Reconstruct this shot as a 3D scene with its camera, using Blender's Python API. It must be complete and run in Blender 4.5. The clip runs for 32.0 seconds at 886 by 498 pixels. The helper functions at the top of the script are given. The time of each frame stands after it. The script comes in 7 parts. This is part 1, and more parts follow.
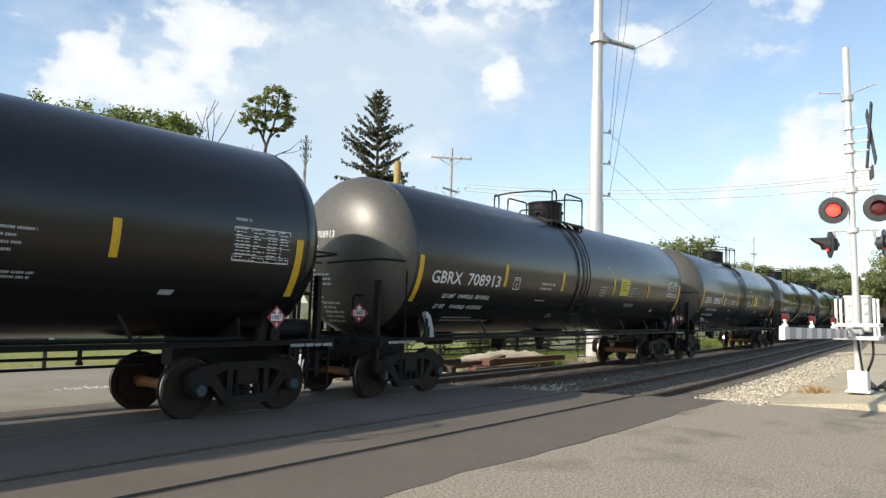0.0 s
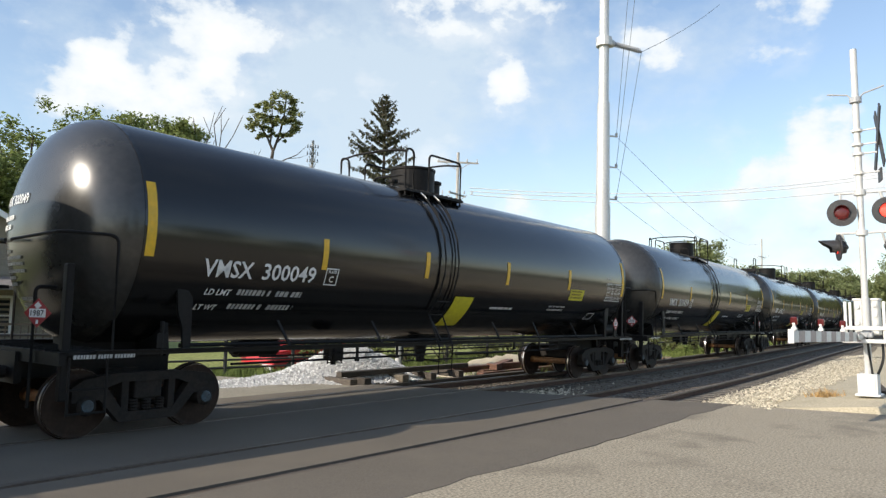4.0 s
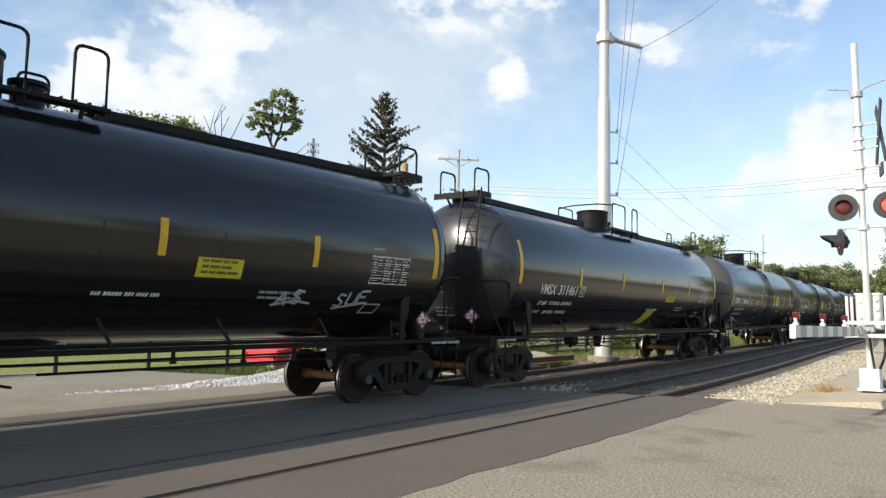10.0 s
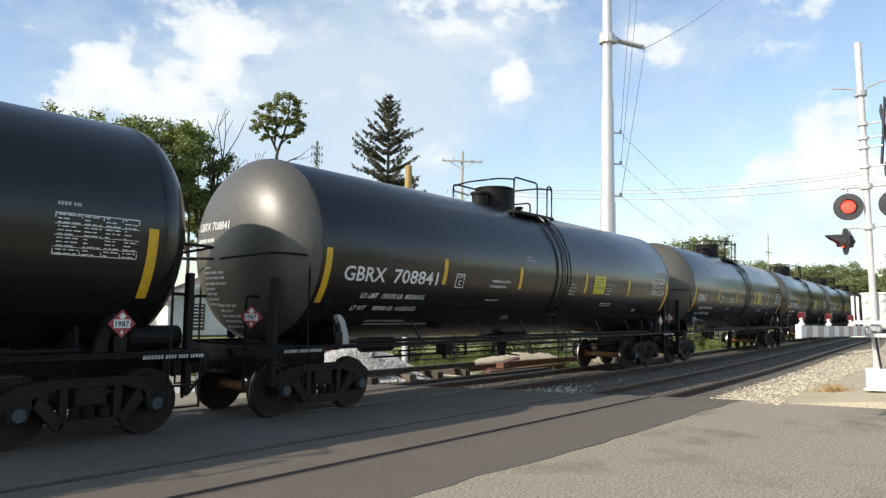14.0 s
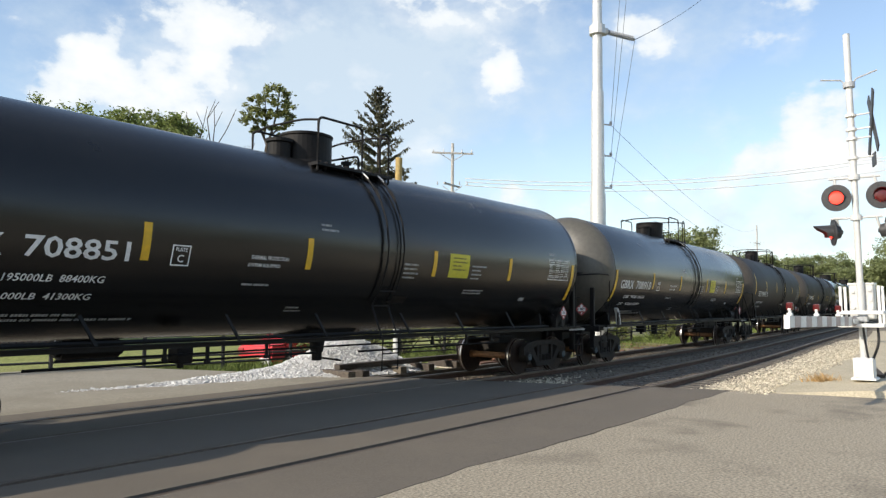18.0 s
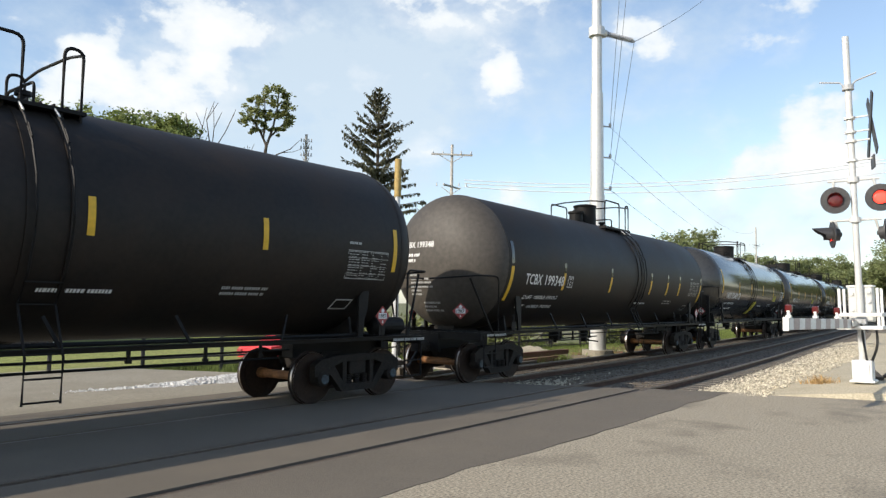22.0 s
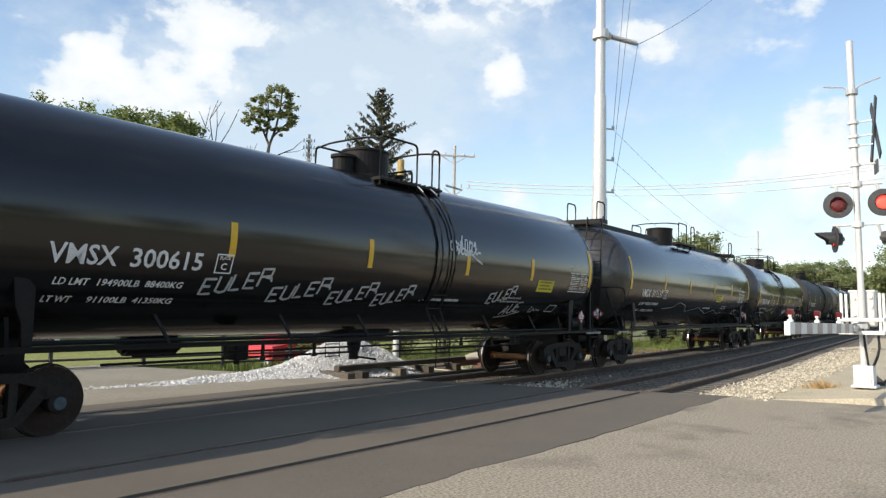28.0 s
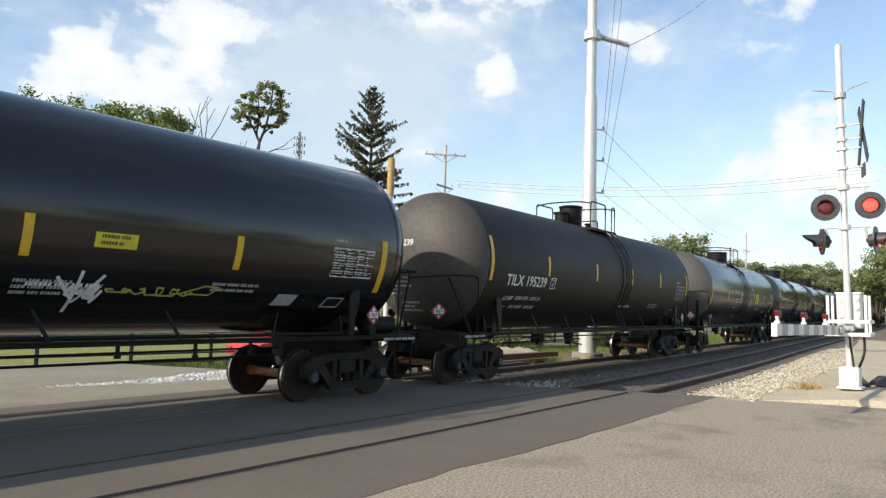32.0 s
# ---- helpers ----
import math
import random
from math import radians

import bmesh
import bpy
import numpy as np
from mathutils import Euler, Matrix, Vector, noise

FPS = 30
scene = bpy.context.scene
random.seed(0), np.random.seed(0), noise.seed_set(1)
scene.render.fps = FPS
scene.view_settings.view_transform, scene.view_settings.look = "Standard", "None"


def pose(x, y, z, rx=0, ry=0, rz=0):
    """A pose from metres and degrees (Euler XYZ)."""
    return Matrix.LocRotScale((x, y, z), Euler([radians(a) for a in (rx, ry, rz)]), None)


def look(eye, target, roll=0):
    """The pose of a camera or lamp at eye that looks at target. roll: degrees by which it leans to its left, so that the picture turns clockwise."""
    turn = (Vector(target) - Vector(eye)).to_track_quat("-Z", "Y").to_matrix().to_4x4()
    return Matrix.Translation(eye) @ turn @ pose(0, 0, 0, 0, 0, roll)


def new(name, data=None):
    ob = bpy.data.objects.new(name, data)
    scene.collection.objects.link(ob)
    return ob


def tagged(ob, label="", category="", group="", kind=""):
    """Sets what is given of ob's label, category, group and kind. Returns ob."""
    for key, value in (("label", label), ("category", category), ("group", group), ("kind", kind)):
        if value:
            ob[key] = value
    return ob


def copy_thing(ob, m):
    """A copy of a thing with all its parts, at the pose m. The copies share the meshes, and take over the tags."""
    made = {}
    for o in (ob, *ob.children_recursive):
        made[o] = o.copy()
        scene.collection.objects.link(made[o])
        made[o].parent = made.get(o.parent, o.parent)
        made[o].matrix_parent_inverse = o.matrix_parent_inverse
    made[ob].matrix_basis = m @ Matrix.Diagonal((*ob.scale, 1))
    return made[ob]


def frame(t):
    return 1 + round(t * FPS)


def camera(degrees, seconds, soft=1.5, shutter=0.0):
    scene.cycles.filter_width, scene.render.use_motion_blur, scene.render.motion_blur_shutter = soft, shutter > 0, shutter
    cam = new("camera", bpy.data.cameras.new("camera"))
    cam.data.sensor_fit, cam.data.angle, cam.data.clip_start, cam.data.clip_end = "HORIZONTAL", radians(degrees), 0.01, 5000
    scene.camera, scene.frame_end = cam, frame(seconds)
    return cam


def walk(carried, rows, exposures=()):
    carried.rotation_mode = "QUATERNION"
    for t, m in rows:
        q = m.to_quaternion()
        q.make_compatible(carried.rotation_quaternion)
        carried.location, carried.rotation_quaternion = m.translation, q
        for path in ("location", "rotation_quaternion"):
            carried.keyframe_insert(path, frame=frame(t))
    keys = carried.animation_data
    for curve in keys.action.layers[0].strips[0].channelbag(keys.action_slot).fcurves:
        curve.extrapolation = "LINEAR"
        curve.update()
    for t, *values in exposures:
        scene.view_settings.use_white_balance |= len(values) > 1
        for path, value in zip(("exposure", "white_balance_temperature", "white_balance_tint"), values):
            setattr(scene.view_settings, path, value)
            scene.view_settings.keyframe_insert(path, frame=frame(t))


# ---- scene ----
# ---------------------------------------------------------------- the plan
# x runs along the railway to the right of the crossing, y across it, z up from the rail heads.
CURVE = 0.0020983          # curvature of the railway, 1 / metres
NEAR_RAIL = 10.028         # near rail of the train's track, metres from the eye
GAUGE = 1.505              # between the centres of two rail heads
SIDE_TRACK = -3.67         # near rail of the empty track, from NEAR_RAIL
SPEED = 10.7217            # the train at first, metres a second
EYE = (0.0, 0.0, 1.828)


def moved(t):
    """How far the train has rolled after t seconds: it picks up a little speed late on."""
    late = min(max(0.0, t - 21.0), 6.0)
    return SPEED * t + 0.02 * late * late + 0.24 * max(0.0, t - 27.0)


CURVE_END = 40.0           # beyond this the railway runs straight on


def heading(s):
    return CURVE * min(s, CURVE_END)


def on_line(s, o=0.0):
    """Point s metres along the railway and o metres beyond the train's near rail."""
    a, rest = heading(s), max(0.0, s - CURVE_END)
    x = math.sin(a) / CURVE + rest * math.cos(a)
    y = (1 - math.cos(a)) / CURVE + rest * math.sin(a)
    return x - o * math.sin(a), NEAR_RAIL + y + o * math.cos(a)


def side_track(s):
    """Offset of the empty track's near rail, which closes up a little towards the distance."""
    return SIDE_TRACK + 0.021 * min(max(0.0, s - 15.0), 24.0)


def bearing(az, d):
    """Point d metres from the eye at az degrees right of straight across."""
    return d * math.sin(radians(az)), d * math.cos(radians(az))


# ---------------------------------------------------------------- camera
cam = camera(63.074, 32.0, soft=1.35)
PATH = [
    (0, 94.572, -1.761, -51.377), (0.5, 94.719, -1.689, -51.351), (1, 94.753, -1.744, -51.330), (1.5, 94.815, -1.938, -51.303),
    (2, 94.947, -2.012, -51.326), (2.5, 95.043, -1.943, -51.231), (3, 95.013, -1.798, -51.067), (3.5, 94.961, -1.689, -50.917),
    (5.5, 94.739, -1.250, -50.772), (6, 94.769, -1.187, -50.777), (6.5, 94.713, -1.096, -50.766), (7, 94.645, -1.187, -50.752),
    (7.5, 94.655, -1.262, -50.770), (8, 94.699, -1.278, -50.733), (8.5, 94.794, -1.272, -50.707), (9, 94.798, -1.250, -50.718),
    (9.5, 94.737, -1.263, -50.742), (10, 94.667, -1.238, -50.703), (10.5, 94.641, -1.118, -50.674), (11, 94.712, -1.101, -50.636),
    (11.5, 94.751, -1.124, -50.606), (12, 94.726, -1.139, -50.544), (12.5, 94.746, -1.065, -50.508), (13, 94.834, -0.923, -50.445),
    (13.5, 94.888, -0.858, -50.372), (14, 94.810, -0.923, -50.344), (14.5, 94.634, -0.976, -50.337), (16.5, 94.147, -0.713, -50.645),
    (17, 94.103, -0.820, -50.885), (17.5, 94.127, -0.783, -51.014), (18, 94.191, -0.682, -51.066), (18.5, 94.205, -0.700, -51.120),
    (19, 94.223, -0.744, -51.226), (19.5, 94.276, -0.741, -51.273), (20, 94.238, -0.672, -51.234), (20.5, 94.204, -0.627, -51.158),
    (21, 94.253, -0.661, -51.104), (21.5, 94.260, -0.809, -51.123), (22, 94.303, -0.807, -51.142), (22.5, 94.349, -0.763, -51.132),
    (23, 94.373, -0.830, -51.072), (23.5, 94.413, -0.920, -51.026), (24, 94.388, -0.980, -51.044), (24.5, 94.236, -1.036, -50.999),
    (25, 94.044, -0.944, -50.937), (25.5, 93.940, -0.808, -50.901), (27.5, 94.156, -1.043, -50.961), (28, 94.390, -1.325, -51.037),
    (28.5, 94.562, -1.571, -51.109), (29, 94.634, -1.702, -51.249), (29.5, 94.520, -1.808, -51.389), (30, 94.352, -1.856, -51.575),
    (30.5, 94.202, -1.824, -51.753), (31, 94.149, -1.792, -51.875), (31.5, 94.217, -1.762, -51.890), (32, 94.331, -1.751, -51.871),
   
]
EXPOSURE = 0.45
walk(cam, [(t, pose(*EYE, rx, ry, rz)) for t, rx, ry, rz in PATH], exposures=[(0, EXPOSURE), (32, EXPOSURE)])

# ---------------------------------------------------------------- sky and sun
SUN_TO = Vector((-1.56, 0.54, 1.0)).normalized()
sun_el, sun_az = math.asin(SUN_TO.z), math.atan2(SUN_TO.x, SUN_TO.y)

world = bpy.data.worlds.new("sky")
scene.world = world
world.use_nodes = True
wt = world.node_tree
wt.nodes.clear()


def wnode(kind, operation="", use_clamp=False, interpolation_type="", data_type=""):
    n = wt.nodes.new(kind)
    if operation:
        n.operation = operation
    if use_clamp:
        n.use_clamp = True
    if interpolation_type:
        n.interpolation_type = interpolation_type
    if data_type:
        n.data_type = data_type
    return n


def wmath(op, a, b=None, clamp=False):
    n = wnode("ShaderNodeMath", operation=op, use_clamp=clamp)
    for i, val in enumerate((a, b)):
        if val is None:
            continue
        if isinstance(val, (int, float)):
            n.inputs[i].default_value = val
        else:
            wt.links.new(val, n.inputs[i])
    return n.outputs[0]


sky = wnode("ShaderNodeTexSky")
sky.sky_type, sky.sun_disc = "NISHITA", False
sky.sun_elevation, sky.sun_rotation = sun_el, sun_az
sky.air_density, sky.dust_density, sky.ozone_density = 1.0, 0.7, 0.5
coord = wnode("ShaderNodeTexCoord")
# bearing, height and breadth in degrees and weight of the cumulus heads, then of the thin veils
CUMULUS = [
    (22.7, 15.7, 3.8, 1.20), (24.9, 17.0, 3.5, 1.30), (21.4, 14.0, 3.0, 1.00), (28.7, 15.0, 4.2, 1.10), (31.4, 16.5, 4.2, 1.20), (34.0, 19.0, 3.8, 1.30),
    (36.6, 20.6, 3.0, 0.90), (39.0, 21.6, 2.6, 0.70), (26.4, 14.3, 4.2, 0.90), (33.2, 15.0, 3.6, 0.80), (47.6, 22.6, 4.4, 1.30), (51.7, 23.3, 5.2, 1.40),
    (55.7, 17.4, 3.9, 1.45), (55.0, 18.8, 2.9, 0.90), (56.5, 22.6, 4.6, 1.10), (60.5, 23.2, 3.6, 0.90), (65.5, 20.6, 2.8, 0.80), (49.2, 11.8, 3.0, 0.95), (28.3, 21.6, 6.2, 0.75), (32.9, 21.9, 3.5, 0.68), (30.0, 21.1, 3.5, 0.60),
    (42.6, 21.2, 3.6, 0.60), (44.5, 17.5, 3.6, 0.50), (74.1, 10.9, 2.5, 1.25), (77.6, 11.9, 3.5, 1.30), (76.3, 10.0, 3.2, 0.70), (80.1, 10.5, 2.6, 1.30),
    (80.4, 14.1, 1.6, 0.98), (80.3, 12.8, 1.4, 0.70), (68.0, 19.8, 3.8, 0.55), (67.2, 22.4, 4.1, 0.60), (77.4, 21.9, 4.1, 0.79), (56.4, 8.3, 3.0, 1.05),
    (62.0, 7.2, 3.5, 0.91), (81.9, 8.9, 3.0, 1.10), (74.8, 18.7, 2.4, 0.56), (77.9, 16.2, 2.8, 0.56), (59.3, 12.2, 2.4, 0.60), (25.9, 19.1, 1.8, 0.68),
    (72.5, 8.6, 2.4, 1.00), (78.5, 8.4, 3.0, 1.10), (75.5, 6.6, 3.0, 1.20), (70.5, 6.4, 2.8, 1.10), (67.0, 8.0, 2.4, 0.80),
]
VEILS = [
    (42.6, 19.5, 15.7, 0.75), (50.0, 18.5, 12.1, 0.70), (54.5, 21.0, 12.1, 0.70), (39.2, 13.8, 12.1, 0.70), (29.2, 12.6, 12.1, 0.70), (46.5, 11.1, 9.7, 0.55),
    (75.5, 6.7, 8.1, 0.70), (70.5, 6.2, 7.0, 0.70), (79.8, 6.0, 7.5, 0.70), (65.2, 6.0, 6.0, 0.50), (59.3, 12.2, 6.7, 0.25), (26.0, 18.0, 10.0, 0.60),
    (68.6, 19.5, 6.1, 0.40), (56.9, 6.7, 7.3, 0.50), (74.7, 19.7, 7.3, 0.25),
]


def gather(blobs):
    """Sum of soft discs on the sky's sphere."""
    total = None
    for az, el, size, weight in blobs:
        a, e = radians(az), radians(el)
        gap = wnode("ShaderNodeVectorMath", operation="DISTANCE")
        wt.links.new(coord.outputs["Generated"], gap.inputs[0])
        gap.inputs[1].default_value = (math.sin(a) * math.cos(e), math.cos(a) * math.cos(e), math.sin(e))
        ramp = wnode("ShaderNodeMapRange", interpolation_type="SMOOTHSTEP")
        wt.links.new(gap.outputs["Value"], ramp.inputs["Value"])
        ramp.inputs["From Min"].default_value, ramp.inputs["From Max"].default_value = radians(size), 0.0
        ramp.inputs["To Min"].default_value, ramp.inputs["To Max"].default_value = 0.0, weight
        total = ramp.outputs[0] if total is None else wmath("ADD", total, ramp.outputs[0])
    return total


def puff(scale, detail, rough):
    n = wnode("ShaderNodeTexNoise")
    n.inputs["Scale"].default_value, n.inputs["Detail"].default_value, n.inputs["Roughness"].default_value = scale, detail, rough
    wt.links.new(squash.outputs[0], n.inputs["Vector"])
    return wmath("SUBTRACT", n.outputs[0], 0.5)


squash = wnode("ShaderNodeMapping")
squash.inputs["Scale"].default_value = (1.0, 1.0, 1.5)
wt.links.new(coord.outputs["Generated"], squash.inputs["Vector"])
billow, wisp, drift = puff(15.0, 8.0, 0.55), puff(6.0, 7.0, 0.6), puff(2.2, 3.0, 0.5)
heap = wmath("ADD", wmath("MULTIPLY", gather(CUMULUS), 0.62), wmath("MULTIPLY", billow, 2.3))
heap = wmath("ADD", heap, wmath("MULTIPLY", drift, 0.8))
mask = wnode("ShaderNodeMapRange", interpolation_type="SMOOTHSTEP")
mask.inputs["From Min"].default_value, mask.inputs["From Max"].default_value = 0.30, 0.80
mask.inputs["To Max"].default_value = 0.93
wt.links.new(heap, mask.inputs["Value"])
thin = wmath("ADD", wmath("MULTIPLY", gather(VEILS), 0.66), wmath("MULTIPLY", wmath("ADD", wisp, wmath("MULTIPLY", billow, 0.5)), 1.6))
thin = wmath("MINIMUM", wmath("MAXIMUM", wmath("ADD", thin, wmath("MULTIPLY", drift, 0.5)), 0.0), 0.80)
split = wnode("ShaderNodeSeparateXYZ")
wt.links.new(coord.outputs["Generated"], split.inputs[0])
haze = wnode("ShaderNodeMapRange")
haze.inputs["From Min"].default_value, haze.inputs["From Max"].default_value = 0.40, 0.03
haze.inputs["To Min"].default_value, haze.inputs["To Max"].default_value = 0.04, 0.30
wt.links.new(split.outputs["Z"], haze.inputs["Value"])
cover = wmath("MAXIMUM", wmath("MAXIMUM", mask.outputs[0], thin), haze.outputs[0])
body = wnode("ShaderNodeMapRange")
body.inputs["From Min"].default_value, body.inputs["From Max"].default_value = 0.15, 1.25
wt.links.new(heap, body.inputs["Value"])
shade = wnode("ShaderNodeMix", data_type="RGBA")
shade.inputs["A"].default_value, shade.inputs["B"].default_value = (0.64, 0.745, 0.83, 1), (0.99, 0.985, 0.965, 1)
wt.links.new(body.outputs[0], shade.inputs["Factor"])
CLOUD_LIGHT, SKY_LIGHT = 0.82, 0.152
lit = wnode("ShaderNodeVectorMath", operation="SCALE")
# haze and cloud brighten towards the sun
near_sun = wnode("ShaderNodeVectorMath", operation="DOT_PRODUCT")
wt.links.new(coord.outputs["Generated"], near_sun.inputs[0])
near_sun.inputs[1].default_value = SUN_TO
aureole = wmath("POWER", wmath("MAXIMUM", near_sun.outputs["Value"], 0.0), 10.0)
wt.links.new(wmath("MULTIPLY", wmath("ADD", wmath("MULTIPLY", aureole, 2.6), 1.0), CLOUD_LIGHT), lit.inputs["Scale"])
wt.links.new(shade.outputs["Result"], lit.inputs[0])
blue = wnode("ShaderNodeVectorMath", operation="SCALE")
blue.inputs["Scale"].default_value = SKY_LIGHT
wt.links.new(sky.outputs[0], blue.inputs[0])
mixed = wnode("ShaderNodeMix", data_type="RGBA")
wt.links.new(cover, mixed.inputs["Factor"])
wt.links.new(blue.outputs[0], mixed.inputs["A"])
wt.links.new(lit.outputs[0], mixed.inputs["B"])
back = wnode("ShaderNodeBackground")
wt.links.new(mixed.outputs["Result"], back.inputs["Color"])
back.inputs["Strength"].default_value = 1.0
wt.links.new(back.outputs[0], wnode("ShaderNodeOutputWorld").inputs["Surface"])

sun = new("sun", bpy.data.lights.new("sun", "SUN"))
sun.data.energy, sun.data.angle, sun.data.color = 3.6, radians(0.53), (1.0, 0.90, 0.76)
sun.matrix_basis = look(SUN_TO * 100, (0, 0, 0))


# ---------------------------------------------------------------- materials
def material(name, colour, rough=0.6, metal=0.0, grain=20.0, vary=0.25, bump=0.0, stain=None, stain_scale=1.5, stain_amount=0.5,
             coat=0.0, emit=None, power=0.0, random_tone=0.0, island_tone=0.0, spec=0.5, rough_vary=0.12, bump_scale=None,
             stain_cut=(0.45, 0.7), through_light=0.0):
    """A surface with grain at one scale, stains at a larger one and fine relief, in metres."""
    m = bpy.data.materials.new(name)
    m.use_nodes = True
    t = m.node_tree
    n, link = t.nodes, t.links.new
    b = n["Principled BSDF"]
    b.inputs["Metallic"].default_value, b.inputs["Roughness"].default_value = metal, rough
    b.inputs["Coat Weight"].default_value = coat
    b.inputs["Specular IOR Level"].default_value = spec
    where = n.new("ShaderNodeTexCoord").outputs["Object"]
    fine = n.new("ShaderNodeTexNoise")
    fine.inputs["Scale"].default_value, fine.inputs["Detail"].default_value = grain, 6.0
    link(where, fine.inputs["Vector"])
    tone = n.new("ShaderNodeMapRange")
    tone.inputs["From Min"].default_value, tone.inputs["From Max"].default_value = 0.3, 0.7
    tone.inputs["To Min"].default_value, tone.inputs["To Max"].default_value = 1 - vary, 1 + vary
    link(fine.outputs[0], tone.inputs["Value"])
    level = tone.outputs[0]
    if random_tone or island_tone:
        src = n.new("ShaderNodeObjectInfo").outputs["Random"] if random_tone else n.new("ShaderNodeNewGeometry").outputs["Random Per Island"]
        span = random_tone or island_tone
        r = n.new("ShaderNodeMapRange")
        r.inputs["To Min"].default_value, r.inputs["To Max"].default_value = 1 - span, 1 + span
        link(src, r.inputs["Value"])
        mul = n.new("ShaderNodeMath")
        mul.operation = "MULTIPLY"
        link(level, mul.inputs[0])
        link(r.outputs[0], mul.inputs[1])
        level = mul.outputs[0]
    base = n.new("ShaderNodeVectorMath")
    base.operation = "SCALE"
    base.inputs[0].default_value = colour
    link(level, base.inputs["Scale"])
    out = base.outputs[0]
    if stain:
        big = n.new("ShaderNodeTexNoise")
        big.inputs["Scale"].default_value, big.inputs["Detail"].default_value, big.inputs["Roughness"].default_value = stain_scale, 8.0, 0.6
        link(where, big.inputs["Vector"])
        cut = n.new("ShaderNodeMapRange")
        cut.inputs["From Min"].default_value, cut.inputs["From Max"].default_value = stain_cut
        cut.inputs["To Max"].default_value = stain_amount
        link(big.outputs[0], cut.inputs["Value"])
        mix = n.new("ShaderNodeMix")
        mix.data_type = "RGBA"
        link(cut.outputs[0], mix.inputs["Factor"])
        link(out, mix.inputs["A"])
        mix.inputs["B"].default_value = (*stain, 1)
        out = mix.outputs["Result"]
        wear = n.new("ShaderNodeMapRange")
        wear.inputs["To Min"].default_value, wear.inputs["To Max"].default_value = max(0.03, rough - rough_vary), min(1, rough + rough_vary)
        link(big.outputs[0], wear.inputs["Value"])
        link(wear.outputs[0], b.inputs["Roughness"])
    link(out, b.inputs["Base Color"])
    if bump:
        relief = n.new("ShaderNodeBump")
        relief.inputs["Strength"].default_value, relief.inputs["Distance"].default_value = 1.0, bump
        if bump_scale:
            rough_tex = n.new("ShaderNodeTexNoise")
            rough_tex.inputs["Scale"].default_value, rough_tex.inputs["Detail"].default_value = bump_scale, 5.0
            link(where, rough_tex.inputs["Vector"])
            link(rough_tex.outputs[0], relief.inputs["Height"])
        else:
            link(fine.outputs[0], relief.inputs["Height"])
        link(relief.outputs[0], b.inputs["Normal"])
    if through_light:
        thin_leaf = n.new("ShaderNodeBsdfTranslucent")
        link(out, thin_leaf.inputs["Color"])
        both = n.new("ShaderNodeMixShader")
        both.inputs["Fac"].default_value = through_light
        link(b.outputs[0], both.inputs[1])
        link(thin_leaf.outputs[0], both.inputs[2])
        link(both.outputs[0], n["Material Output"].inputs["Surface"])
    if emit:
        b.inputs["Emission Color"].default_value, b.inputs["Emission Strength"].default_value = (*emit, 1), power
    return m


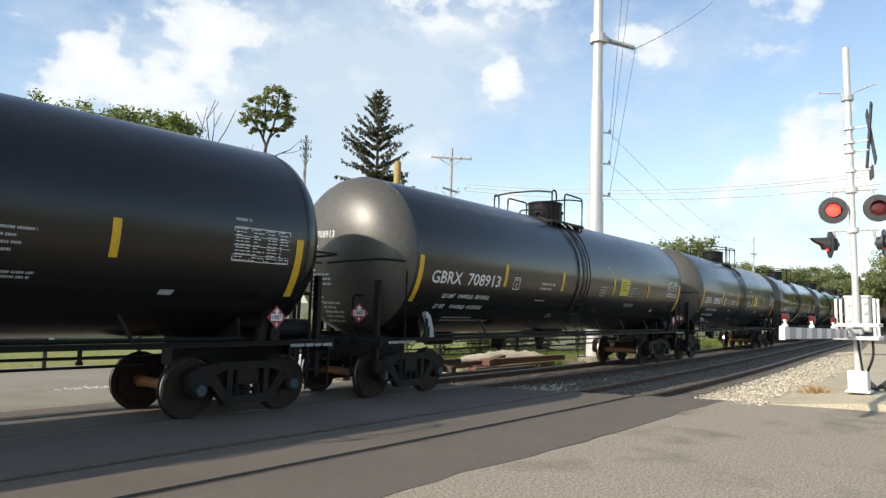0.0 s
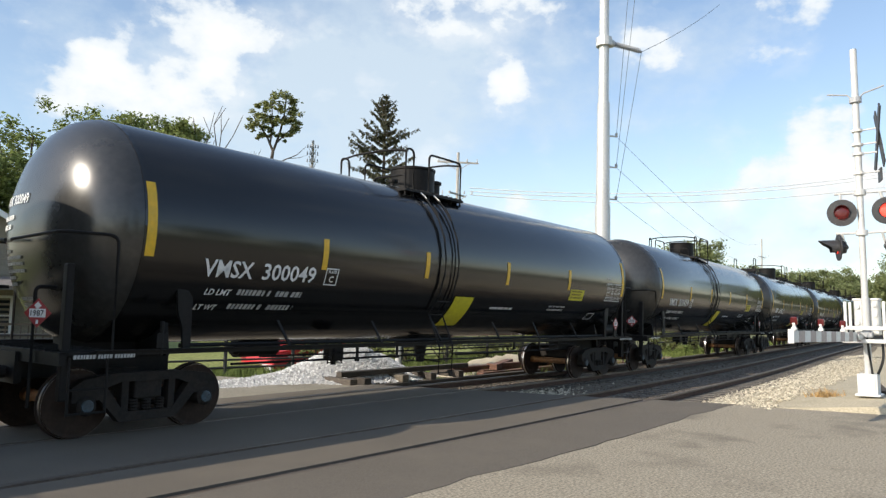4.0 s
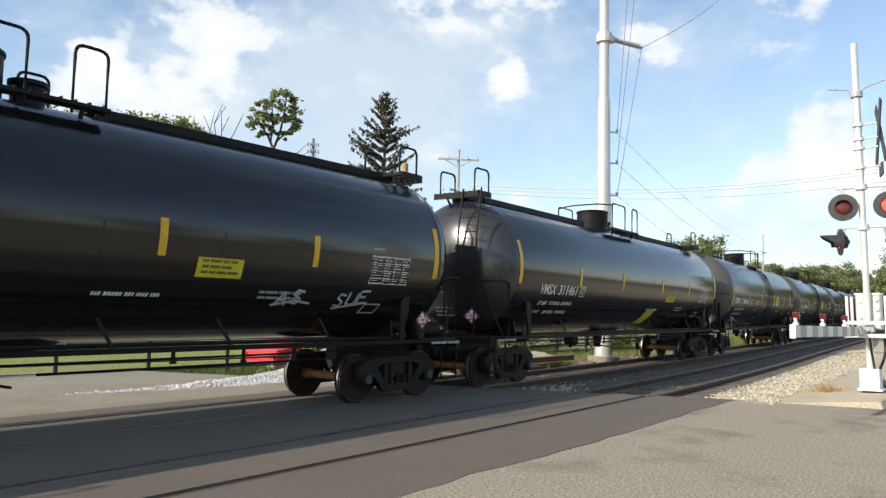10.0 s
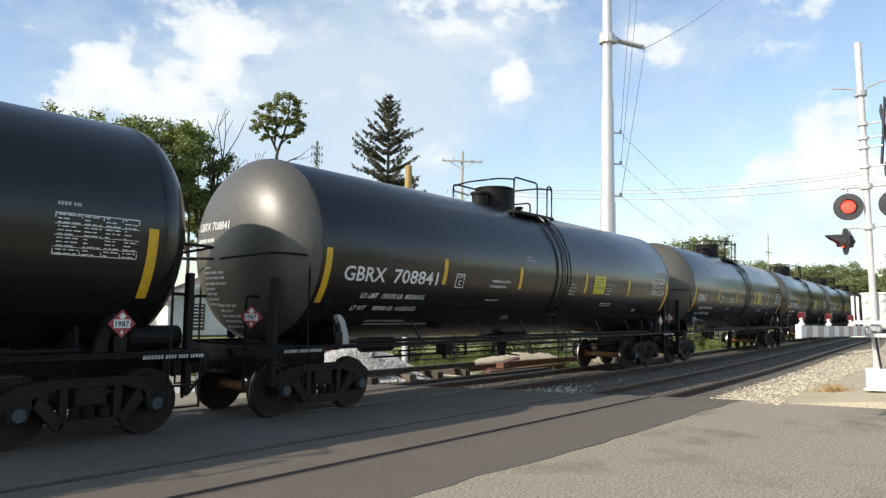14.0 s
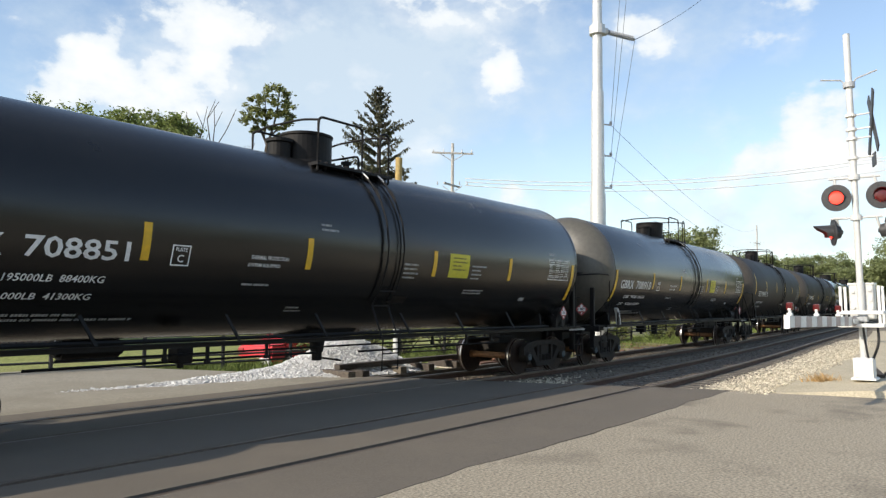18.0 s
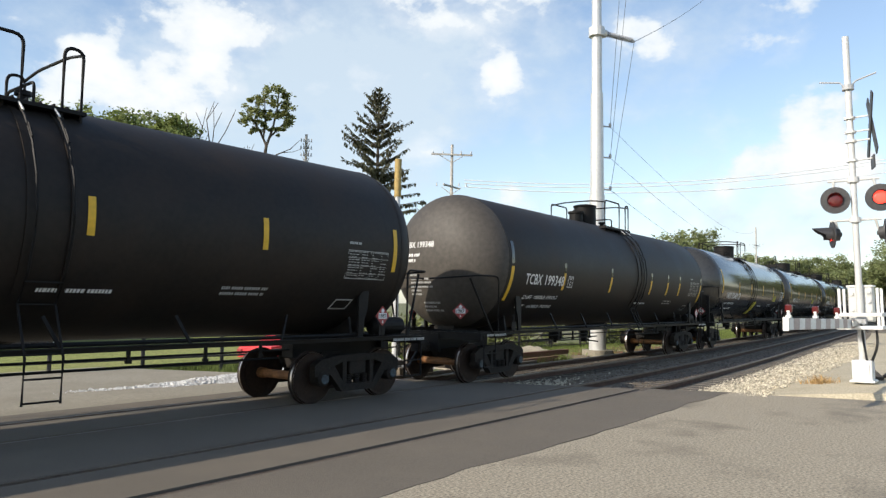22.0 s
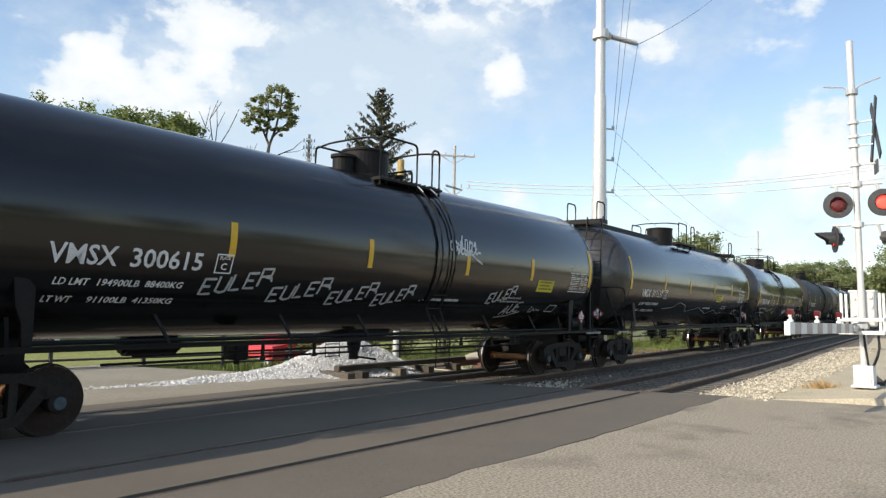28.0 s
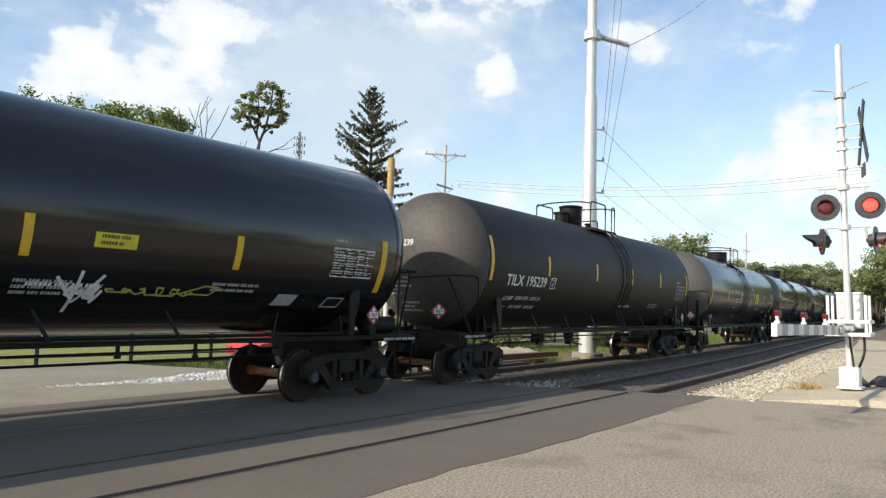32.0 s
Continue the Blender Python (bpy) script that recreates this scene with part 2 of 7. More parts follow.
M = {
    "asphalt_old": material("weathered asphalt", (0.318, 0.272, 0.198), 0.93, grain=32, vary=0.55, bump=0.008, stain=(0.165, 0.142, 0.106), stain_scale=0.62, stain_amount=0.75, stain_cut=(0.53, 0.68)),
    "asphalt_new": material("smooth asphalt", (0.128, 0.108, 0.082), 0.88, grain=60, vary=0.25, bump=0.005, stain=(0.165, 0.138, 0.104), stain_scale=0.8, stain_amount=0.6),
    "pavement_far": material("pale dusty pavement", (0.275, 0.245, 0.185), 0.95, grain=30, vary=0.3, bump=0.008, stain=(0.19, 0.165, 0.12), stain_scale=0.5, stain_amount=0.7),
    "tar": material("black joint filler", (0.02, 0.02, 0.02), 0.8, grain=30, vary=0.4, bump=0.003),
    "soil": material("dry soil and grass", (0.16, 0.15, 0.075), 0.97, grain=6, vary=0.5, bump=0.03, stain=(0.10, 0.14, 0.04), stain_scale=0.12, stain_amount=0.9),
    "sand": material("dry sandy dirt", (0.50, 0.43, 0.30), 0.97, grain=25, vary=0.25, bump=0.012, stain=(0.36, 0.31, 0.21), stain_scale=0.9, stain_amount=0.6),
    "ballast": material("grey crushed ballast", (0.20, 0.17, 0.125), 0.95, grain=30, vary=0.55, bump=0.04, stain=(0.10, 0.08, 0.06), stain_scale=0.8, stain_amount=0.7),
    "stone": material("crushed stone", (0.46, 0.41, 0.31), 0.93, grain=30, vary=0.2, bump=0.004, island_tone=0.5),
    # brown ballast with the train's shadow put into its dark tone
    "stone_dark": material("oily brown ballast", (0.13, 0.105, 0.08), 0.93, grain=30, vary=0.2, bump=0.004, island_tone=0.5),
    "stone_white": material("white limestone", (0.56, 0.555, 0.54), 0.93, grain=30, vary=0.15, bump=0.004, island_tone=0.35),
    "steel_worn": material("worn rail steel", (0.16, 0.125, 0.10), 0.5, 0.5, grain=25, vary=0.25, stain=(0.10, 0.065, 0.045), stain_scale=3, stain_amount=0.6),
    "rust": material("rusted rail steel", (0.095, 0.05, 0.032), 0.85, 0.1, grain=30, vary=0.4, bump=0.003, stain=(0.05, 0.03, 0.022), stain_scale=4, stain_amount=0.7),
    "tie": material("creosoted timber", (0.075, 0.062, 0.050), 0.92, grain=30, vary=0.4, bump=0.006, random_tone=0.3),
    "timber_old": material("weathered grey tie timber", (0.19, 0.16, 0.12), 0.92, grain=18, vary=0.4, bump=0.006, random_tone=0.35),
    "timber_red": material("reddish timber", (0.15, 0.078, 0.052), 0.9, grain=18, vary=0.35, bump=0.005, random_tone=0.25),
    "tank_satin": material("satin black tank paint", (0.0105, 0.0098, 0.0088), 0.25, spec=0.55, grain=9, vary=0.2, bump=0.0010, bump_scale=1.6, stain=(0.018, 0.016, 0.014), stain_scale=0.9, stain_amount=0.3, rough_vary=0.06),
    "tank_gloss": material("glossy black tank paint", (0.0085, 0.0080, 0.0075), 0.17, spec=0.66, grain=9, vary=0.18, bump=0.0010, bump_scale=1.3, stain=(0.015, 0.014, 0.013), stain_scale=1.1, stain_amount=0.25, rough_vary=0.05),
    "tank_matt": material("dull weathered black tank paint", (0.0145, 0.0115, 0.0092), 0.56, grain=12, vary=0.25, bump=0.001, bump_scale=2, stain=(0.042, 0.027, 0.018), stain_scale=0.9, stain_amount=0.45, rough_vary=0.1, spec=0.30),
    # leading heads: dust, plus the sunlight they catch put into the colour
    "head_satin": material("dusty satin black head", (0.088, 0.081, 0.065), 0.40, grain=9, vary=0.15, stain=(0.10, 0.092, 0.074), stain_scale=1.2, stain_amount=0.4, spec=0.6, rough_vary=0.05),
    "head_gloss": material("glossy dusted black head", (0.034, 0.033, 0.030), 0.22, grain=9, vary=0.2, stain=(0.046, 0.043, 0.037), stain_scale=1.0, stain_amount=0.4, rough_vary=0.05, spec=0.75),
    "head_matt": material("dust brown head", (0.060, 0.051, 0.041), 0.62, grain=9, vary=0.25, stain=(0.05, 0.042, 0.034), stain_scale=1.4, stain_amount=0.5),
    "black": material("black steel", (0.0085, 0.008, 0.008), 0.58, grain=22, vary=0.3, stain=(0.024, 0.018, 0.014), stain_scale=3, stain_amount=0.3, spec=0.22),
    "truck": material("dusty black cast steel", (0.0195, 0.0165, 0.0142), 0.75, grain=22, vary=0.35, bump=0.003, stain=(0.045, 0.034, 0.026), stain_scale=5, stain_amount=0.5, spec=0.25),
    "wheel": material("rust brown wheel steel", (0.036, 0.021, 0.014), 0.7, 0.1, grain=22, vary=0.3, bump=0.002, stain=(0.022, 0.017, 0.014), stain_scale=4, stain_amount=0.7, spec=0.3),
    "tread": material("polished wheel tread", (0.45, 0.43, 0.41), 0.28, 1.0, grain=30, vary=0.15),
    "axle": material("rusty orange axle", (0.22, 0.10, 0.035), 0.7, 0.1, grain=18, vary=0.3, stain=(0.07, 0.045, 0.03), stain_scale=6, stain_amount=0.6),
    "cap_blue": material("dusty blue bearing cap", (0.055, 0.085, 0.105), 0.6, grain=25, vary=0.3, stain=(0.06, 0.05, 0.045), stain_scale=9, stain_amount=0.6),
    "yellow": material("yellow reflective sheeting", (0.74, 0.44, 0.022), 0.42, grain=14, vary=0.1, stain=(0.45, 0.30, 0.05), stain_scale=5, stain_amount=0.35),
    "lemon": material("lemon yellow panel", (0.62, 0.56, 0.03), 0.45, grain=14, vary=0.1, stain=(0.4, 0.36, 0.06), stain_scale=3, stain_amount=0.4),
    "white_mark": material("white stencil paint", (0.76, 0.76, 0.74), 0.5, grain=25, vary=0.1, stain=(0.5, 0.49, 0.46), stain_scale=5, stain_amount=0.4),
    "grey_mark": material("worn grey stencil paint", (0.40, 0.40, 0.39), 0.55, grain=25, vary=0.2),
    "spray": material("silver spray paint", (0.48, 0.49, 0.49), 0.45, 0.2, grain=20, vary=0.15),
    "spray_green": material("yellow green spray paint", (0.42, 0.42, 0.10), 0.5, grain=20, vary=0.2),
    "label_ink": material("dark olive label print", (0.10, 0.085, 0.015), 0.5, grain=25, vary=0.2),
    "red_mark": material("placard red", (0.34, 0.04, 0.04), 0.5, grain=20, vary=0.1, stain=(0.24, 0.06, 0.055), stain_scale=10, stain_amount=0.4),
    "galvanised": material("galvanised steel", (0.62, 0.62, 0.60), 0.45, 0.35, grain=14, vary=0.1, stain=(0.50, 0.49, 0.46), stain_scale=1.2, stain_amount=0.5),
    "silver_paint": material("aluminium paint on steel", (0.62, 0.62, 0.60), 0.42, 0.1, grain=20, vary=0.08, stain=(0.58, 0.56, 0.52), stain_scale=2.5, stain_amount=0.5),
    "white_paint": material("white paint", (0.74, 0.74, 0.715), 0.5, grain=20, vary=0.06, stain=(0.62, 0.6, 0.55), stain_scale=3, stain_amount=0.4),
    "lamp_black": material("flat black lamp hood", (0.035, 0.035, 0.037), 0.5, grain=20, vary=0.2, stain=(0.08, 0.075, 0.07), stain_scale=5, stain_amount=0.5),
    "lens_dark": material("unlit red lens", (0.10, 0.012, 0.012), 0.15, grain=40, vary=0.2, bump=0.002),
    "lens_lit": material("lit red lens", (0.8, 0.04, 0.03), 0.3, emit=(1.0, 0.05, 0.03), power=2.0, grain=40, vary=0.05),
    "arm_red": material("faded red sheeting", (0.40, 0.33, 0.31), 0.5, grain=20, vary=0.1),
    "wood_pole": material("weathered pole timber", (0.46, 0.43, 0.39), 0.92, grain=14, vary=0.3, bump=0.004),
    "pole_yellow": material("yellow guard post", (0.40, 0.28, 0.09), 0.6, grain=14, vary=0.2),
    "cable": material("aluminium conductor", (0.10, 0.11, 0.12), 0.6, 0.3, grain=20, vary=0.1),
    "cable_pale": material("pale conductor", (0.80, 0.81, 0.82), 0.5, grain=20, vary=0.1),
    "insulator": material("grey insulator", (0.40, 0.41, 0.42), 0.35, grain=20, vary=0.1),
    "bark": material("tree bark", (0.085, 0.068, 0.052), 0.95, grain=14, vary=0.35, bump=0.01),
    "leaf": material("green leaves", (0.21, 0.225, 0.08), 0.6, grain=3, vary=0.3, island_tone=0.4, spec=0.3, through_light=0.4),
    "leaf_dark": material("olive green leaves", (0.21, 0.25, 0.08), 0.6, grain=3, vary=0.3, island_tone=0.55, spec=0.3, through_light=0.45),
    "leaf_far": material("distant leaves", (0.25, 0.28, 0.125), 0.7, grain=1.5, vary=0.35, island_tone=0.3, spec=0.2, through_light=0.45),
    "needle": material("olive brown needles", (0.105, 0.105, 0.062), 0.7, grain=4, vary=0.35, island_tone=0.4, spec=0.25, through_light=0.3),
    "grass": material("green and straw grass", (0.14, 0.18, 0.05), 0.85, grain=3, vary=0.35, island_tone=0.5, spec=0.2),
    "lawn": material("sunlit mown grass", (0.23, 0.25, 0.085), 0.95, grain=9, vary=0.4, stain=(0.30, 0.27, 0.12), stain_scale=0.35, stain_amount=0.6, spec=0.1),
    "weed_dry": material("dry brown weed", (0.42, 0.27, 0.11), 0.9, grain=6, vary=0.3, island_tone=0.4),
    "fence": material("dark fence paint", (0.045, 0.043, 0.04), 0.7, grain=20, vary=0.3),
    "red_body": material("red painted panels", (0.62, 0.04, 0.05), 0.4, grain=10, vary=0.1, stain=(0.45, 0.05, 0.05), stain_scale=3, stain_amount=0.3),
    "siding": material("white clapboard", (0.72, 0.72, 0.70), 0.7, grain=8, vary=0.06, stain=(0.58, 0.57, 0.54), stain_scale=1.5, stain_amount=0.4),
    "shingle": material("grey brown shingles", (0.15, 0.135, 0.125), 0.9, grain=12, vary=0.3, bump=0.008, random_tone=0.2),
    "porch": material("brown painted wood", (0.13, 0.095, 0.07), 0.75, grain=14, vary=0.2),
    "glass": material("dark window glass", (0.02, 0.025, 0.03), 0.06, grain=3, vary=0.1),
    "brick": material("red brick", (0.32, 0.13, 0.085), 0.9, grain=20, vary=0.25, bump=0.004),
    "cable_black": material("black rubber conduit", (0.02, 0.02, 0.02), 0.6, grain=20, vary=0.2),
}


# ---------------------------------------------------------------- mesh helpers
def part(name, bm, mat, parent=None, label="", smooth=False, m=None):
    """Links a bmesh as one mesh object under a thing or a part."""
    me = bpy.data.meshes.new(name)
    bm.to_mesh(me)
    bm.free()
    me.materials.append(M[mat] if isinstance(mat, str) else mat)
    if smooth:
        me.polygons.foreach_set("use_smooth", [True] * len(me.polygons))
    ob = new(name, me)
    if parent is not None:
        ob.parent = parent
    if m is not None:
        ob.matrix_basis = m
    if label:
        tagged(ob, label)
    return ob


def twin(ob, m, parent=None):
    """Another piece on the same mesh."""
    o = new(ob.name.split(".")[0], ob.data)
    o.parent = parent if parent is not None else ob.parent
    o.matrix_basis = m
    if "label" in ob:
        o["label"] = ob["label"]
    return o


def thing(name, label, category, group="", kind="", m=None):
    ob = new(name)
    ob.empty_display_size = 0.2
    if m is not None:
        ob.matrix_basis = m
    return tagged(ob, label, category, group, kind)


def box(bm, size, at=(0, 0, 0), turn=None, bevel=0.0):
    r = bmesh.ops.create_cube(bm, size=1)
    mt = Matrix.Translation(at) @ (turn if turn is not None else Matrix()) @ Matrix.Diagonal((*size, 1))
    bmesh.ops.transform(bm, matrix=mt, verts=r["verts"])
    if bevel:
        es = list({e for v in r["verts"] for e in v.link_edges})
        bmesh.ops.bevel(bm, geom=es, offset=bevel, segments=2, affect="EDGES", profile=0.5)


def rod(bm, a, b, r, n=8, r2=None):
    a, b = Vector(a), Vector(b)
    d = b - a
    mt = Matrix.Translation((a + b) / 2) @ d.to_track_quat("Z", "Y").to_matrix().to_4x4()
    bmesh.ops.create_cone(bm, cap_ends=True, segments=n, radius1=r, radius2=r if r2 is None else r2, depth=d.length, matrix=mt)


def pipe(bm, pts, r, n=6):
    """A tube along a bent line."""
    pts = [Vector(p) for p in pts]
    rings = []
    for i, p in enumerate(pts):
        d = (pts[min(i + 1, len(pts) - 1)] - pts[max(i - 1, 0)]).normalized()
        q = d.to_track_quat("Z", "Y")
        rings.append([bm.verts.new(p + q @ Vector((r * math.cos(2 * math.pi * j / n), r * math.sin(2 * math.pi * j / n), 0))) for j in range(n)])
    for a, b in zip(rings, rings[1:]):
        for j in range(n):
            bm.faces.new((a[j], a[(j + 1) % n], b[(j + 1) % n], b[j]))
    bm.faces.new(rings[0][::-1])
    bm.faces.new(rings[-1])


def rounded(corners, r=0.1, steps=4):
    """A line with its inner corners rounded off."""
    pts = [Vector(c) for c in corners]
    out = [pts[0]]
    for a, b, c in zip(pts, pts[1:], pts[2:]):
        u, w = (a - b), (c - b)
        k = min(r, u.length / 2, w.length / 2)
        p, q = b + u.normalized() * k, b + w.normalized() * k
        for i in range(steps + 1):
            f = i / steps
            out.append(p * (1 - f) ** 2 + b * 2 * f * (1 - f) + q * f * f)
    return out + [pts[-1]]


def lathe(bm, profile, n=32, axis="X"):
    """Turns (along, radius) pairs round an axis."""
    rings = []
    for x, r in profile:
        ring = []
        for j in range(n):
            a = 2 * math.pi * j / n
            c, s = r * math.cos(a), r * math.sin(a)
            ring.append(bm.verts.new((x, c, s) if axis == "X" else (c, x, s) if axis == "Y" else (c, s, x)))
        rings.append(ring)
    for a, b in zip(rings, rings[1:]):
        for j in range(n):
            bm.faces.new((a[j], a[(j + 1) % n], b[(j + 1) % n], b[j]))
    bm.faces.new(rings[0][::-1])
    bm.faces.new(rings[-1])
    bmesh.ops.recalc_face_normals(bm, faces=bm.faces)


def plate(bm, outline, thick, plane="XZ", at=0.0):
    """A plate cut to an outline, thick metres deep."""
    def put(u, w, d):
        return (u, at + d, w) if plane == "XZ" else (at + d, u, w) if plane == "YZ" else (u, w, at + d)
    a = [bm.verts.new(put(u, w, 0)) for u, w in outline]
    b = [bm.verts.new(put(u, w, thick)) for u, w in outline]
    bm.faces.new(a)
    bm.faces.new(b[::-1])
    for i in range(len(a)):
        j = (i + 1) % len(a)
        bm.faces.new((a[i], b[i], b[j], a[j]))
    bmesh.ops.recalc_face_normals(bm, faces=bm.faces)


# ---------------------------------------------------------------- ground, road and railway
def strip(name, mat, inner, outer, s0, s1, step, z=0.0, depth=0.25, parent=None, label=""):
    """A slab between two lines along the railway, each given as offset or as a function of s; top at z."""
    bm = bmesh.new()
    rows = []
    n = max(1, int((s1 - s0) / step))
    for i in range(n + 1):
        s = s0 + (s1 - s0) * i / n
        a, b = (f(s) if callable(f) else f for f in (inner, outer))
        za, zb = z if isinstance(z, tuple) else (z, z)
        (x0, y0), (x1, y1) = on_line(s, a), on_line(s, b)
        rows.append([bm.verts.new(p) for p in ((x0, y0, za), (x1, y1, zb), (x1, y1, zb - depth), (x0, y0, za - depth))])
    for p, q in zip(rows, rows[1:]):
        for j in range(4):
            k = (j + 1) % 4
            bm.faces.new((p[j], q[j], q[k], p[k]))
    bm.faces.new(rows[0])
    bm.faces.new(rows[-1][::-1])
    bmesh.ops.recalc_face_normals(bm, faces=bm.faces)
    return part(name, bm, mat, parent, label)


def road_end(o):
    """Where the asphalt stops along the railway, at offset o."""
    y = NEAR_RAIL + o
    return 16.8 - 0.42 * (y - 2.8)


def slab(name, mat, o0, o1, s0, z=0.0, depth=0.3, parent=None, bumpy=0.0, label="", ragged=0.0):
    """Asphalt from offset o0 to o1, from s0 to the slanting edge of the road."""
    bm = bmesh.new()
    n, m = 160 if ragged else 44, max(1, int((o1 - o0) / 0.4))
    grid = []
    for i in range(n + 1):
        col = []
        for j in range(m + 1):
            o = o0 + (o1 - o0) * j / m
            e = road_end(o) + 0.12 * noise.noise((o * 1.7, 3.1, 0))
            s = s0 + (e - s0) * i / n
            if ragged and j == 0:
                o += ragged * (noise.noise((s * 0.7, 5.0, 0)) + 0.6 * noise.noise((s * 2.6, 9.0, 0)))
            x, y = on_line(s, o)
            h = bumpy * noise.noise((x * 0.6, y * 0.6, 0)) if 0 < j < m else 0
            col.append(bm.verts.new((x, y, z + h)))
        grid.append(col)
    for i in range(n):
        for j in range(m):
            bm.faces.new((grid[i][j], grid[i + 1][j], grid[i + 1][j + 1], grid[i][j + 1]))
    r = bmesh.ops.extrude_face_region(bm, geom=list(bm.faces))
    bmesh.ops.translate(bm, vec=(0, 0, -depth), verts=[v for v in r["geom"] if isinstance(v, bmesh.types.BMVert)])
    bmesh.ops.recalc_face_normals(bm, faces=bm.faces)
    return part(name, bm, mat, parent, label)


# one sheet of ground to the horizon
bm = bmesh.new()
rings = []
radii = [4, 8, 14, 22, 34, 50, 75, 110, 170, 280, 500, 1000, 2600]
for r in radii:
    rings.append([bm.verts.new((20 + r * math.cos(a), 15 + r * math.sin(a), -0.34 + (0.05 * noise.noise((r, a * 3, 1)) if r > 30 else 0))) for a in (2 * math.pi * j / 48 for j in range(48))])
for a, b in zip(rings, rings[1:]):
    for j in range(48):
        bm.faces.new((a[j], b[j], b[(j + 1) % 48], a[(j + 1) % 48]))
bm.faces.new(rings[0])
ground = part("ground", bm, "soil")
tagged(ground, "dry soil with patchy grass reaching the horizon", "ground", kind="structure")

SIDE_FAR = SIDE_TRACK + GAUGE
road = thing("road", "grey asphalt road crossing two railway tracks, worn and patched", "road", kind="structure")
slab("old_surface", "asphalt_old", -34.0, -4.9, -60, 0.0, parent=road, bumpy=0.008, label="pale weathered asphalt")
slab("approach", "asphalt_new", -5.246, SIDE_TRACK - 0.045, -60, 0.008, parent=road, ragged=0.13)
slab("panel", "asphalt_new", SIDE_TRACK + 0.154, SIDE_FAR - 0.11, -60, 0.0, parent=road)
slab("panel", "asphalt_new", SIDE_FAR + 0.045, -0.045, -60, 0.0, parent=road)
slab("panel", "asphalt_new", 0.11, GAUGE - 0.11, -60, 0.0, parent=road)
slab("approach", "asphalt_new", GAUGE + 0.045, 2.3, -60, 0.0, parent=road)
slab("far_surface", "pavement_far", 2.304, 9.5, -60, -0.02, parent=road, bumpy=0.02, label="pale dusty pavement beyond the tracks")
for o in (SIDE_TRACK, 0.0):
    slab("flangeway", "tar", o + 0.04, o + (0.15 if o else 0.106), -60, -0.05, 0.1, parent=road, label="dark groove beside the rail")
for o in (SIDE_FAR, GAUGE):
    slab("flangeway", "tar", o - 0.106, o - 0.04, -60, -0.05, 0.1, parent=road, label="dark groove beside the rail")
for o in (SIDE_TRACK - 0.17,):
    slab("joint", "tar", o, o + 0.022, -60, 0.007, 0.02, parent=road, label="thin black sealed crack")

RAIL = [(-0.036, 0.0), (0.036, 0.0), (0.036, -0.035), (0.009, -0.05), (0.009, -0.145), (0.07, -0.16), (0.07, -0.172), (-0.07, -0.172), (-0.07, -0.16), (-0.009, -0.145), (-0.009, -0.05), (-0.036, -0.035)]


def rail(parent, o, s0, s1, step):
    """Rail with a polished head on a rusty web and foot."""
    for name, pts, mat in (("rail_web", RAIL[2:], "rust"), ("rail_head", [(-0.034, 0.002), (0.034, 0.002), (0.036, -0.035), (-0.036, -0.035)], "steel_worn")):
        bm = bmesh.new()
        rows = []
        n = int((s1 - s0) / step)
        for i in range(n + 1):
            s = s0 + (s1 - s0) * i / n
            rows.append([bm.verts.new((*on_line(s, (o(s) if callable(o) else o) + u), w)) for u, w in pts])
        for p, q in zip(rows, rows[1:]):
            for j in range(len(pts)):
                k = (j + 1) % len(pts)
                bm.faces.new((p[j], q[j], q[k], p[k]))
        bmesh.ops.recalc_face_normals(bm, faces=bm.faces)
        part(name, bm, mat, parent)


lawn = strip("lawn", "lawn", 9.55, 30.0, -60, 36, 4.0, (-0.10, 0.25), 0.3)
tagged(lawn, "mown green and straw lawn beyond the yard", "lawn", kind="structure")

tracks = []
for label, o in (("empty railway track with rusty rails on timber ties", SIDE_TRACK), ("railway track carrying the train, rusty rails on timber ties", 0.0)):
    track = thing("railway_track", label, "railway track", "railway tracks", kind="structure")
    for side in (0, GAUGE):
        rail(track, (lambda s, side=side: side_track(s) + side) if o else side, -60, 700, 4.0)
    tracks.append((track, o))

# ballast bed, shoulder and sandy verge to the right of the road
ballast = thing("ballast", "grey crushed stone ballast under and beside the rails", "ballast", kind="structure")
strip("bed", "ballast", lambda s: side_track(s) - 0.5, GAUGE + 0.9, 10.5, 700, 4.0, -0.147, 0.25, ballast)
strip("shoulder", "ballast", lambda s: side_track(s) - 3.4, lambda s: side_track(s) - 0.5, 14.0, 700, 4.0, (-0.12, -0.159), 0.25, ballast)
strip("far_shoulder", "ballast", GAUGE + 0.9, GAUGE + 2.3, 11.0, 700, 4.0, (-0.159, -0.34), 0.25, ballast)


def verge_height(x, y):
    u = math.exp(-((x - 19.5) / 5.0) ** 2 - ((y - 2.2) / 2.6) ** 2)
    return -0.10 + 0.29 * u + 0.02 * noise.noise((x * 1.1, y * 1.1, 4))


bm = bmesh.new()
grid = []
for i in range(61):
    x = 14.2 + 0.9 * i
    col = []
    for j in range(29):
        y0 = -20.0
        y1 = NEAR_RAIL + SIDE_TRACK - 1.30 + CURVE * x * x / 2
        y = y0 + (y1 - y0) * j / 28
        edge = 16.9 - 0.42 * (y - 2.8)
        xx = max(x, edge + 0.02) if i else edge - 0.25
        col.append(bm.verts.new((xx, y, verge_height(xx, y) if i else -0.14)))
    grid.append(col)
for i in range(60):
    for j in range(28):
        vs = (grid[i][j], grid[i + 1][j], grid[i + 1][j + 1], grid[i][j + 1])
        if len({tuple(round(c, 4) for c in v.co) for v in vs}) == 4:
            bm.faces.new(vs)
bmesh.ops.recalc_face_normals(bm, faces=bm.faces)
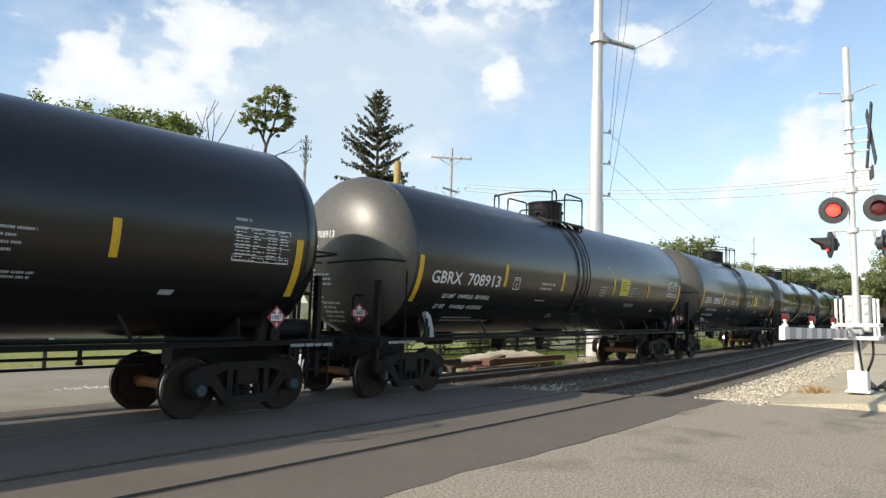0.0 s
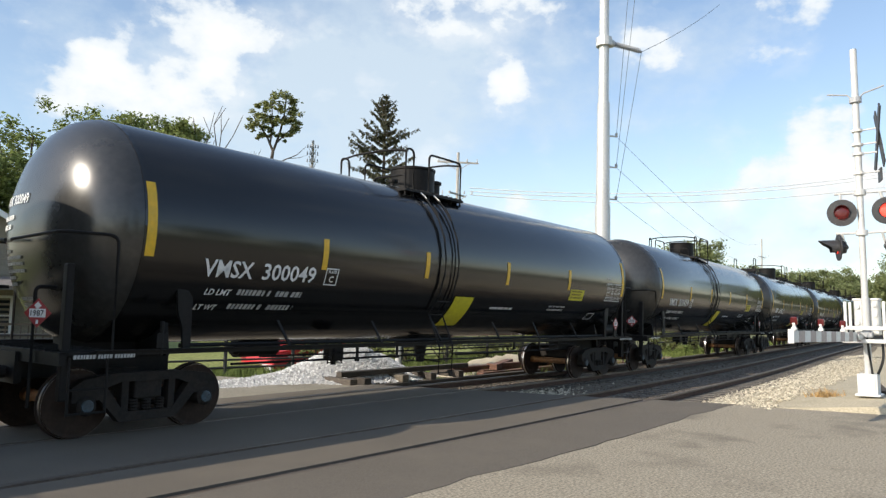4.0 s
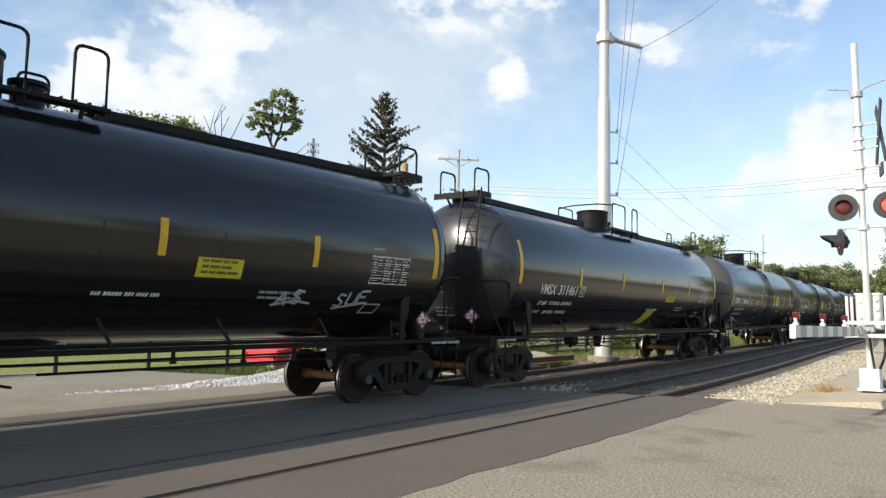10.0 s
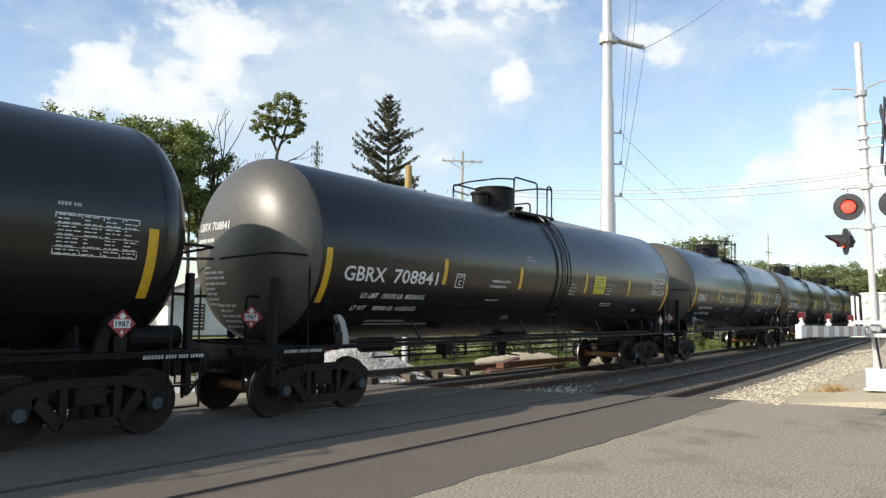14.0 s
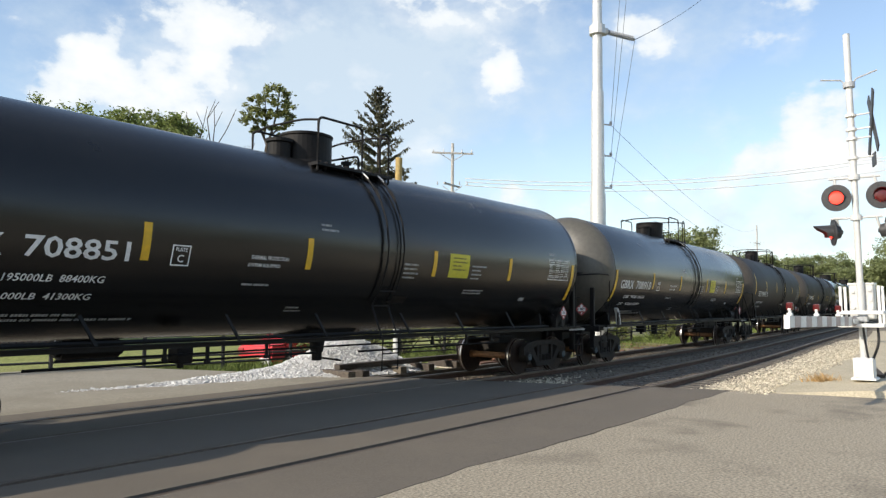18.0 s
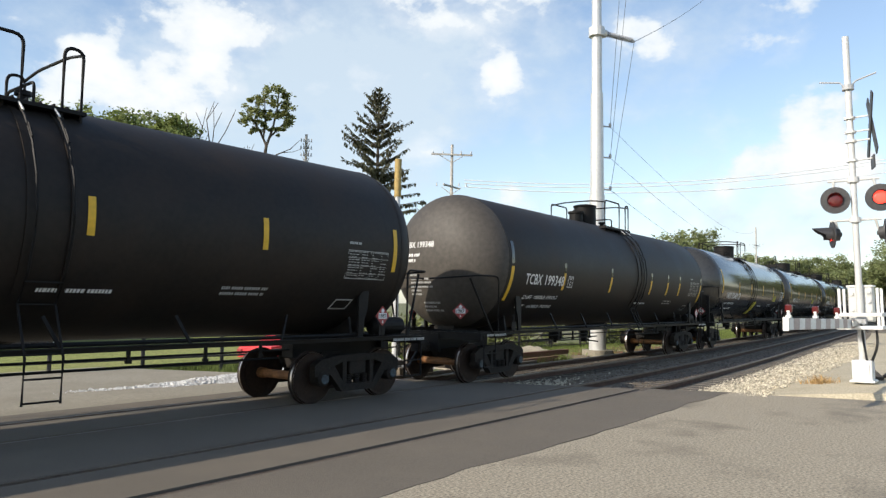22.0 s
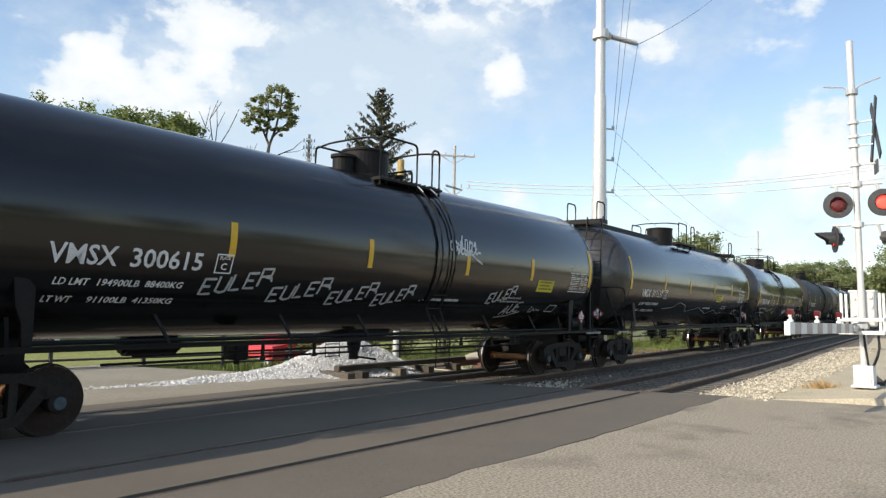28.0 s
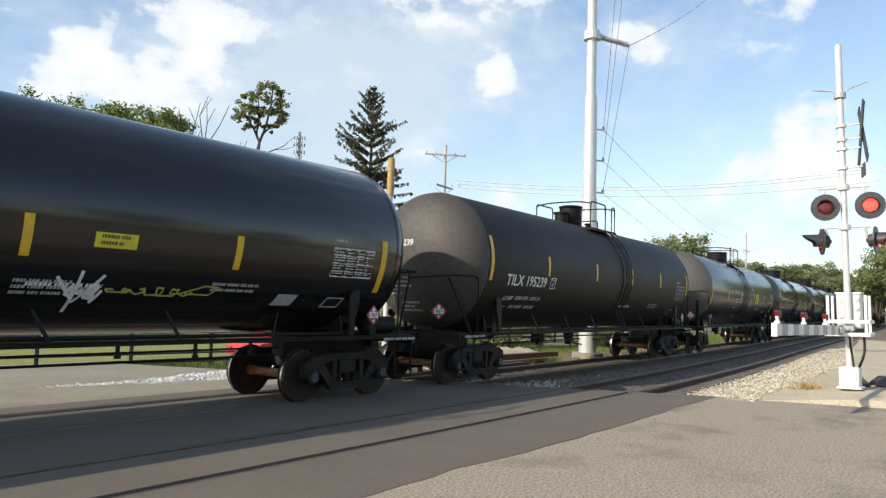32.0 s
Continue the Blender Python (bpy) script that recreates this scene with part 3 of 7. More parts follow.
verge = part("verge", bm, "sand")
tagged(verge, "bare sandy verge beside the tracks", "dirt", kind="structure")


# ---------------------------------------------------------------- lettering
def lettering(body, width, height, italic=0.0):
    """Flat mesh of a line of lettering fitted to a width and height, its left end at the origin, in the XZ plane."""
    cu = bpy.data.curves.new("text", "FONT")
    cu.body, cu.size, cu.resolution_u, cu.offset = body, 1.0, 2, 0.016
    ob = bpy.data.objects.new("text", cu)
    me = bpy.data.meshes.new_from_object(ob)
    bpy.data.objects.remove(ob)
    bpy.data.curves.remove(cu)
    bm = bmesh.new()
    bm.from_mesh(me)
    bpy.data.meshes.remove(me)
    bmesh.ops.remove_doubles(bm, verts=bm.verts, dist=1e-5)
    xs, ys = [v.co.x for v in bm.verts], [v.co.y for v in bm.verts]
    x0, y0, w, h = min(xs), min(ys), max(xs) - min(xs), max(ys) - min(ys)
    for v in bm.verts:
        u, t = (v.co.x - x0) / w * width, (v.co.y - y0) / h * height
        v.co = (u + italic * t, 0, t)
    for i in range(1, int(height / 0.09) + 1):
        bmesh.ops.bisect_plane(bm, geom=bm.verts[:] + bm.edges[:] + bm.faces[:], plane_co=(0, 0, i * 0.09), plane_no=(0, 0, 1))
    return bm


TANK_Z, TANK_R, TANK_HALF, HEAD = 2.855, 1.64, 7.83, 0.72
HALF = {"satin": 7.80, "short": 7.80, "board": 7.70, "gloss": 7.70, "matt": 7.70}


def wrap(bm, x, z, lift=0.007, side=-1, tilt=0.0):
    """Lays a flat XZ mesh on the tank's flank, its origin at x, z."""
    for v in bm.verts:
        a = math.asin(max(-1, min(1, (z - TANK_Z) / TANK_R))) + v.co.z / TANK_R
        r = TANK_R + lift - v.co.y
        v.co = (x + side * -1 * (v.co.x + tilt * v.co.z), side * r * math.cos(a), TANK_Z + r * math.sin(a))
    return bm


def patch(w, h, cut=0.09):
    """Flat panel in the XZ plane in strips that can be bent."""
    bm = bmesh.new()
    n = max(1, int(h / cut))
    rows = [[bm.verts.new((u, 0, h * i / n)) for u in (0, w)] for i in range(n + 1)]
    for a, b in zip(rows, rows[1:]):
        bm.faces.new((a[0], a[1], b[1], b[0]))
    return bm


def join(*meshes):
    out = bmesh.new()
    for b in meshes:
        me = bpy.data.meshes.new("tmp")
        b.to_mesh(me)
        b.free()
        out.from_mesh(me)
        bpy.data.meshes.remove(me)
    return out


def bars(lines, height, gap, shift=0.0, seed=1):
    """Illegible writing as rows of plain bars; lines gives each row's length."""
    rng = random.Random(seed)
    bm = bmesh.new()
    z = -height
    for w in lines:
        u, left = shift, rng.randint(3, 7)
        while u < w:
            k = min(w - u, rng.uniform(0.45, 0.8) * height)
            vs = [bm.verts.new(c) for c in ((u, 0, z), (u + k, 0, z), (u + k + height * 0.15, 0, z + height), (u + height * 0.15, 0, z + height))]
            bm.faces.new(vs)
            left -= 1
            u += k + height * (0.2 if left else 0.65)
            left = left or rng.randint(3, 7)
        z -= height + gap
    return bm


def outline(w, h, t):
    bm = bmesh.new()
    for u0, z0, u1, z1 in ((0, 0, w, t), (0, h - t, w, h), (0, t, t, h - t), (w - t, t, w, h - t)):
        bm.faces.new([bm.verts.new(c) for c in ((u0, 0, z0), (u1, 0, z0), (u1, 0, z1), (u0, 0, z1))])
    return bm


def table_grid(w, h, seed=3):
    """Data table: a ruled block of small white bars."""
    rng = random.Random(seed)
    bm = outline(w, h, 0.012)
    n = 11
    for r in range(n):
        z = h * (r + 0.3) / n
        if r % 3 == 2:
            bm.faces.new([bm.verts.new(c) for c in ((0, 0, z - h / n * 0.25), (w, 0, z - h / n * 0.25), (w, 0, z - h / n * 0.1), (0, 0, z - h / n * 0.1))])
        for u, end in ((0.03, 0.29), (0.33, 0.53), (0.58, 0.76), (0.81, 0.97)):
            u *= w
            stop = w * end - rng.choice((0.0, 0.0, 0.06, 0.14))
            while u < stop - 0.02:
                k = min(rng.uniform(0.03, 0.10), stop - u)
                bm.faces.new([bm.verts.new(c) for c in ((u, 0, z), (u + k, 0, z), (u + k, 0, z + h / n * 0.3), (u, 0, z + h / n * 0.3))])
                u += k + 0.02
    for f in (0.3, 0.55, 0.78):
        bm.faces.new([bm.verts.new(c) for c in ((w * f, 0, 0), (w * f + 0.01, 0, 0), (w * f + 0.01, 0, h), (w * f, 0, h))])
    return bm


def stroke(points, width):
    """A ribbon along a line in the XZ plane, for sprayed strokes."""
    bm = bmesh.new()
    pts = [Vector((u, 0, w)) for u, w in points]
    prev = None
    for i, p in enumerate(pts):
        d = pts[min(i + 1, len(pts) - 1)] - pts[max(i - 1, 0)]
        nrm = Vector((-d.z, 0, d.x)).normalized() * width / 2
        pair = bm.verts.new(p + nrm), bm.verts.new(p - nrm)
        if prev:
            bm.faces.new((prev[0], prev[1], pair[1], pair[0]))
        prev = pair
    return bm


# ---------------------------------------------------------------- tank cars
WHEEL_R, TRUCK_X, BASE = 0.457, 7.18, 1.778
DRAWN_IN = {"short": 0.40, "matt": 0.40}     # metres by which each end of a shorter car is drawn in


def wheel_mesh(sgn):
    bm = bmesh.new()
    if True:
        y = sgn * 0.7525
        prof = [(y + sgn * 0.07, 0.14), (y + sgn * 0.07, 0.33), (y + sgn * 0.062, 0.40), (y + sgn * 0.066, WHEEL_R - 0.012), (y + sgn * 0.05, WHEEL_R - 0.002),
                (y - sgn * 0.035, WHEEL_R + 0.001), (y - sgn * 0.05, WHEEL_R + 0.024), (y - sgn * 0.066, WHEEL_R + 0.022), (y - sgn * 0.066, 0.40), (y - sgn * 0.03, 0.33), (y - sgn * 0.03, 0.14)]
        b2 = bmesh.new()
        lathe(b2, prof, 36, "Y")
        bm = join(bm, b2)
    return bm


def truck(car, x, wheels_out):
    """Two-axle truck: bolster, side frames with windows, springs, bearing caps and wheelsets."""
    tr = new("truck")
    tr.parent = car
    tr.matrix_basis = pose(x, 0, 0)
    bm = bmesh.new()
    box(bm, (0.42, 2.1, 0.26), (0, 0, 0.62), bevel=0.03)
    box(bm, (0.5, 0.6, 0.12), (0, 0, 0.80))
    part("bolster", bm, "truck", tr)
    for sgn in (-1, 1):
        y = sgn * 1.0
        # cast frame: top chord, lower chord, slanting struts and jaws
        bm = bmesh.new()
        t = 0.15
        y0 = y - t / 2
        plate(bm, [(-1.08, 0.50), (-1.08, 0.70), (-0.93, 0.80), (-0.5, 0.86), (0.5, 0.86), (0.93, 0.80), (1.08, 0.70), (1.08, 0.50), (0.72, 0.52), (0.66, 0.66), (0.42, 0.74), (-0.42, 0.74), (-0.66, 0.66), (-0.72, 0.52)], t, "XZ", y0)
        plate(bm, [(-0.42, 0.20), (-0.36, 0.33), (0.36, 0.33), (0.42, 0.20)], t, "XZ", y0)
        for d in (-1, 1):
            plate(bm, [(d * 0.78, 0.60), (d * 0.62, 0.68), (d * 0.34, 0.30), (d * 0.42, 0.20)][:: d], t, "XZ", y0)
            plate(bm, [(d * 0.30, 0.33), (d * 0.40, 0.33), (d * 0.40, 0.75), (d * 0.30, 0.75)][:: d], t * 0.8, "XZ", y0 + t * 0.1)
        bmesh.ops.recalc_face_normals(bm, faces=bm.faces)
        part("side_frame", bm, "truck", tr)
        bm = bmesh.new()
        for u in (-0.2, 0.0, 0.2):
            prof = []
            for i in range(9):
                prof.append((0.33 + i * 0.02, 0.075 if i % 2 else 0.055))
            b2 = bmesh.new()
            lathe(b2, prof, 10, "Z")
            bmesh.ops.translate(b2, vec=(u, y, 0), verts=b2.verts)
            bm = join(bm, b2)
        part("spring_group", bm, "truck", tr)
        for ax in (-BASE / 2, BASE / 2):
            bm = bmesh.new()
            lathe(bm, [(sgn * 0.86, 0.13), (sgn * 1.09, 0.135), (sgn * 1.12, 0.10), (sgn * 1.125, 0.02)], 16, "Y")
            box(bm, (0.30, 0.16, 0.10), (0, sgn * 1.0, 0.145))
            bmesh.ops.translate(bm, vec=(ax, 0, WHEEL_R), verts=bm.verts)
            part("bearing", bm, "truck", tr, smooth=False)
            bm = bmesh.new()
            lathe(bm, [(sgn * 1.12, 0.085), (sgn * 1.136, 0.08), (sgn * 1.138, 0.03)], 12, "Y")
            for j in range(3):
                a = 2 * math.pi * j / 3 + 0.4
                rod(bm, (0.05 * math.cos(a), sgn * 1.13, 0.05 * math.sin(a)), (0.05 * math.cos(a), sgn * 1.15, 0.05 * math.sin(a)), 0.014, 6)
            bmesh.ops.translate(bm, vec=(ax, 0, WHEEL_R), verts=bm.verts)
            part("bearing_cap", bm, "cap_blue", tr)
    for ax in (-BASE / 2, BASE / 2):
        bm = bmesh.new()
        lathe(bm, [(-0.70, 0.10), (-0.56, 0.10), (-0.54, 0.082), (0.54, 0.082), (0.56, 0.10), (0.70, 0.10)], 14, "Y")
        ws = part("wheelset", bm, "axle", tr, "rusty axle with two wheels", m=pose(ax, 0, WHEEL_R))
        wheels_out.append(ws)
        for sgn in (-1, 1):
            part("wheel", wheel_mesh(sgn), "wheel", ws)
        for sgn in (-1, 1):
            bm = bmesh.new()
            lathe(bm, [(sgn * 0.808, WHEEL_R - 0.004), (sgn * 0.72, WHEEL_R + 0.0025), (sgn * 0.718, WHEEL_R - 0.01), (sgn * 0.806, WHEEL_R - 0.014)], 36, "Y")
            part("tread", bm, "tread", ws, "polished steel tread")
    for d in (-1, 1):
        bm = bmesh.new()
        rod(bm, (d * 0.36, -0.8, 0.36), (d * 0.36, 0.8, 0.36), 0.035, 8)
        for sgn in (-1, 1):
            box(bm, (0.06, 0.09, 0.30), (d * 0.40, sgn * 0.7525, 0.44))
        part("brake_beam", bm, "truck", tr)
    return tr


def tank_shell(half):
    head = TANK_HALF + HEAD - half
    prof = []
    for i in range(9):
        a = math.pi / 2 * i / 8
        prof.append((-half - head * math.cos(a), max(0.02, TANK_R * math.sin(a) ** 0.9)))
    prof += [(-4, TANK_R), (0, TANK_R), (4, TANK_R)]
    prof += [(-x, r) for x, r in prof[:9][::-1]]
    bm = bmesh.new()
    lathe(bm, prof, 72)
    bmesh.ops.translate(bm, vec=(0, 0, TANK_Z), verts=bm.verts)
    return bm


def ring(x, w, r, deg0=0, deg1=360, n=48, z=TANK_Z, thick=0.02):
    """A band round the tank between two angles, degrees from straight up."""
    bm = bmesh.new()
    k = max(3, int(n * abs(deg1 - deg0) / 360))
    rows = []
    for i in range(k + 1):
        a = radians(deg0 + (deg1 - deg0) * i / k)
        c, s = math.sin(a), math.cos(a)
        rows.append([bm.verts.new((x + dx, rr * c, z + rr * s)) for dx, rr in ((-w / 2, r), (w / 2, r), (w / 2, r + thick), (-w / 2, r + thick))])
    for p, q in zip(rows, rows[1:]):
        for j in range(4):
            m = (j + 1) % 4
            bm.faces.new((p[j], p[m], q[m], q[j]))
    bmesh.ops.recalc_face_normals(bm, faces=bm.faces)
    return bm


def tank_car(style):
    """style: satin (end posts, side ladder), gloss (the same, taller posts), board (running board along the top, end ladders), matt, short."""
    turned, seven, style = style.endswith("_turned"), style.endswith("_seven"), style.split("_")[0]
    car = thing("tank_car", "black tank car", "tank car", "tank cars of the train")
    wheels = []
    paint = {"satin": "tank_satin", "gloss": "tank_gloss", "board": "tank_gloss", "matt": "tank_matt", "short": "tank_gloss"}[style]
    half = HALF[style]
    tank = part("tank", tank_shell(half), paint, car, smooth=True)
    # only the sunward head takes the paler tone, sunlight as colour
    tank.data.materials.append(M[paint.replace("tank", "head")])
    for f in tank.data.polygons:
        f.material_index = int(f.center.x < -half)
    # weld seams and jacket bands
    for x in (-half, half):
        part("seam", ring(x, 0.05, TANK_R - 0.004, thick=0.010), paint, car)
    lx = {"satin": -0.65, "gloss": -1.30, "matt": 0.68, "short": -1.0, "board": 0.0}[style]
    if turned:
        lx = {"satin": 0.20, "gloss": 0.78}[style]
    if style != "board":
        for x in (lx, lx + 0.52):
            part("band", ring(x, 0.09, TANK_R - 0.004, -128, 128, 64, thick=0.022), paint, car)
    else:
        for x in (0.9, 2.7):
            part("seam", ring(x, 0.035, TANK_R - 0.004, thick=0.008), paint, car)
    part("bottom_sump", (lambda b: (lathe(b, [(-1.6, 0.2), (-0.6, 0.55), (0.6, 0.55), (1.6, 0.2)], 20), bmesh.ops.translate(b, vec=(0.1, 0, 1.58), verts=b.verts), b)[2])(bmesh.new()), paint, car)
    for sgn in (-1, 1):
        # stub sill, coupler, end sill and platform
        bm = bmesh.new()
        box(bm, (2.3, 0.34, 0.34), (sgn * 7.5, 0, 0.93), bevel=0.02)
        box(bm, (0.10, 0.62, 0.42), (sgn * 8.62, 0, 0.93))
        part("stub_sill", bm, "black", car)
        bm = bmesh.new()
        rod(bm, (sgn * 8.5, 0, 0.86), (sgn * 8.9, 0, 0.86), 0.085, 10)
        plate(bm, [(sgn * 8.86, -0.13), (sgn * 8.86, 0.12), (sgn * 9.0, 0.19), (sgn * 9.13, 0.12), (sgn * 9.08, 0.03), (sgn * 9.0, 0.02), (sgn * 8.99, -0.13)], 0.26, "XY", 0.73)
        box(bm, (0.05, 0.05, 0.32), (sgn * 8.93, 0.02, 0.86))
        part("coupler", bm, "truck", car)
        bm = bmesh.new()
        box(bm, (0.09, 2.9, 0.16), (sgn * 8.58, 0, 1.10))
        box(bm, (0.62, 2.9, 0.035), (sgn * 8.28, 0, 1.165))
        for j in range(14):
            box(bm, (0.6, 0.02, 0.03), (sgn * 8.28, -1.35 + j * 0.2077, 1.198))
        part("end_platform", bm, "black", car)
        bm = bmesh.new()
        pipe(bm, rounded([(sgn * 8.55, 0.32, 0.8), (sgn * 8.8, 0.32, 0.55), (sgn * 9.02, 0.30, 0.33), (sgn * 9.1, 0.26, 0.42)], 0.12), 0.028)
        part("air_hose", bm, "cable_black", car)
        # saddle over each truck, a raked plate that hugs the tank
        arc = [(-TANK_R * math.sin(radians(a)) * 1.01, TANK_Z - TANK_R * math.cos(radians(a)) * 1.01) for a in (38, 25, 12, 0, -12, -25, -38)]
        bm = bmesh.new()
        plate(bm, [(-1.1, 1.08)] + arc + [(1.1, 1.08)], 0.05, "YZ", sgn * 6.95 - 0.025)
        box(bm, (1.5, 0.5, 0.45), (sgn * 7.2, 0, 1.26))
        part("saddle", bm, "black", car)
        for y in (-1.42, 1.42):
            bm = bmesh.new()
            if style == "satin":
                plate(bm, [(sgn * 7.0, 1.18), (sgn * 7.02, 1.35), (sgn * 7.12, 1.62), (sgn * 7.24, 1.72), (sgn * 7.30, 1.68), (sgn * 7.20, 1.5), (sgn * 7.14, 1.18)][::sgn], 0.10, "XZ", y - 0.05)
                # leading near bracket is grey for its sunlit edge, the others stay black
                part("saddle_gusset", bm, "grey_mark" if y < 0 and sgn < 0 else "black", car, "grey bracket with sunlight in its tone" if y < 0 and sgn < 0 else "")
            else:
                plate(bm, [(sgn * 6.80, 1.19), (sgn * 6.80, 1.92), (sgn * 6.88, 2.02), (sgn * 7.05, 2.04), (sgn * 7.02, 1.7), (sgn * 6.94, 1.5), (sgn * 6.92, 1.19)][::sgn], 0.05, "XZ", y)
                part("saddle_gusset", bm, "black", car)
        # safety rail across the end
        for y in (-1.0, 1.0):
            bm = bmesh.new()
            top = 2.69 if style in ("satin", "gloss") else 2.46
            pipe(bm, rounded([(sgn * 8.74, y * 0.1, top - 0.06), (sgn * 8.70, y * 1.42, top), (sgn * 8.0, y * 1.52, top), (sgn * 8.0, y * 1.52, 1.12)], 0.14), 0.021, 8)
            part("hand_rail", bm, "black", car)
            if style in ("satin", "gloss"):
                bm = bmesh.new()
                box(bm, (0.10, 0.13, 1.75), (sgn * 8.45, y * 1.18, 1.43), bevel=0.02)
                part("end_post", bm, "black", car)
                bm = bmesh.new()
                pipe(bm, rounded([(sgn * 8.66, y * 0.75, 0.45), (sgn * 8.66, y * 0.75, 2.0), (sgn * 8.4, y * 0.75, 2.0)], 0.08), 0.026, 8)
                part("end_bar", bm, "black", car)
            else:
                bm = bmesh.new()
                rod(bm, (sgn * 8.70, y * 1.2, top - 0.05), (sgn * 8.1, y * 1.44, 1.15), 0.025, 8)
                part("brace", bm, "black", car)
            step = new("corner_step")
            step.parent = car
            step.matrix_basis = pose(sgn * 8.26, y * 1.46, 0.42)
            bm = bmesh.new()
            rod(bm, (-0.24, 0, 0), (0.24, 0, 0), 0.016, 6)
            first = part("rung", bm, "black", step)
            twin(first, pose(0, 0, 0.30))
            bm = bmesh.new()
            rod(bm, (0, 0, -0.02), (0, 0, 0.70), 0.018, 6)
            first = part("stile", bm, "black", step, m=pose(-0.24, 0, 0))
            twin(first, pose(0.24, 0, 0))
            bm = bmesh.new()
            rod(bm, (sgn * 7.3, y * 1.5, 1.12), (sgn * 7.3, y * 1.5, 1.58), 0.03, 8)
            box(bm, (0.16, 0.03, 0.2), (sgn * 7.3, y * 1.51, 1.32))
            part("placard_bracket", bm, "black", car)
            # hazard placard, on edge
            bm = bmesh.new()
            a = 0.185
            plate(bm, [(-a, 0), (0, -a), (a, 0), (0, a)], 0.006, "XZ", -0.003)
            ahead = sgn < 0 and y < 0
            spot = pose(-8.70, -0.95, 1.66, 0, 0, -58) if ahead else pose(sgn * 7.3, y * 1.535, 1.58)
            pl = part("placard", bm, "white_mark", car, "diamond hazard placard, red with a white centre", m=spot)
            pl.data.materials[0] = M["red_mark"]
            face = bmesh.new()
            for u0, z0, u1, z1 in ((-0.11, -0.055, 0.11, 0.055),):
                box(face, (u1 - u0, 0.004, z1 - z0), (0, y * 0.006, 0))
            box(face, (0.07, 0.004, 0.07), (0, y * 0.006, 0.095), Matrix.Rotation(radians(45), 4, "Y"))
            box(face, (0.03, 0.004, 0.05), (0, y * 0.006, -0.11))
            part("white_field", face, "white_mark", pl)
            if y < 0:
                num = lettering("1987", 0.18, 0.075)
                bmesh.ops.translate(num, vec=(-0.09, -0.0105, -0.037), verts=num.verts)
                part("number", num, "black", pl, "black figures")
        truck(car, sgn * TRUCK_X, wheels)
    # long side sills and the struts that tie them to the tank
    for y in (-1.3, 1.3):
        bm = bmesh.new()
        rod(bm, (-6.9, y, 1.235), (6.9, y, 1.235), 0.032, 8)
        part("train_line", bm, "black", car)
    for y in (-1.5, 1.5):
        bm = bmesh.new()
        box(bm, (16.4, 0.05, 0.06), (0, y, 1.165))
        box(bm, (16.4, 0.16, 0.012), (0, y, 1.20))
        part("side_sill", bm, "black", car)
        for x in (-5.1, -2.9, -1.1, 1.1, 2.9, 4.9):
            bm = bmesh.new()
            box(bm, (0.045, 0.025, 0.5), (x, y * 0.95, 1.38), Matrix.Rotation(math.copysign(0.28, y), 4, "X") @ Matrix.Rotation(-0.42, 4, "Y"))
            part("strut", bm, "black", car)
    # brake gear and pipes beneath
    bm = bmesh.new()
    pipe(bm, [(-8.5, 0.5, 0.95), (-5.2, 0.85, 1.0), (5.2, 0.85, 1.0), (8.5, 0.5, 0.95)], 0.03)
    pipe(bm, [(-5.6, -0.75, 0.88), (-0.6, -0.75, 0.88)], 0.022)
    pipe(bm, [(0.6, -0.65, 0.84), (5.6, -0.65, 0.84)], 0.022)
    pipe(bm, [(-5.4, -1.2, 1.02), (5.4, -1.2, 1.02)], 0.018)
    part("brake_rigging", bm, "black", car)
    for x, d in ((-3.9, 0.16), (-3.2, 0.22), (3.4, 0.18), (-2.1, 0.20), (2.2, 0.14), (4.4, 0.16)):
        bm = bmesh.new()
        box(bm, (0.05, 0.03, d + 0.06), (x, -1.22, 1.15 - d / 2))
        box(bm, (0.08, 0.05, 0.05), (x, -1.22, 1.11 - d))
        part("hanger", bm, "black", car)
    bm = bmesh.new()
    rod(bm, (-4.55, 0.6, 1.04), (-3.65, 0.6, 1.04), 0.17, 16)
    rod(bm, (-4.62, 0.6, 1.04), (-3.58, 0.6, 1.04), 0.12, 12)
    part("air_reservoir", bm, "black", car, smooth=False)
    bm = bmesh.new()
    box(bm, (0.26, 0.3, 0.30), (-3.35, -0.75, 1.0), bevel=0.03)
    rod(bm, (-3.35, -0.75, 0.78), (-3.35, -0.75, 0.9), 0.05, 10)
    part("control_valve", bm, "black", car)
    bm = bmesh.new()
    rod(bm, (0.1, 0, 1.15), (0.1, 0, 0.82), 0.17, 14, 0.12)
    rod(bm, (0.1, 0, 0.82), (0.1, 0, 0.66), 0.10, 12)
    rod(bm, (0.1, 0, 0.72), (0.42, -0.35, 0.66), 0.02, 6)
    part("outlet_valve", bm, "black", car)
    # valve housing on top, with its platform and rails
    back_to_front = turned or style == "matt"

    def gx(u):
        """u metres behind the ladder's first stile, or before its second where the gear is turned round."""
        return lx + 0.44 - u if back_to_front else lx + u

    if style == "board":
        hx, sx, zz, top = -0.35, 0.5, 4.44, 5.26
    else:
        hx, sx, zz, top = gx(0.95), gx(1.60), 4.30, 5.17
    tall = 5.12 if style in ("matt", "board") else 5.04
    bm = bmesh.new()
    wide = 0.36 if style == "matt" else 0.50
    lathe(bm, [(4.36, wide + 0.03), (4.50, wide), (tall - 0.08, wide), (tall - 0.06, wide + 0.02), (tall - 0.02, wide + 0.02), (tall, wide - 0.04), (tall + 0.02, 0.2)], 36, "Z")
    part("valve_housing", bm, "black", car, m=pose(hx, 0, 0))
    bm = bmesh.new()
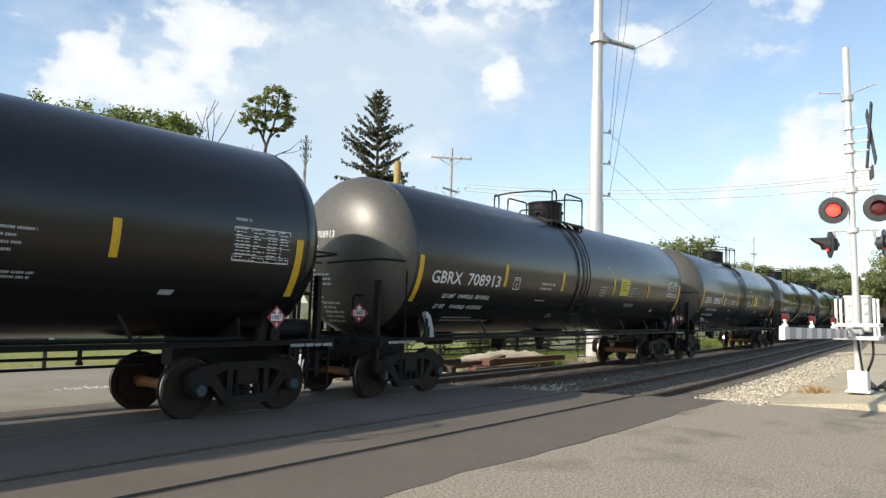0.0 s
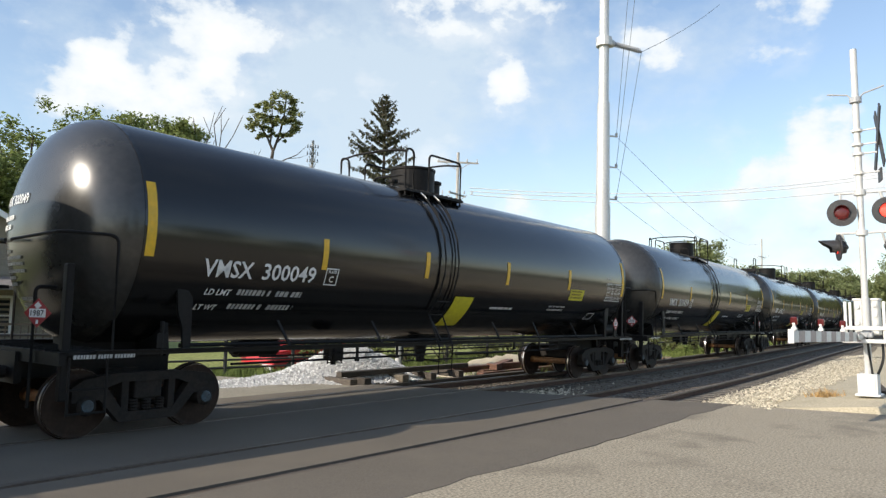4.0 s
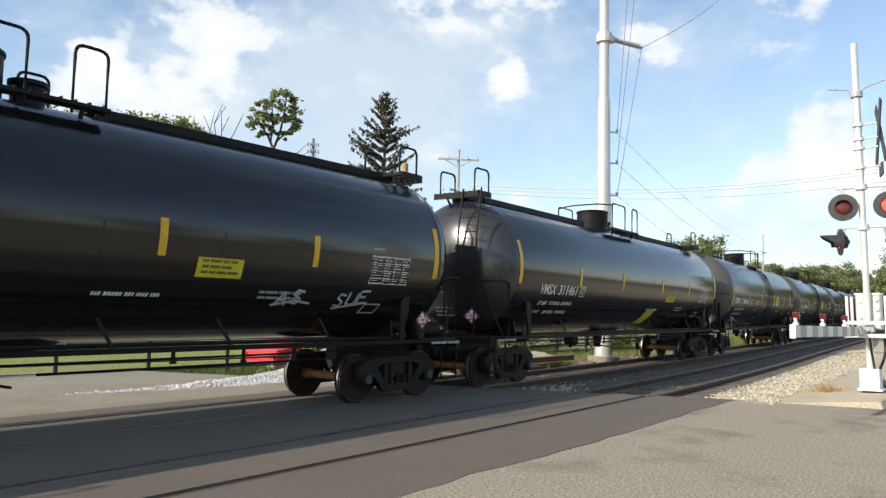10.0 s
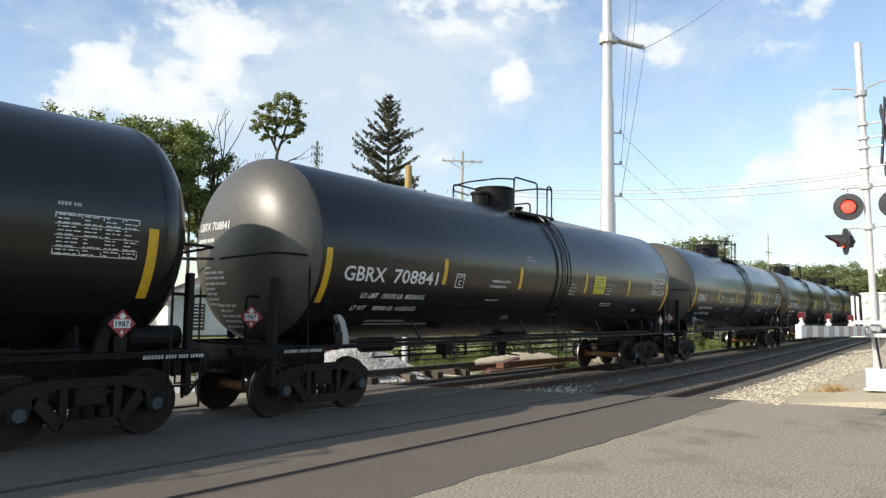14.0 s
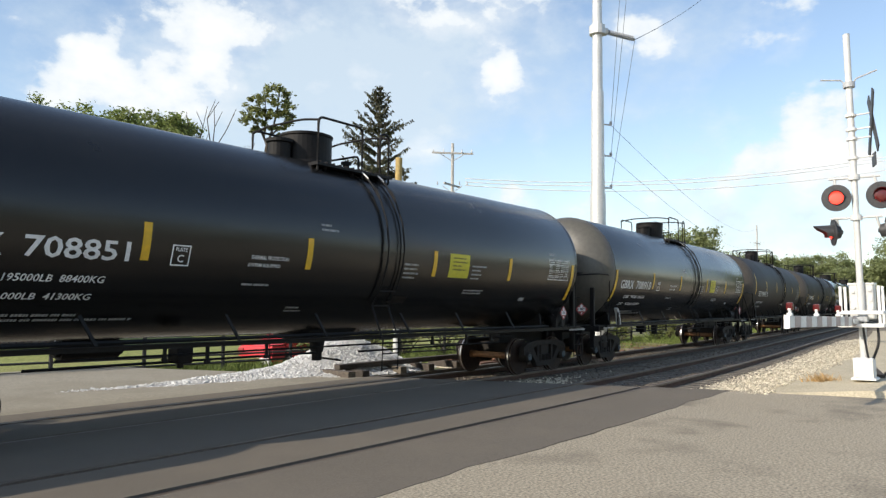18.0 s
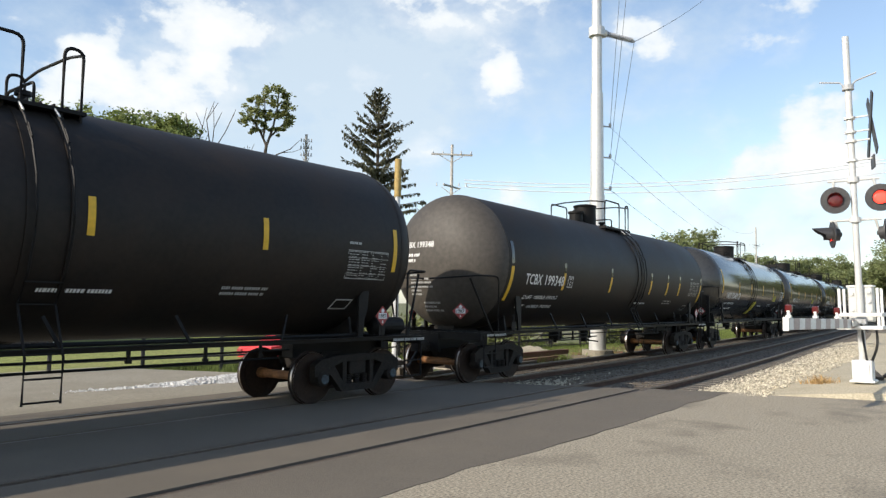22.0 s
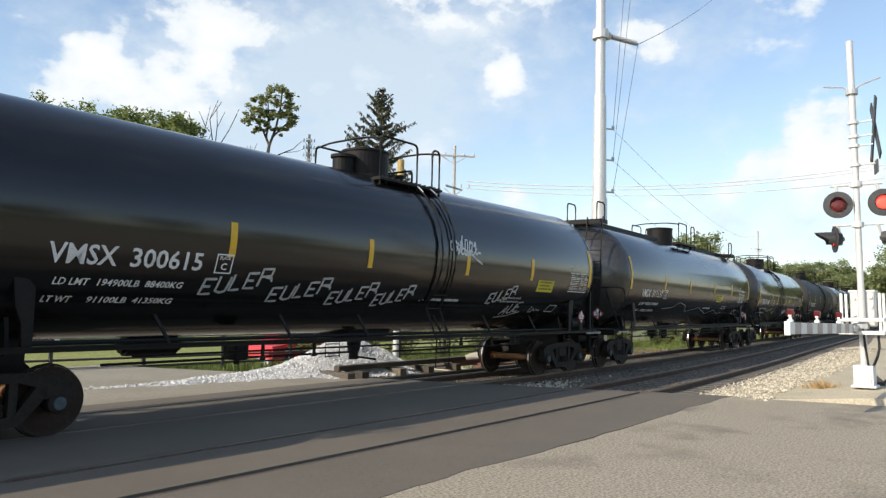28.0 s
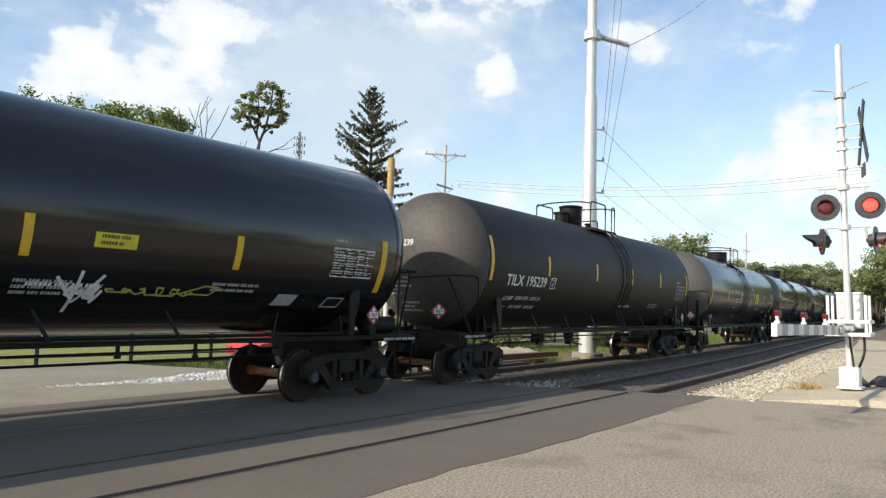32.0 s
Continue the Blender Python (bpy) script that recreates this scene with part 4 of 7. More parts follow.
    lathe(bm, [(4.36, 0.22), (4.76, 0.22), (4.78, 0.26), (4.84, 0.26), (4.86, 0.1)], 20, "Z")
    part("manway", bm, "black", car, m=pose(sx, 0, 0))
    if style != "board":
        bm = bmesh.new()
        rod(bm, (0, -0.2, 4.35), (0, -0.2, 4.62), 0.07, 12)
        rod(bm, (0, -0.2, 4.58), (0, -0.2, 4.64), 0.11, 12)
        pipe(bm, rounded([(0.0, -0.55, 4.36), (0.0, -0.55, 4.72), (0.0, 0.35, 4.72), (0.0, 0.35, 4.36)], 0.1), 0.022, 6)
        part("relief_valve", bm, "black", car, m=pose(gx(0.05), 0, 0))
        x0, x1 = sorted((gx(-0.45), gx(1.55)))
    else:
        x0, x1 = -1.05, 1.2
    for y in (-0.88, 0.88):
        bm = bmesh.new()
        box(bm, (x1 - x0, 0.26, 0.05), ((x0 + x1) / 2, y, zz))
        for j in range(12):
            box(bm, (0.02, 0.26, 0.03), (x0 + (x1 - x0) * (j + 0.5) / 12, y, zz + 0.04))
        part("walkway", bm, "black", car)
    for f in (0.15, 0.5, 0.85):
        for y in (-1, 1):
            bm = bmesh.new()
            rod(bm, (x0 + (x1 - x0) * f, y * 0.90, zz), (x0 + (x1 - x0) * f, y * 0.84, zz - 0.16), 0.03, 6)
            part("walkway_bracket", bm, "black", car)
    for y in (-1, 1):
        if style == "board":
            hoops = ((-0.91, 0.11), (0.70, 1.15))
        else:
            hoops = (sorted((gx(-0.40), gx(-0.15))), sorted((gx(0.36), gx(1.50))))
        for u0, u1 in hoops:
            bm = bmesh.new()
            pipe(bm, rounded([(u0, y * 0.95, zz - 0.12), (u0, y * 0.95, top), (u1, y * 0.95, top), (u1, y * 0.95, zz - 0.12)], 0.13), 0.024, 8)
            part("guard_rail", bm, "black", car)
    for u in ((-0.91,) if style == "board" else (gx(-0.40), gx(1.50))):
        bm = bmesh.new()
        pipe(bm, rounded([(u, -0.95, top - 0.06), (u, -0.5, top + 0.01), (u, 0.5, top + 0.01), (u, 0.95, top - 0.06)], 0.2), 0.022, 8)
        part("end_guard", bm, "black", car)
    # hand brake wheel and air tank on the trailing platform
    bm = bmesh.new()
    rim = [(8.80, 0.55 + 0.28 * math.cos(2 * math.pi * i / 20), 2.0 + 0.28 * math.sin(2 * math.pi * i / 20)) for i in range(21)]
    pipe(bm, rim, 0.018, 6)
    for i in range(8):
        a = 2 * math.pi * i / 8
        rod(bm, (8.64, 0.55, 2.0), (8.80, 0.55 + 0.27 * math.cos(a), 2.0 + 0.27 * math.sin(a)), 0.011, 5)
    rod(bm, (8.6, 0.55, 2.0), (8.82, 0.55, 2.0), 0.05, 10)
    part("brake_wheel", bm, "black", car)
    bm = bmesh.new()
    box(bm, (0.22, 0.30, 0.5), (8.56, 0.62, 1.95), bevel=0.04)
    rod(bm, (8.56, 0.55, 1.2), (8.56, 0.55, 1.75), 0.02, 6)
    part("brake_housing", bm, "black", car)
    bm = bmesh.new()
    lathe(bm, [(7.62, 0.08), (7.66, 0.17), (8.42, 0.17), (8.46, 0.08)], 16, "X")
    bmesh.ops.translate(bm, vec=(0, -0.92, 1.37), verts=bm.verts)
    part("end_reservoir", bm, "black", car)
    part("platform_text", (lambda b: (bmesh.ops.translate(b, vec=(7.6, -1.542, 1.155), verts=b.verts), b)[1])(bars([0.9], 0.05, 0.03, seed=5)), "grey_mark", car, "worn white stencil")
    part("platform_text", (lambda b: (bmesh.ops.translate(b, vec=(-8.5, -1.542, 1.155), verts=b.verts), b)[1])(bars([0.8], 0.05, 0.03, seed=6)), "grey_mark", car, "worn white stencil")
    if style != "board":
        # side ladder up the flank
        for y in (-1, 1):
            lad = new("side_ladder")
            lad.parent = car
            for x in (lx + 0.04, lx + 0.48):
                bm = bmesh.new()
                pts = [(x, y * 1.60, 0.55), (x, y * 1.62, 1.1)]
                for a in (130, 115, 100, 90, 75, 60, 45, 35):
                    pts.append((x, y * 1.73 * math.sin(radians(a)), TANK_Z + 1.73 * math.cos(radians(a))))
                pipe(bm, pts, 0.018, 6)
                part("stile", bm, "black", lad)
            rung = bmesh.new()
            rod(rung, (lx + 0.04, 0, 0), (lx + 0.48, 0, 0), 0.013, 6)
            first = None
            spots = [(1.60, 0.58), (1.61, 0.86), (1.62, 1.15)] + [(1.73 * math.sin(radians(a)), TANK_Z + 1.73 * math.cos(radians(a))) for a in (130, 119)]
            for d, z in spots:
                if first is None:
                    first = part("rung", rung, "black", lad, m=pose(0, y * d, z))
                else:
                    twin(first, pose(0, y * d, z))
            for a in (54, 38):
                for x in (lx + 0.04, lx + 0.48):
                    bm = bmesh.new()
                    pipe(bm, [(x, y * 1.75 * math.sin(radians(b)), TANK_Z + 1.75 * math.cos(radians(b))) for b in (a + 4, a, a - 4)], 0.014, 6)
                    part("hand_hold", bm, "galvanised" if a == 38 else "black", lad)
    else:
        # running board along the crown with end ladders and grab loops
        for x, w in ((-4.80, 6.3), (4.45, 6.3)):
            bm = bmesh.new()
            for y in (-0.22, 0.0, 0.22):
                box(bm, (w, 0.19, 0.035), (x, y, 4.60))
            for j in range(7):
                box(bm, (0.06, 0.66, 0.13), (x - w / 2 + 0.2 + j * (w - 0.4) / 6, 0, 4.53))
            box(bm, (w, 0.03, 0.14), (x, -0.33, 4.55))
            part("running_board", bm, "black", car)
        for sgn in (-1, 1):
            u, w = (-8.16, 0.5) if sgn < 0 else (7.60, 0.62)
            deck = new("end_deck")
            deck.parent = car
            bm = bmesh.new()
            for dx in (-w / 2, 0.0, w / 2):
                box(bm, (0.03, 1.32, 0.05), (u + dx, -0.25, 4.56))
            box(bm, (0.03, 1.3, 0.14), (u + sgn * (w / 2 + 0.02), -0.25, 4.52))
            box(bm, (w, 0.03, 0.12), (u, -0.91, 4.53))
            for y in (-0.8, 0.3):
                rod(bm, (u - sgn * 0.1, y, 4.56), (u - sgn * 0.25, y * 0.9, 4.36), 0.03, 6)
            part("deck_frame", bm, "black", deck)
            bm = bmesh.new()
            box(bm, (w, 0.035, 0.035))
            first = part("slat", bm, "black", deck, m=pose(u, -0.88, 4.59))
            for j in range(1, 10):
                twin(first, pose(u, -0.88 + j * 0.14, 4.59))
            for y in (-0.78, 0.22):
                bm = bmesh.new()
                u0, u1 = (8.42, 7.82) if sgn < 0 else (7.88, 7.35)
                pipe(bm, rounded([(sgn * u0, y, 4.56), (sgn * u0, y, 5.15), (sgn * u1, y, 5.15), (sgn * u1, y, 4.56)], 0.14), 0.024, 8)
                part("grab_loop", bm, "black", car)
            if sgn > 0:
                continue
            lad = new("end_ladder")
            lad.parent = car
            for y in (-1.0, -0.48):
                bm = bmesh.new()
                pipe(bm, [(sgn * 8.45, y, 4.65), (sgn * 8.62, y, 3.6), (sgn * 8.68, y, 1.2)], 0.022, 6)
                part("stile", bm, "black", lad)
            first = None
            for z in (1.5, 1.85, 2.2, 2.55, 2.9, 3.25, 3.6, 3.95, 4.3):
                u = 8.68 - 0.025 * (z - 1.2) if z < 3.6 else 8.62 - 0.162 * (z - 3.6)
                if first is None:
                    bm = bmesh.new()
                    rod(bm, (0, -1.0, 0), (0, -0.48, 0), 0.014, 6)
                    first = part("rung", bm, "black", lad, m=pose(sgn * u, 0, z))
                else:
                    twin(first, pose(sgn * u, 0, z))
    # reflective strips on the near flank and the far one
    ghosts = []
    if style == "satin":
        strips = [(-7.68, 1.92, 2.9, 0.14)] + [(x, 2.34, 2.86, 0.12) for x in (-4.47, -1.58, 1.76, 4.57)] + [(7.62, 1.92, 2.9, 0.14)]
    elif style == "matt":
        if seven:
            strips = [(-7.55, 1.92, 2.78, 0.13)] + [(x, 2.22, 2.68, 0.12) for x in (-4.46, -1.42, 1.86, 3.46, 5.12)] + [(7.6, 2.0, 2.7, 0.12)]
            ghosts = [(x, z1 + 0.004, z1 + 0.24 + 0.3 * (i == 0), w) for i, (x, z0, z1, w) in enumerate(strips)]
        else:
            strips = [(-7.60, 2.40, 3.44, 0.12)] + [(x, 2.62, 3.12, 0.10) for x in (-4.40, -1.37, 1.41, 4.12)] + [(7.5, 2.40, 3.2, 0.10)]
    elif style == "short":
        strips = [(-7.71, 2.05, 3.05, 0.14)] + [(x, 2.25, 2.77, 0.12) for x in (-3.79, -1.96, 0.79, 3.81)] + [(7.43, 2.0, 3.0, 0.14)]
    else:
        u = (-7.66, -4.48, -1.60, 1.72, 4.46, 7.58) if style == "board" else (-7.62, -4.46, -1.72, 1.24, 4.23, 7.58)
        if turned:
            u = (-7.60, -4.15, -1.18, 1.84, 4.52, 7.62)
        strips = [(u[0], 2.45, 3.48, 0.14)] + [(x, 2.46, 2.98, 0.12) for x in u[1:5]] + [(u[5], 2.40, 3.42, 0.14)]
    for x, z0, z1, w in ghosts:
        part("old_strip", wrap(patch(w, z1 - z0), x - w / 2, z0), "tank_gloss", car, "blacked-out old strip")
    for x, z0, z1, w in strips:
        part("reflector_strip", wrap(patch(w, z1 - z0), x - w / 2, z0), "yellow", car, "yellow reflective strip")
    if style in DRAWN_IN:
        shorten(car, DRAWN_IN[style])
    return car, wheels


def shorten(car, e):
    """Draws the two ends of a car in by e metres."""
    for o in car.children:
        if abs(o.location.x) > 4.9:
            o.location.x -= math.copysign(e, o.location.x)
        elif o.type == "MESH" and o.location.length < 1e-6:
            for v in o.data.vertices:
                if abs(v.co.x) > 4.95:
                    v.co.x -= math.copysign(e, v.co.x)


# ---------------------------------------------------------------- the train
# centre of each car along the railway at the start, kind, reporting mark, number, load and light weights
TRAIN = [
    (0.05, "satin", "", "", "", ""),
    (18.47, "satin", "GBRX", "708913", "194400LB  88150KG", "91600LB  41550KG"),
    (36.95, "satin", "GBRX", "708907", "194400LB  88150KG", "91600LB  41550KG"),
    (55.45, "gloss", "VMSX", "300049", "", ""),
    (74.05, "gloss", "VMSX", "300419", "194700LB  88300KG", "91300LB  41450KG"),
    (92.53, "board", "VMSX", "310339", "", ""),
    (110.65, "board", "VMSX", "311186", "198200LB  89850KG", "87800LB  39850KG"),
    (129.07, "board", "VMSX", "311461", "197900LB  89750KG", "88100LB  39950KG"),
    (147.40, "satin_turned", "GBRX", "708836", "", ""),
    (165.80, "satin_turned", "GBRX", "708841", "195100 LB  88500 KG", "90900 LB  41250 KG"),
    (184.15, "satin_turned", "GBRX", "", "", ""),
    (202.45, "satin_turned", "GBRX", "708851", "195000LB  88400KG", "91000LB  41300KG"),
    (220.65, "satin_turned", "GBRX", "708910", "194300LB  88100KG", "91700LB  41600KG"),
    (238.75, "matt", "TILX", "194945", "196700LB  89200KG", "66300LB  30100KG"),
    (257.15, "matt_seven", "TCBX", "199348", "198300LB  89950KG", "64700LB  29350KG"),
    (275.35, "gloss", "VMSX", "300409", "194800LB  88350KG", "91200LB  41400KG"),
    (293.50, "board", "VMSX", "311003", "", ""),
    (311.65, "gloss_turned", "VMSX", "300615", "194900LB  88400KG", "91100LB  41350KG"),
    (329.90, "board", "VMSX", "311137", "198300LB  89900KG", "87700LB  39800KG"),
    (347.88, "short", "TILX", "191607", "197100 LB  89400 KG", "65900 LB  29000 KG"),
    (365.80, "matt", "TILX", "195239", "", ""),
    (384.45, "satin", "", "", "", ""), (402.95, "gloss", "", "", "", ""), (421.35, "gloss", "", "", "", ""), (439.65, "satin", "", "", "", ""),
    (458.10, "board", "", "", "", ""), (476.45, "satin", "", "", "", ""), (494.95, "gloss", "", "", "", ""), (513.25, "satin", "", "", "", ""),
    (531.80, "matt", "", "", "", ""), (550.05, "satin", "", "", "", ""), (568.55, "gloss", "", "", "", ""),
]
LABELS = {
    "satin": "satin black tank car with yellow strips and side ladder",
    "gloss": "glossy black tank car with yellow strips and railed platform",
    "board": "glossy black tank car with a running board on top",
    "short": "glossy black short tank car with sprayed scrawls",
    "matt": "dull weathered black tank car with thin yellow strips",
}
models = {}
cars = []
for centre, style, mark, number, load, light in TRAIN:
    place = pose(*on_line(centre, GAUGE / 2), 0, 0, 0, math.degrees(heading(centre)))
    if style not in models:
        car, wheels = tank_car(style)
        car.matrix_basis = place
        models[style] = car
    else:
        car = copy_thing(models[style], place)
    tagged(car, LABELS[style.split("_")[0]])
    wheels = [o for o in car.children_recursive if o.name.split(".")[0] == "wheelset"]
    cars.append((car, wheels, centre, style, mark, number, load, light))


def mark_car(car, style, mark, number, load, light, seed):
    """Lettering, tables and panels on the near flank and the front head."""
    style, turned = style.split("_")[0], style.endswith("_turned")
    low = style == "satin"
    z = 2.31 if low else 2.32 if style == "matt" else 2.23
    x0 = {"satin": -7.28, "board": -6.60, "short": -6.46, "matt": -6.48}.get(style, -6.75)
    w = {"satin": 2.60, "board": 1.98, "short": 1.93, "matt": 2.02}.get(style, 2.14)
    h = 0.27
    if mark:
        part("reporting_mark", wrap(lettering(mark, w * 0.41, h), x0, z), "white_mark", car, "white painted lettering")
        if number:
            part("car_number", wrap(lettering(number, w * 0.505, h), x0 + w * 0.495, z), "white_mark", car, "white painted figures")
        for i, (lead, text) in enumerate((("LD LMT", load), ("LT WT", light))):
            lz = (2.02, 1.80)[i] if low else (1.97, 1.75)[i]
            lx = (-6.72, -6.82)[i] if low else (x0 + 0.14, x0 + 0.08)[i]
            part("weight_line", wrap(lettering(lead, 0.44 if i == 0 else 0.36, 0.105, 0.15), lx, lz), "white_mark", car, "small white lettering")
            if text:
                part("weight_line", wrap(lettering(text, 1.22, 0.105, 0.15), lx + 0.56, lz), "white_mark", car, "small white lettering")
            else:
                part("weight_line", wrap(bars([0.62, ], 0.10, 0.05, seed=seed + i), lx + 0.56, lz + 0.10), "grey_mark", car, "small worn lettering")
                part("weight_line", wrap(bars([0.52, ], 0.10, 0.05, seed=seed + i + 9), lx + 1.30, lz + 0.10), "grey_mark", car, "small worn lettering")
        frame_x = -4.08 if low else -3.26 if style == "short" else x0 + w + 0.22
        part("plate_mark", wrap(outline(0.29, 0.30, 0.02), frame_x, z - 0.02), "white_mark", car, "small white square outline")
        part("plate_letter", wrap(lettering("C", 0.10, 0.11), frame_x + 0.095, z + 0.03), "white_mark", car)
        part("plate_word", wrap(lettering("PLATE", 0.18, 0.055), frame_x + 0.055, z + 0.18), "white_mark", car)
    if low:
        a, b = lettering("THERMAL PROTECTION", 0.74, 0.062, 0.1), lettering("SYSTEM EQUIPPED", 0.62, 0.062, 0.1)
        part("notice", wrap(a, -2.75, 2.45), "white_mark", car)
        part("notice", wrap(b, -2.78, 2.33), "white_mark", car)
        part("notice", wrap(bars([0.52], 0.036, 0.03, seed=seed), -2.8, 2.08), "grey_mark", car)
        part("notice", wrap(bars([0.24, 0.40], 0.036, 0.045, seed=seed + 1), -1.35 if turned else 1.2, 3.12), "grey_mark", car)
        part("warning_panel", wrap(patch(0.70, 0.50), 2.24, 2.34), "lemon", car, "square yellow warning panel")
        part("panel_text", wrap(bars([0.45, 0.5, 0.3, 0.48], 0.03, 0.05, seed=seed), 2.35, 2.76, 0.010), "label_ink", car)
        part("notice", wrap(bars([0.42, 0.4, 0.46, 0.36], 0.036, 0.05, seed=seed + 12), 0.82, 2.56), "grey_mark", car)
        part("worn_patch", wrap(patch(0.5, 0.16), 0.68, 1.80, tilt=0.2), "tank_matt", car, "dull overpainted patch")
        part("notice", wrap(bars([0.56, 0.34, 0.4, 0.3], 0.034, 0.055, seed=seed + 2), 3.05, 2.62), "grey_mark", car)
        part("notice", wrap(bars([0.72, 0.68], 0.035, 0.03, seed=seed + 3), 2.95, 2.10), "grey_mark", car)
        part("notice", wrap(bars([0.28, 0.36], 0.034, 0.045, seed=seed + 4), -1.7, 1.72), "grey_mark", car)
        part("test_patch", wrap(patch(0.22, 0.09), 5.35, 1.88, tilt=0.3), "grey_mark", car)
        tx, tz, tw, th = 6.36, 2.42, 1.06, 0.52
        if mark:
            part("notice", wrap(bars([1.1, 1.9], 0.05, 0.05, seed=seed + 5), -6.2, 1.62), "grey_mark", car)
    else:
        part("notice", wrap(bars([0.95], 0.06, 0.04, seed=seed), 0.9, 1.95), "white_mark", car)
        part("notice", wrap(bars([0.85, 0.8], 0.05, 0.05, seed=seed + 2), 3.5, 2.04), "grey_mark", car)
        if style != "matt":
            bx, bz = {"board": (2.29, 2.20), "short": (1.6, 2.42)}.get(style, (4.88 if turned else 4.37, 2.20))
            part("warning_panel", wrap(patch(0.58, 0.2) if style == "short" else patch(0.78, 0.30), bx, bz), "lemon", car, "yellow warning label")
            part("panel_text", wrap(bars([0.42, 0.3] if style == "short" else [0.6, 0.5, 0.62], 0.045, 0.04, seed=seed), bx + 0.08, bz + (0.17 if style == "short" else 0.26), 0.010), "label_ink", car)
        part("stencil_square", wrap(outline(0.42, 0.24, 0.03), 5.85, 1.70, tilt=0.3), "grey_mark", car)
        tx, tz, tw, th = {"board": 5.78, "short": 5.75, "matt": 5.9}.get(style, 6.50), 2.24, 1.02, 0.52
    part("data_table", wrap(table_grid(tw, th, seed), tx, tz), "white_mark" if style != "matt" else "grey_mark", car, "white table of small print")
    part("notice", wrap(bars([0.28], 0.045, 0.03, seed=seed + 8), tx + 0.02, tz + th + 0.13), "grey_mark", car)
    if style == "gloss" and mark == "VMSX" and not turned:
        part("warning_panel", wrap(patch(0.68, 0.82), -0.62, 1.52, 0.012, tilt=0.05), "lemon", car, "slanting yellow safety panel")
    if style == "board" and number in ("310339", "311461"):
        part("warning_panel", wrap(patch(0.72, 0.62), 0.85, 1.47, 0.012, tilt=0.22), "lemon", car, "slanting yellow safety panel")
    # head lettering, on the end that leads
    if mark:
        lines = [(mark + " " + number if number else mark, 1.05, 0.15, 0.0)]
        for text, wd, ht, dz in lines:
            bm = lettering(text, wd, ht)
            head_wrap(bm, 0.12, 3.15 + dz, style)
            part("head_mark", bm, "white_mark", car, "white painted lettering")
        for wd, dz in ((0.62, -0.14), (0.5, -0.27)):
            bm = bars([wd], 0.07, 0.03, seed=seed + 6)
            head_wrap(bm, 0.12, 3.15 + dz, style)
            part("head_notice", bm, "white_mark", car)
        for u, dz, rows in ((0.42, 2.52, [0.22, 0.62, 0.66]), (0.40, 2.24, [0.72, 0.36, 0.4, 0.42, 0.4]), (0.78, 1.86, [0.5, 0.36, 0.54, 0.52, 0.5])):
            bm = bars(rows if style == "satin" else rows[:3], 0.045, 0.045, seed=seed + 7)
            head_wrap(bm, u, dz, style)
            part("head_notice", bm, "white_mark" if style == "satin" else "grey_mark", car)


def head_wrap(bm, u0, z0, style):
    """Lays a flat XZ mesh on the leading head; u runs from the far flank towards the near one."""
    half = HALF[style]
    head, drawn_in = TANK_HALF + HEAD - half, DRAWN_IN.get(style, 0.0)
    for v in bm.verts:
        y, zz = 1.12 - u0 - v.co.x, z0 + v.co.z - TANK_Z
        q = min(0.985, math.hypot(y, zz) / TANK_R)
        v.co = (drawn_in - half - head * math.sqrt(1 - q ** 2.22) - 0.012, y, TANK_Z + zz)


for i, (car, wheels, centre, style, mark, number, load, light) in enumerate(cars):
    if i < 24:
        mark_car(car, style, mark, number, load, light, 11 * i + 1)
    for o in car.children:
        if o.name.split(".")[0] in ("notice", "panel_text", "data_table", "head_notice", "platform_text"):
            o["kind"] = "stuff"


# ---------------------------------------------------------------- sprayed scrawls
def scrawl(w, h, seed, loops=5, lean=0.3):
    """One looping sprayed line that fills a box, with no letters in it."""
    pts = []
    n = loops * 18
    for i in range(n):
        f = i / (n - 1)
        a = 2 * math.pi * loops * f
        amp = 0.55 + 0.45 * math.sin(3.1 * f + seed)
        z = 0.5 + 0.5 * amp * math.sin(a + 0.7 * math.sin(2.3 * a))
        u = f + 0.09 * math.cos(a * 1.0 + 0.4)
        pts.append((w * u + lean * h * z, h * z))
    return pts


GLYPHS = {
    "E": [[(1, 1), (0, 0.95), (0, 0), (1, 0.05)], [(0, 0.5), (0.7, 0.52)]],
    "U": [[(0, 1), (0.05, 0.1), (0.5, 0), (0.95, 0.1), (1, 1)]],
    "L": [[(0, 1), (0, 0), (0.9, 0.08)]],
    "R": [[(0, 0), (0, 1.1), (1.05, 1.15), (1.0, 0.7), (0.1, 0.62)], [(0.45, 0.62), (1.15, 0.55), (1.2, 0.35)]],
    "A": [[(0, 0), (0.5, 1), (0.95, 0)], [(0.2, 0.42), (0.8, 0.4)]],
    "M": [[(0, 0), (0.1, 1), (0.5, 0.4), (0.9, 1), (1, 0)]],
    "S": [[(0.95, 0.9), (0.3, 1), (0.1, 0.7), (0.85, 0.35), (0.6, 0), (0, 0.12)]],
}


def sprayed_word(text, w, h, rise=0.16, lean=0.14):
    """Strokes of a sprayed word, its letters side by side and climbing a little."""
    cell, out = w / len(text), []
    for i, c in enumerate(text):
        for line in GLYPHS[c]:
            out.append([(i * cell + u * cell * 0.78 + lean * h * v, h * v + rise * h * i) for u, v in line])
    return out


def fine(points, k=5):
    out = []
    for (a, b), (c, d) in zip(points, points[1:]):
        out += [(a + (c - a) * i / k, b + (d - b) * i / k) for i in range(k)]
    return out + [points[-1]]


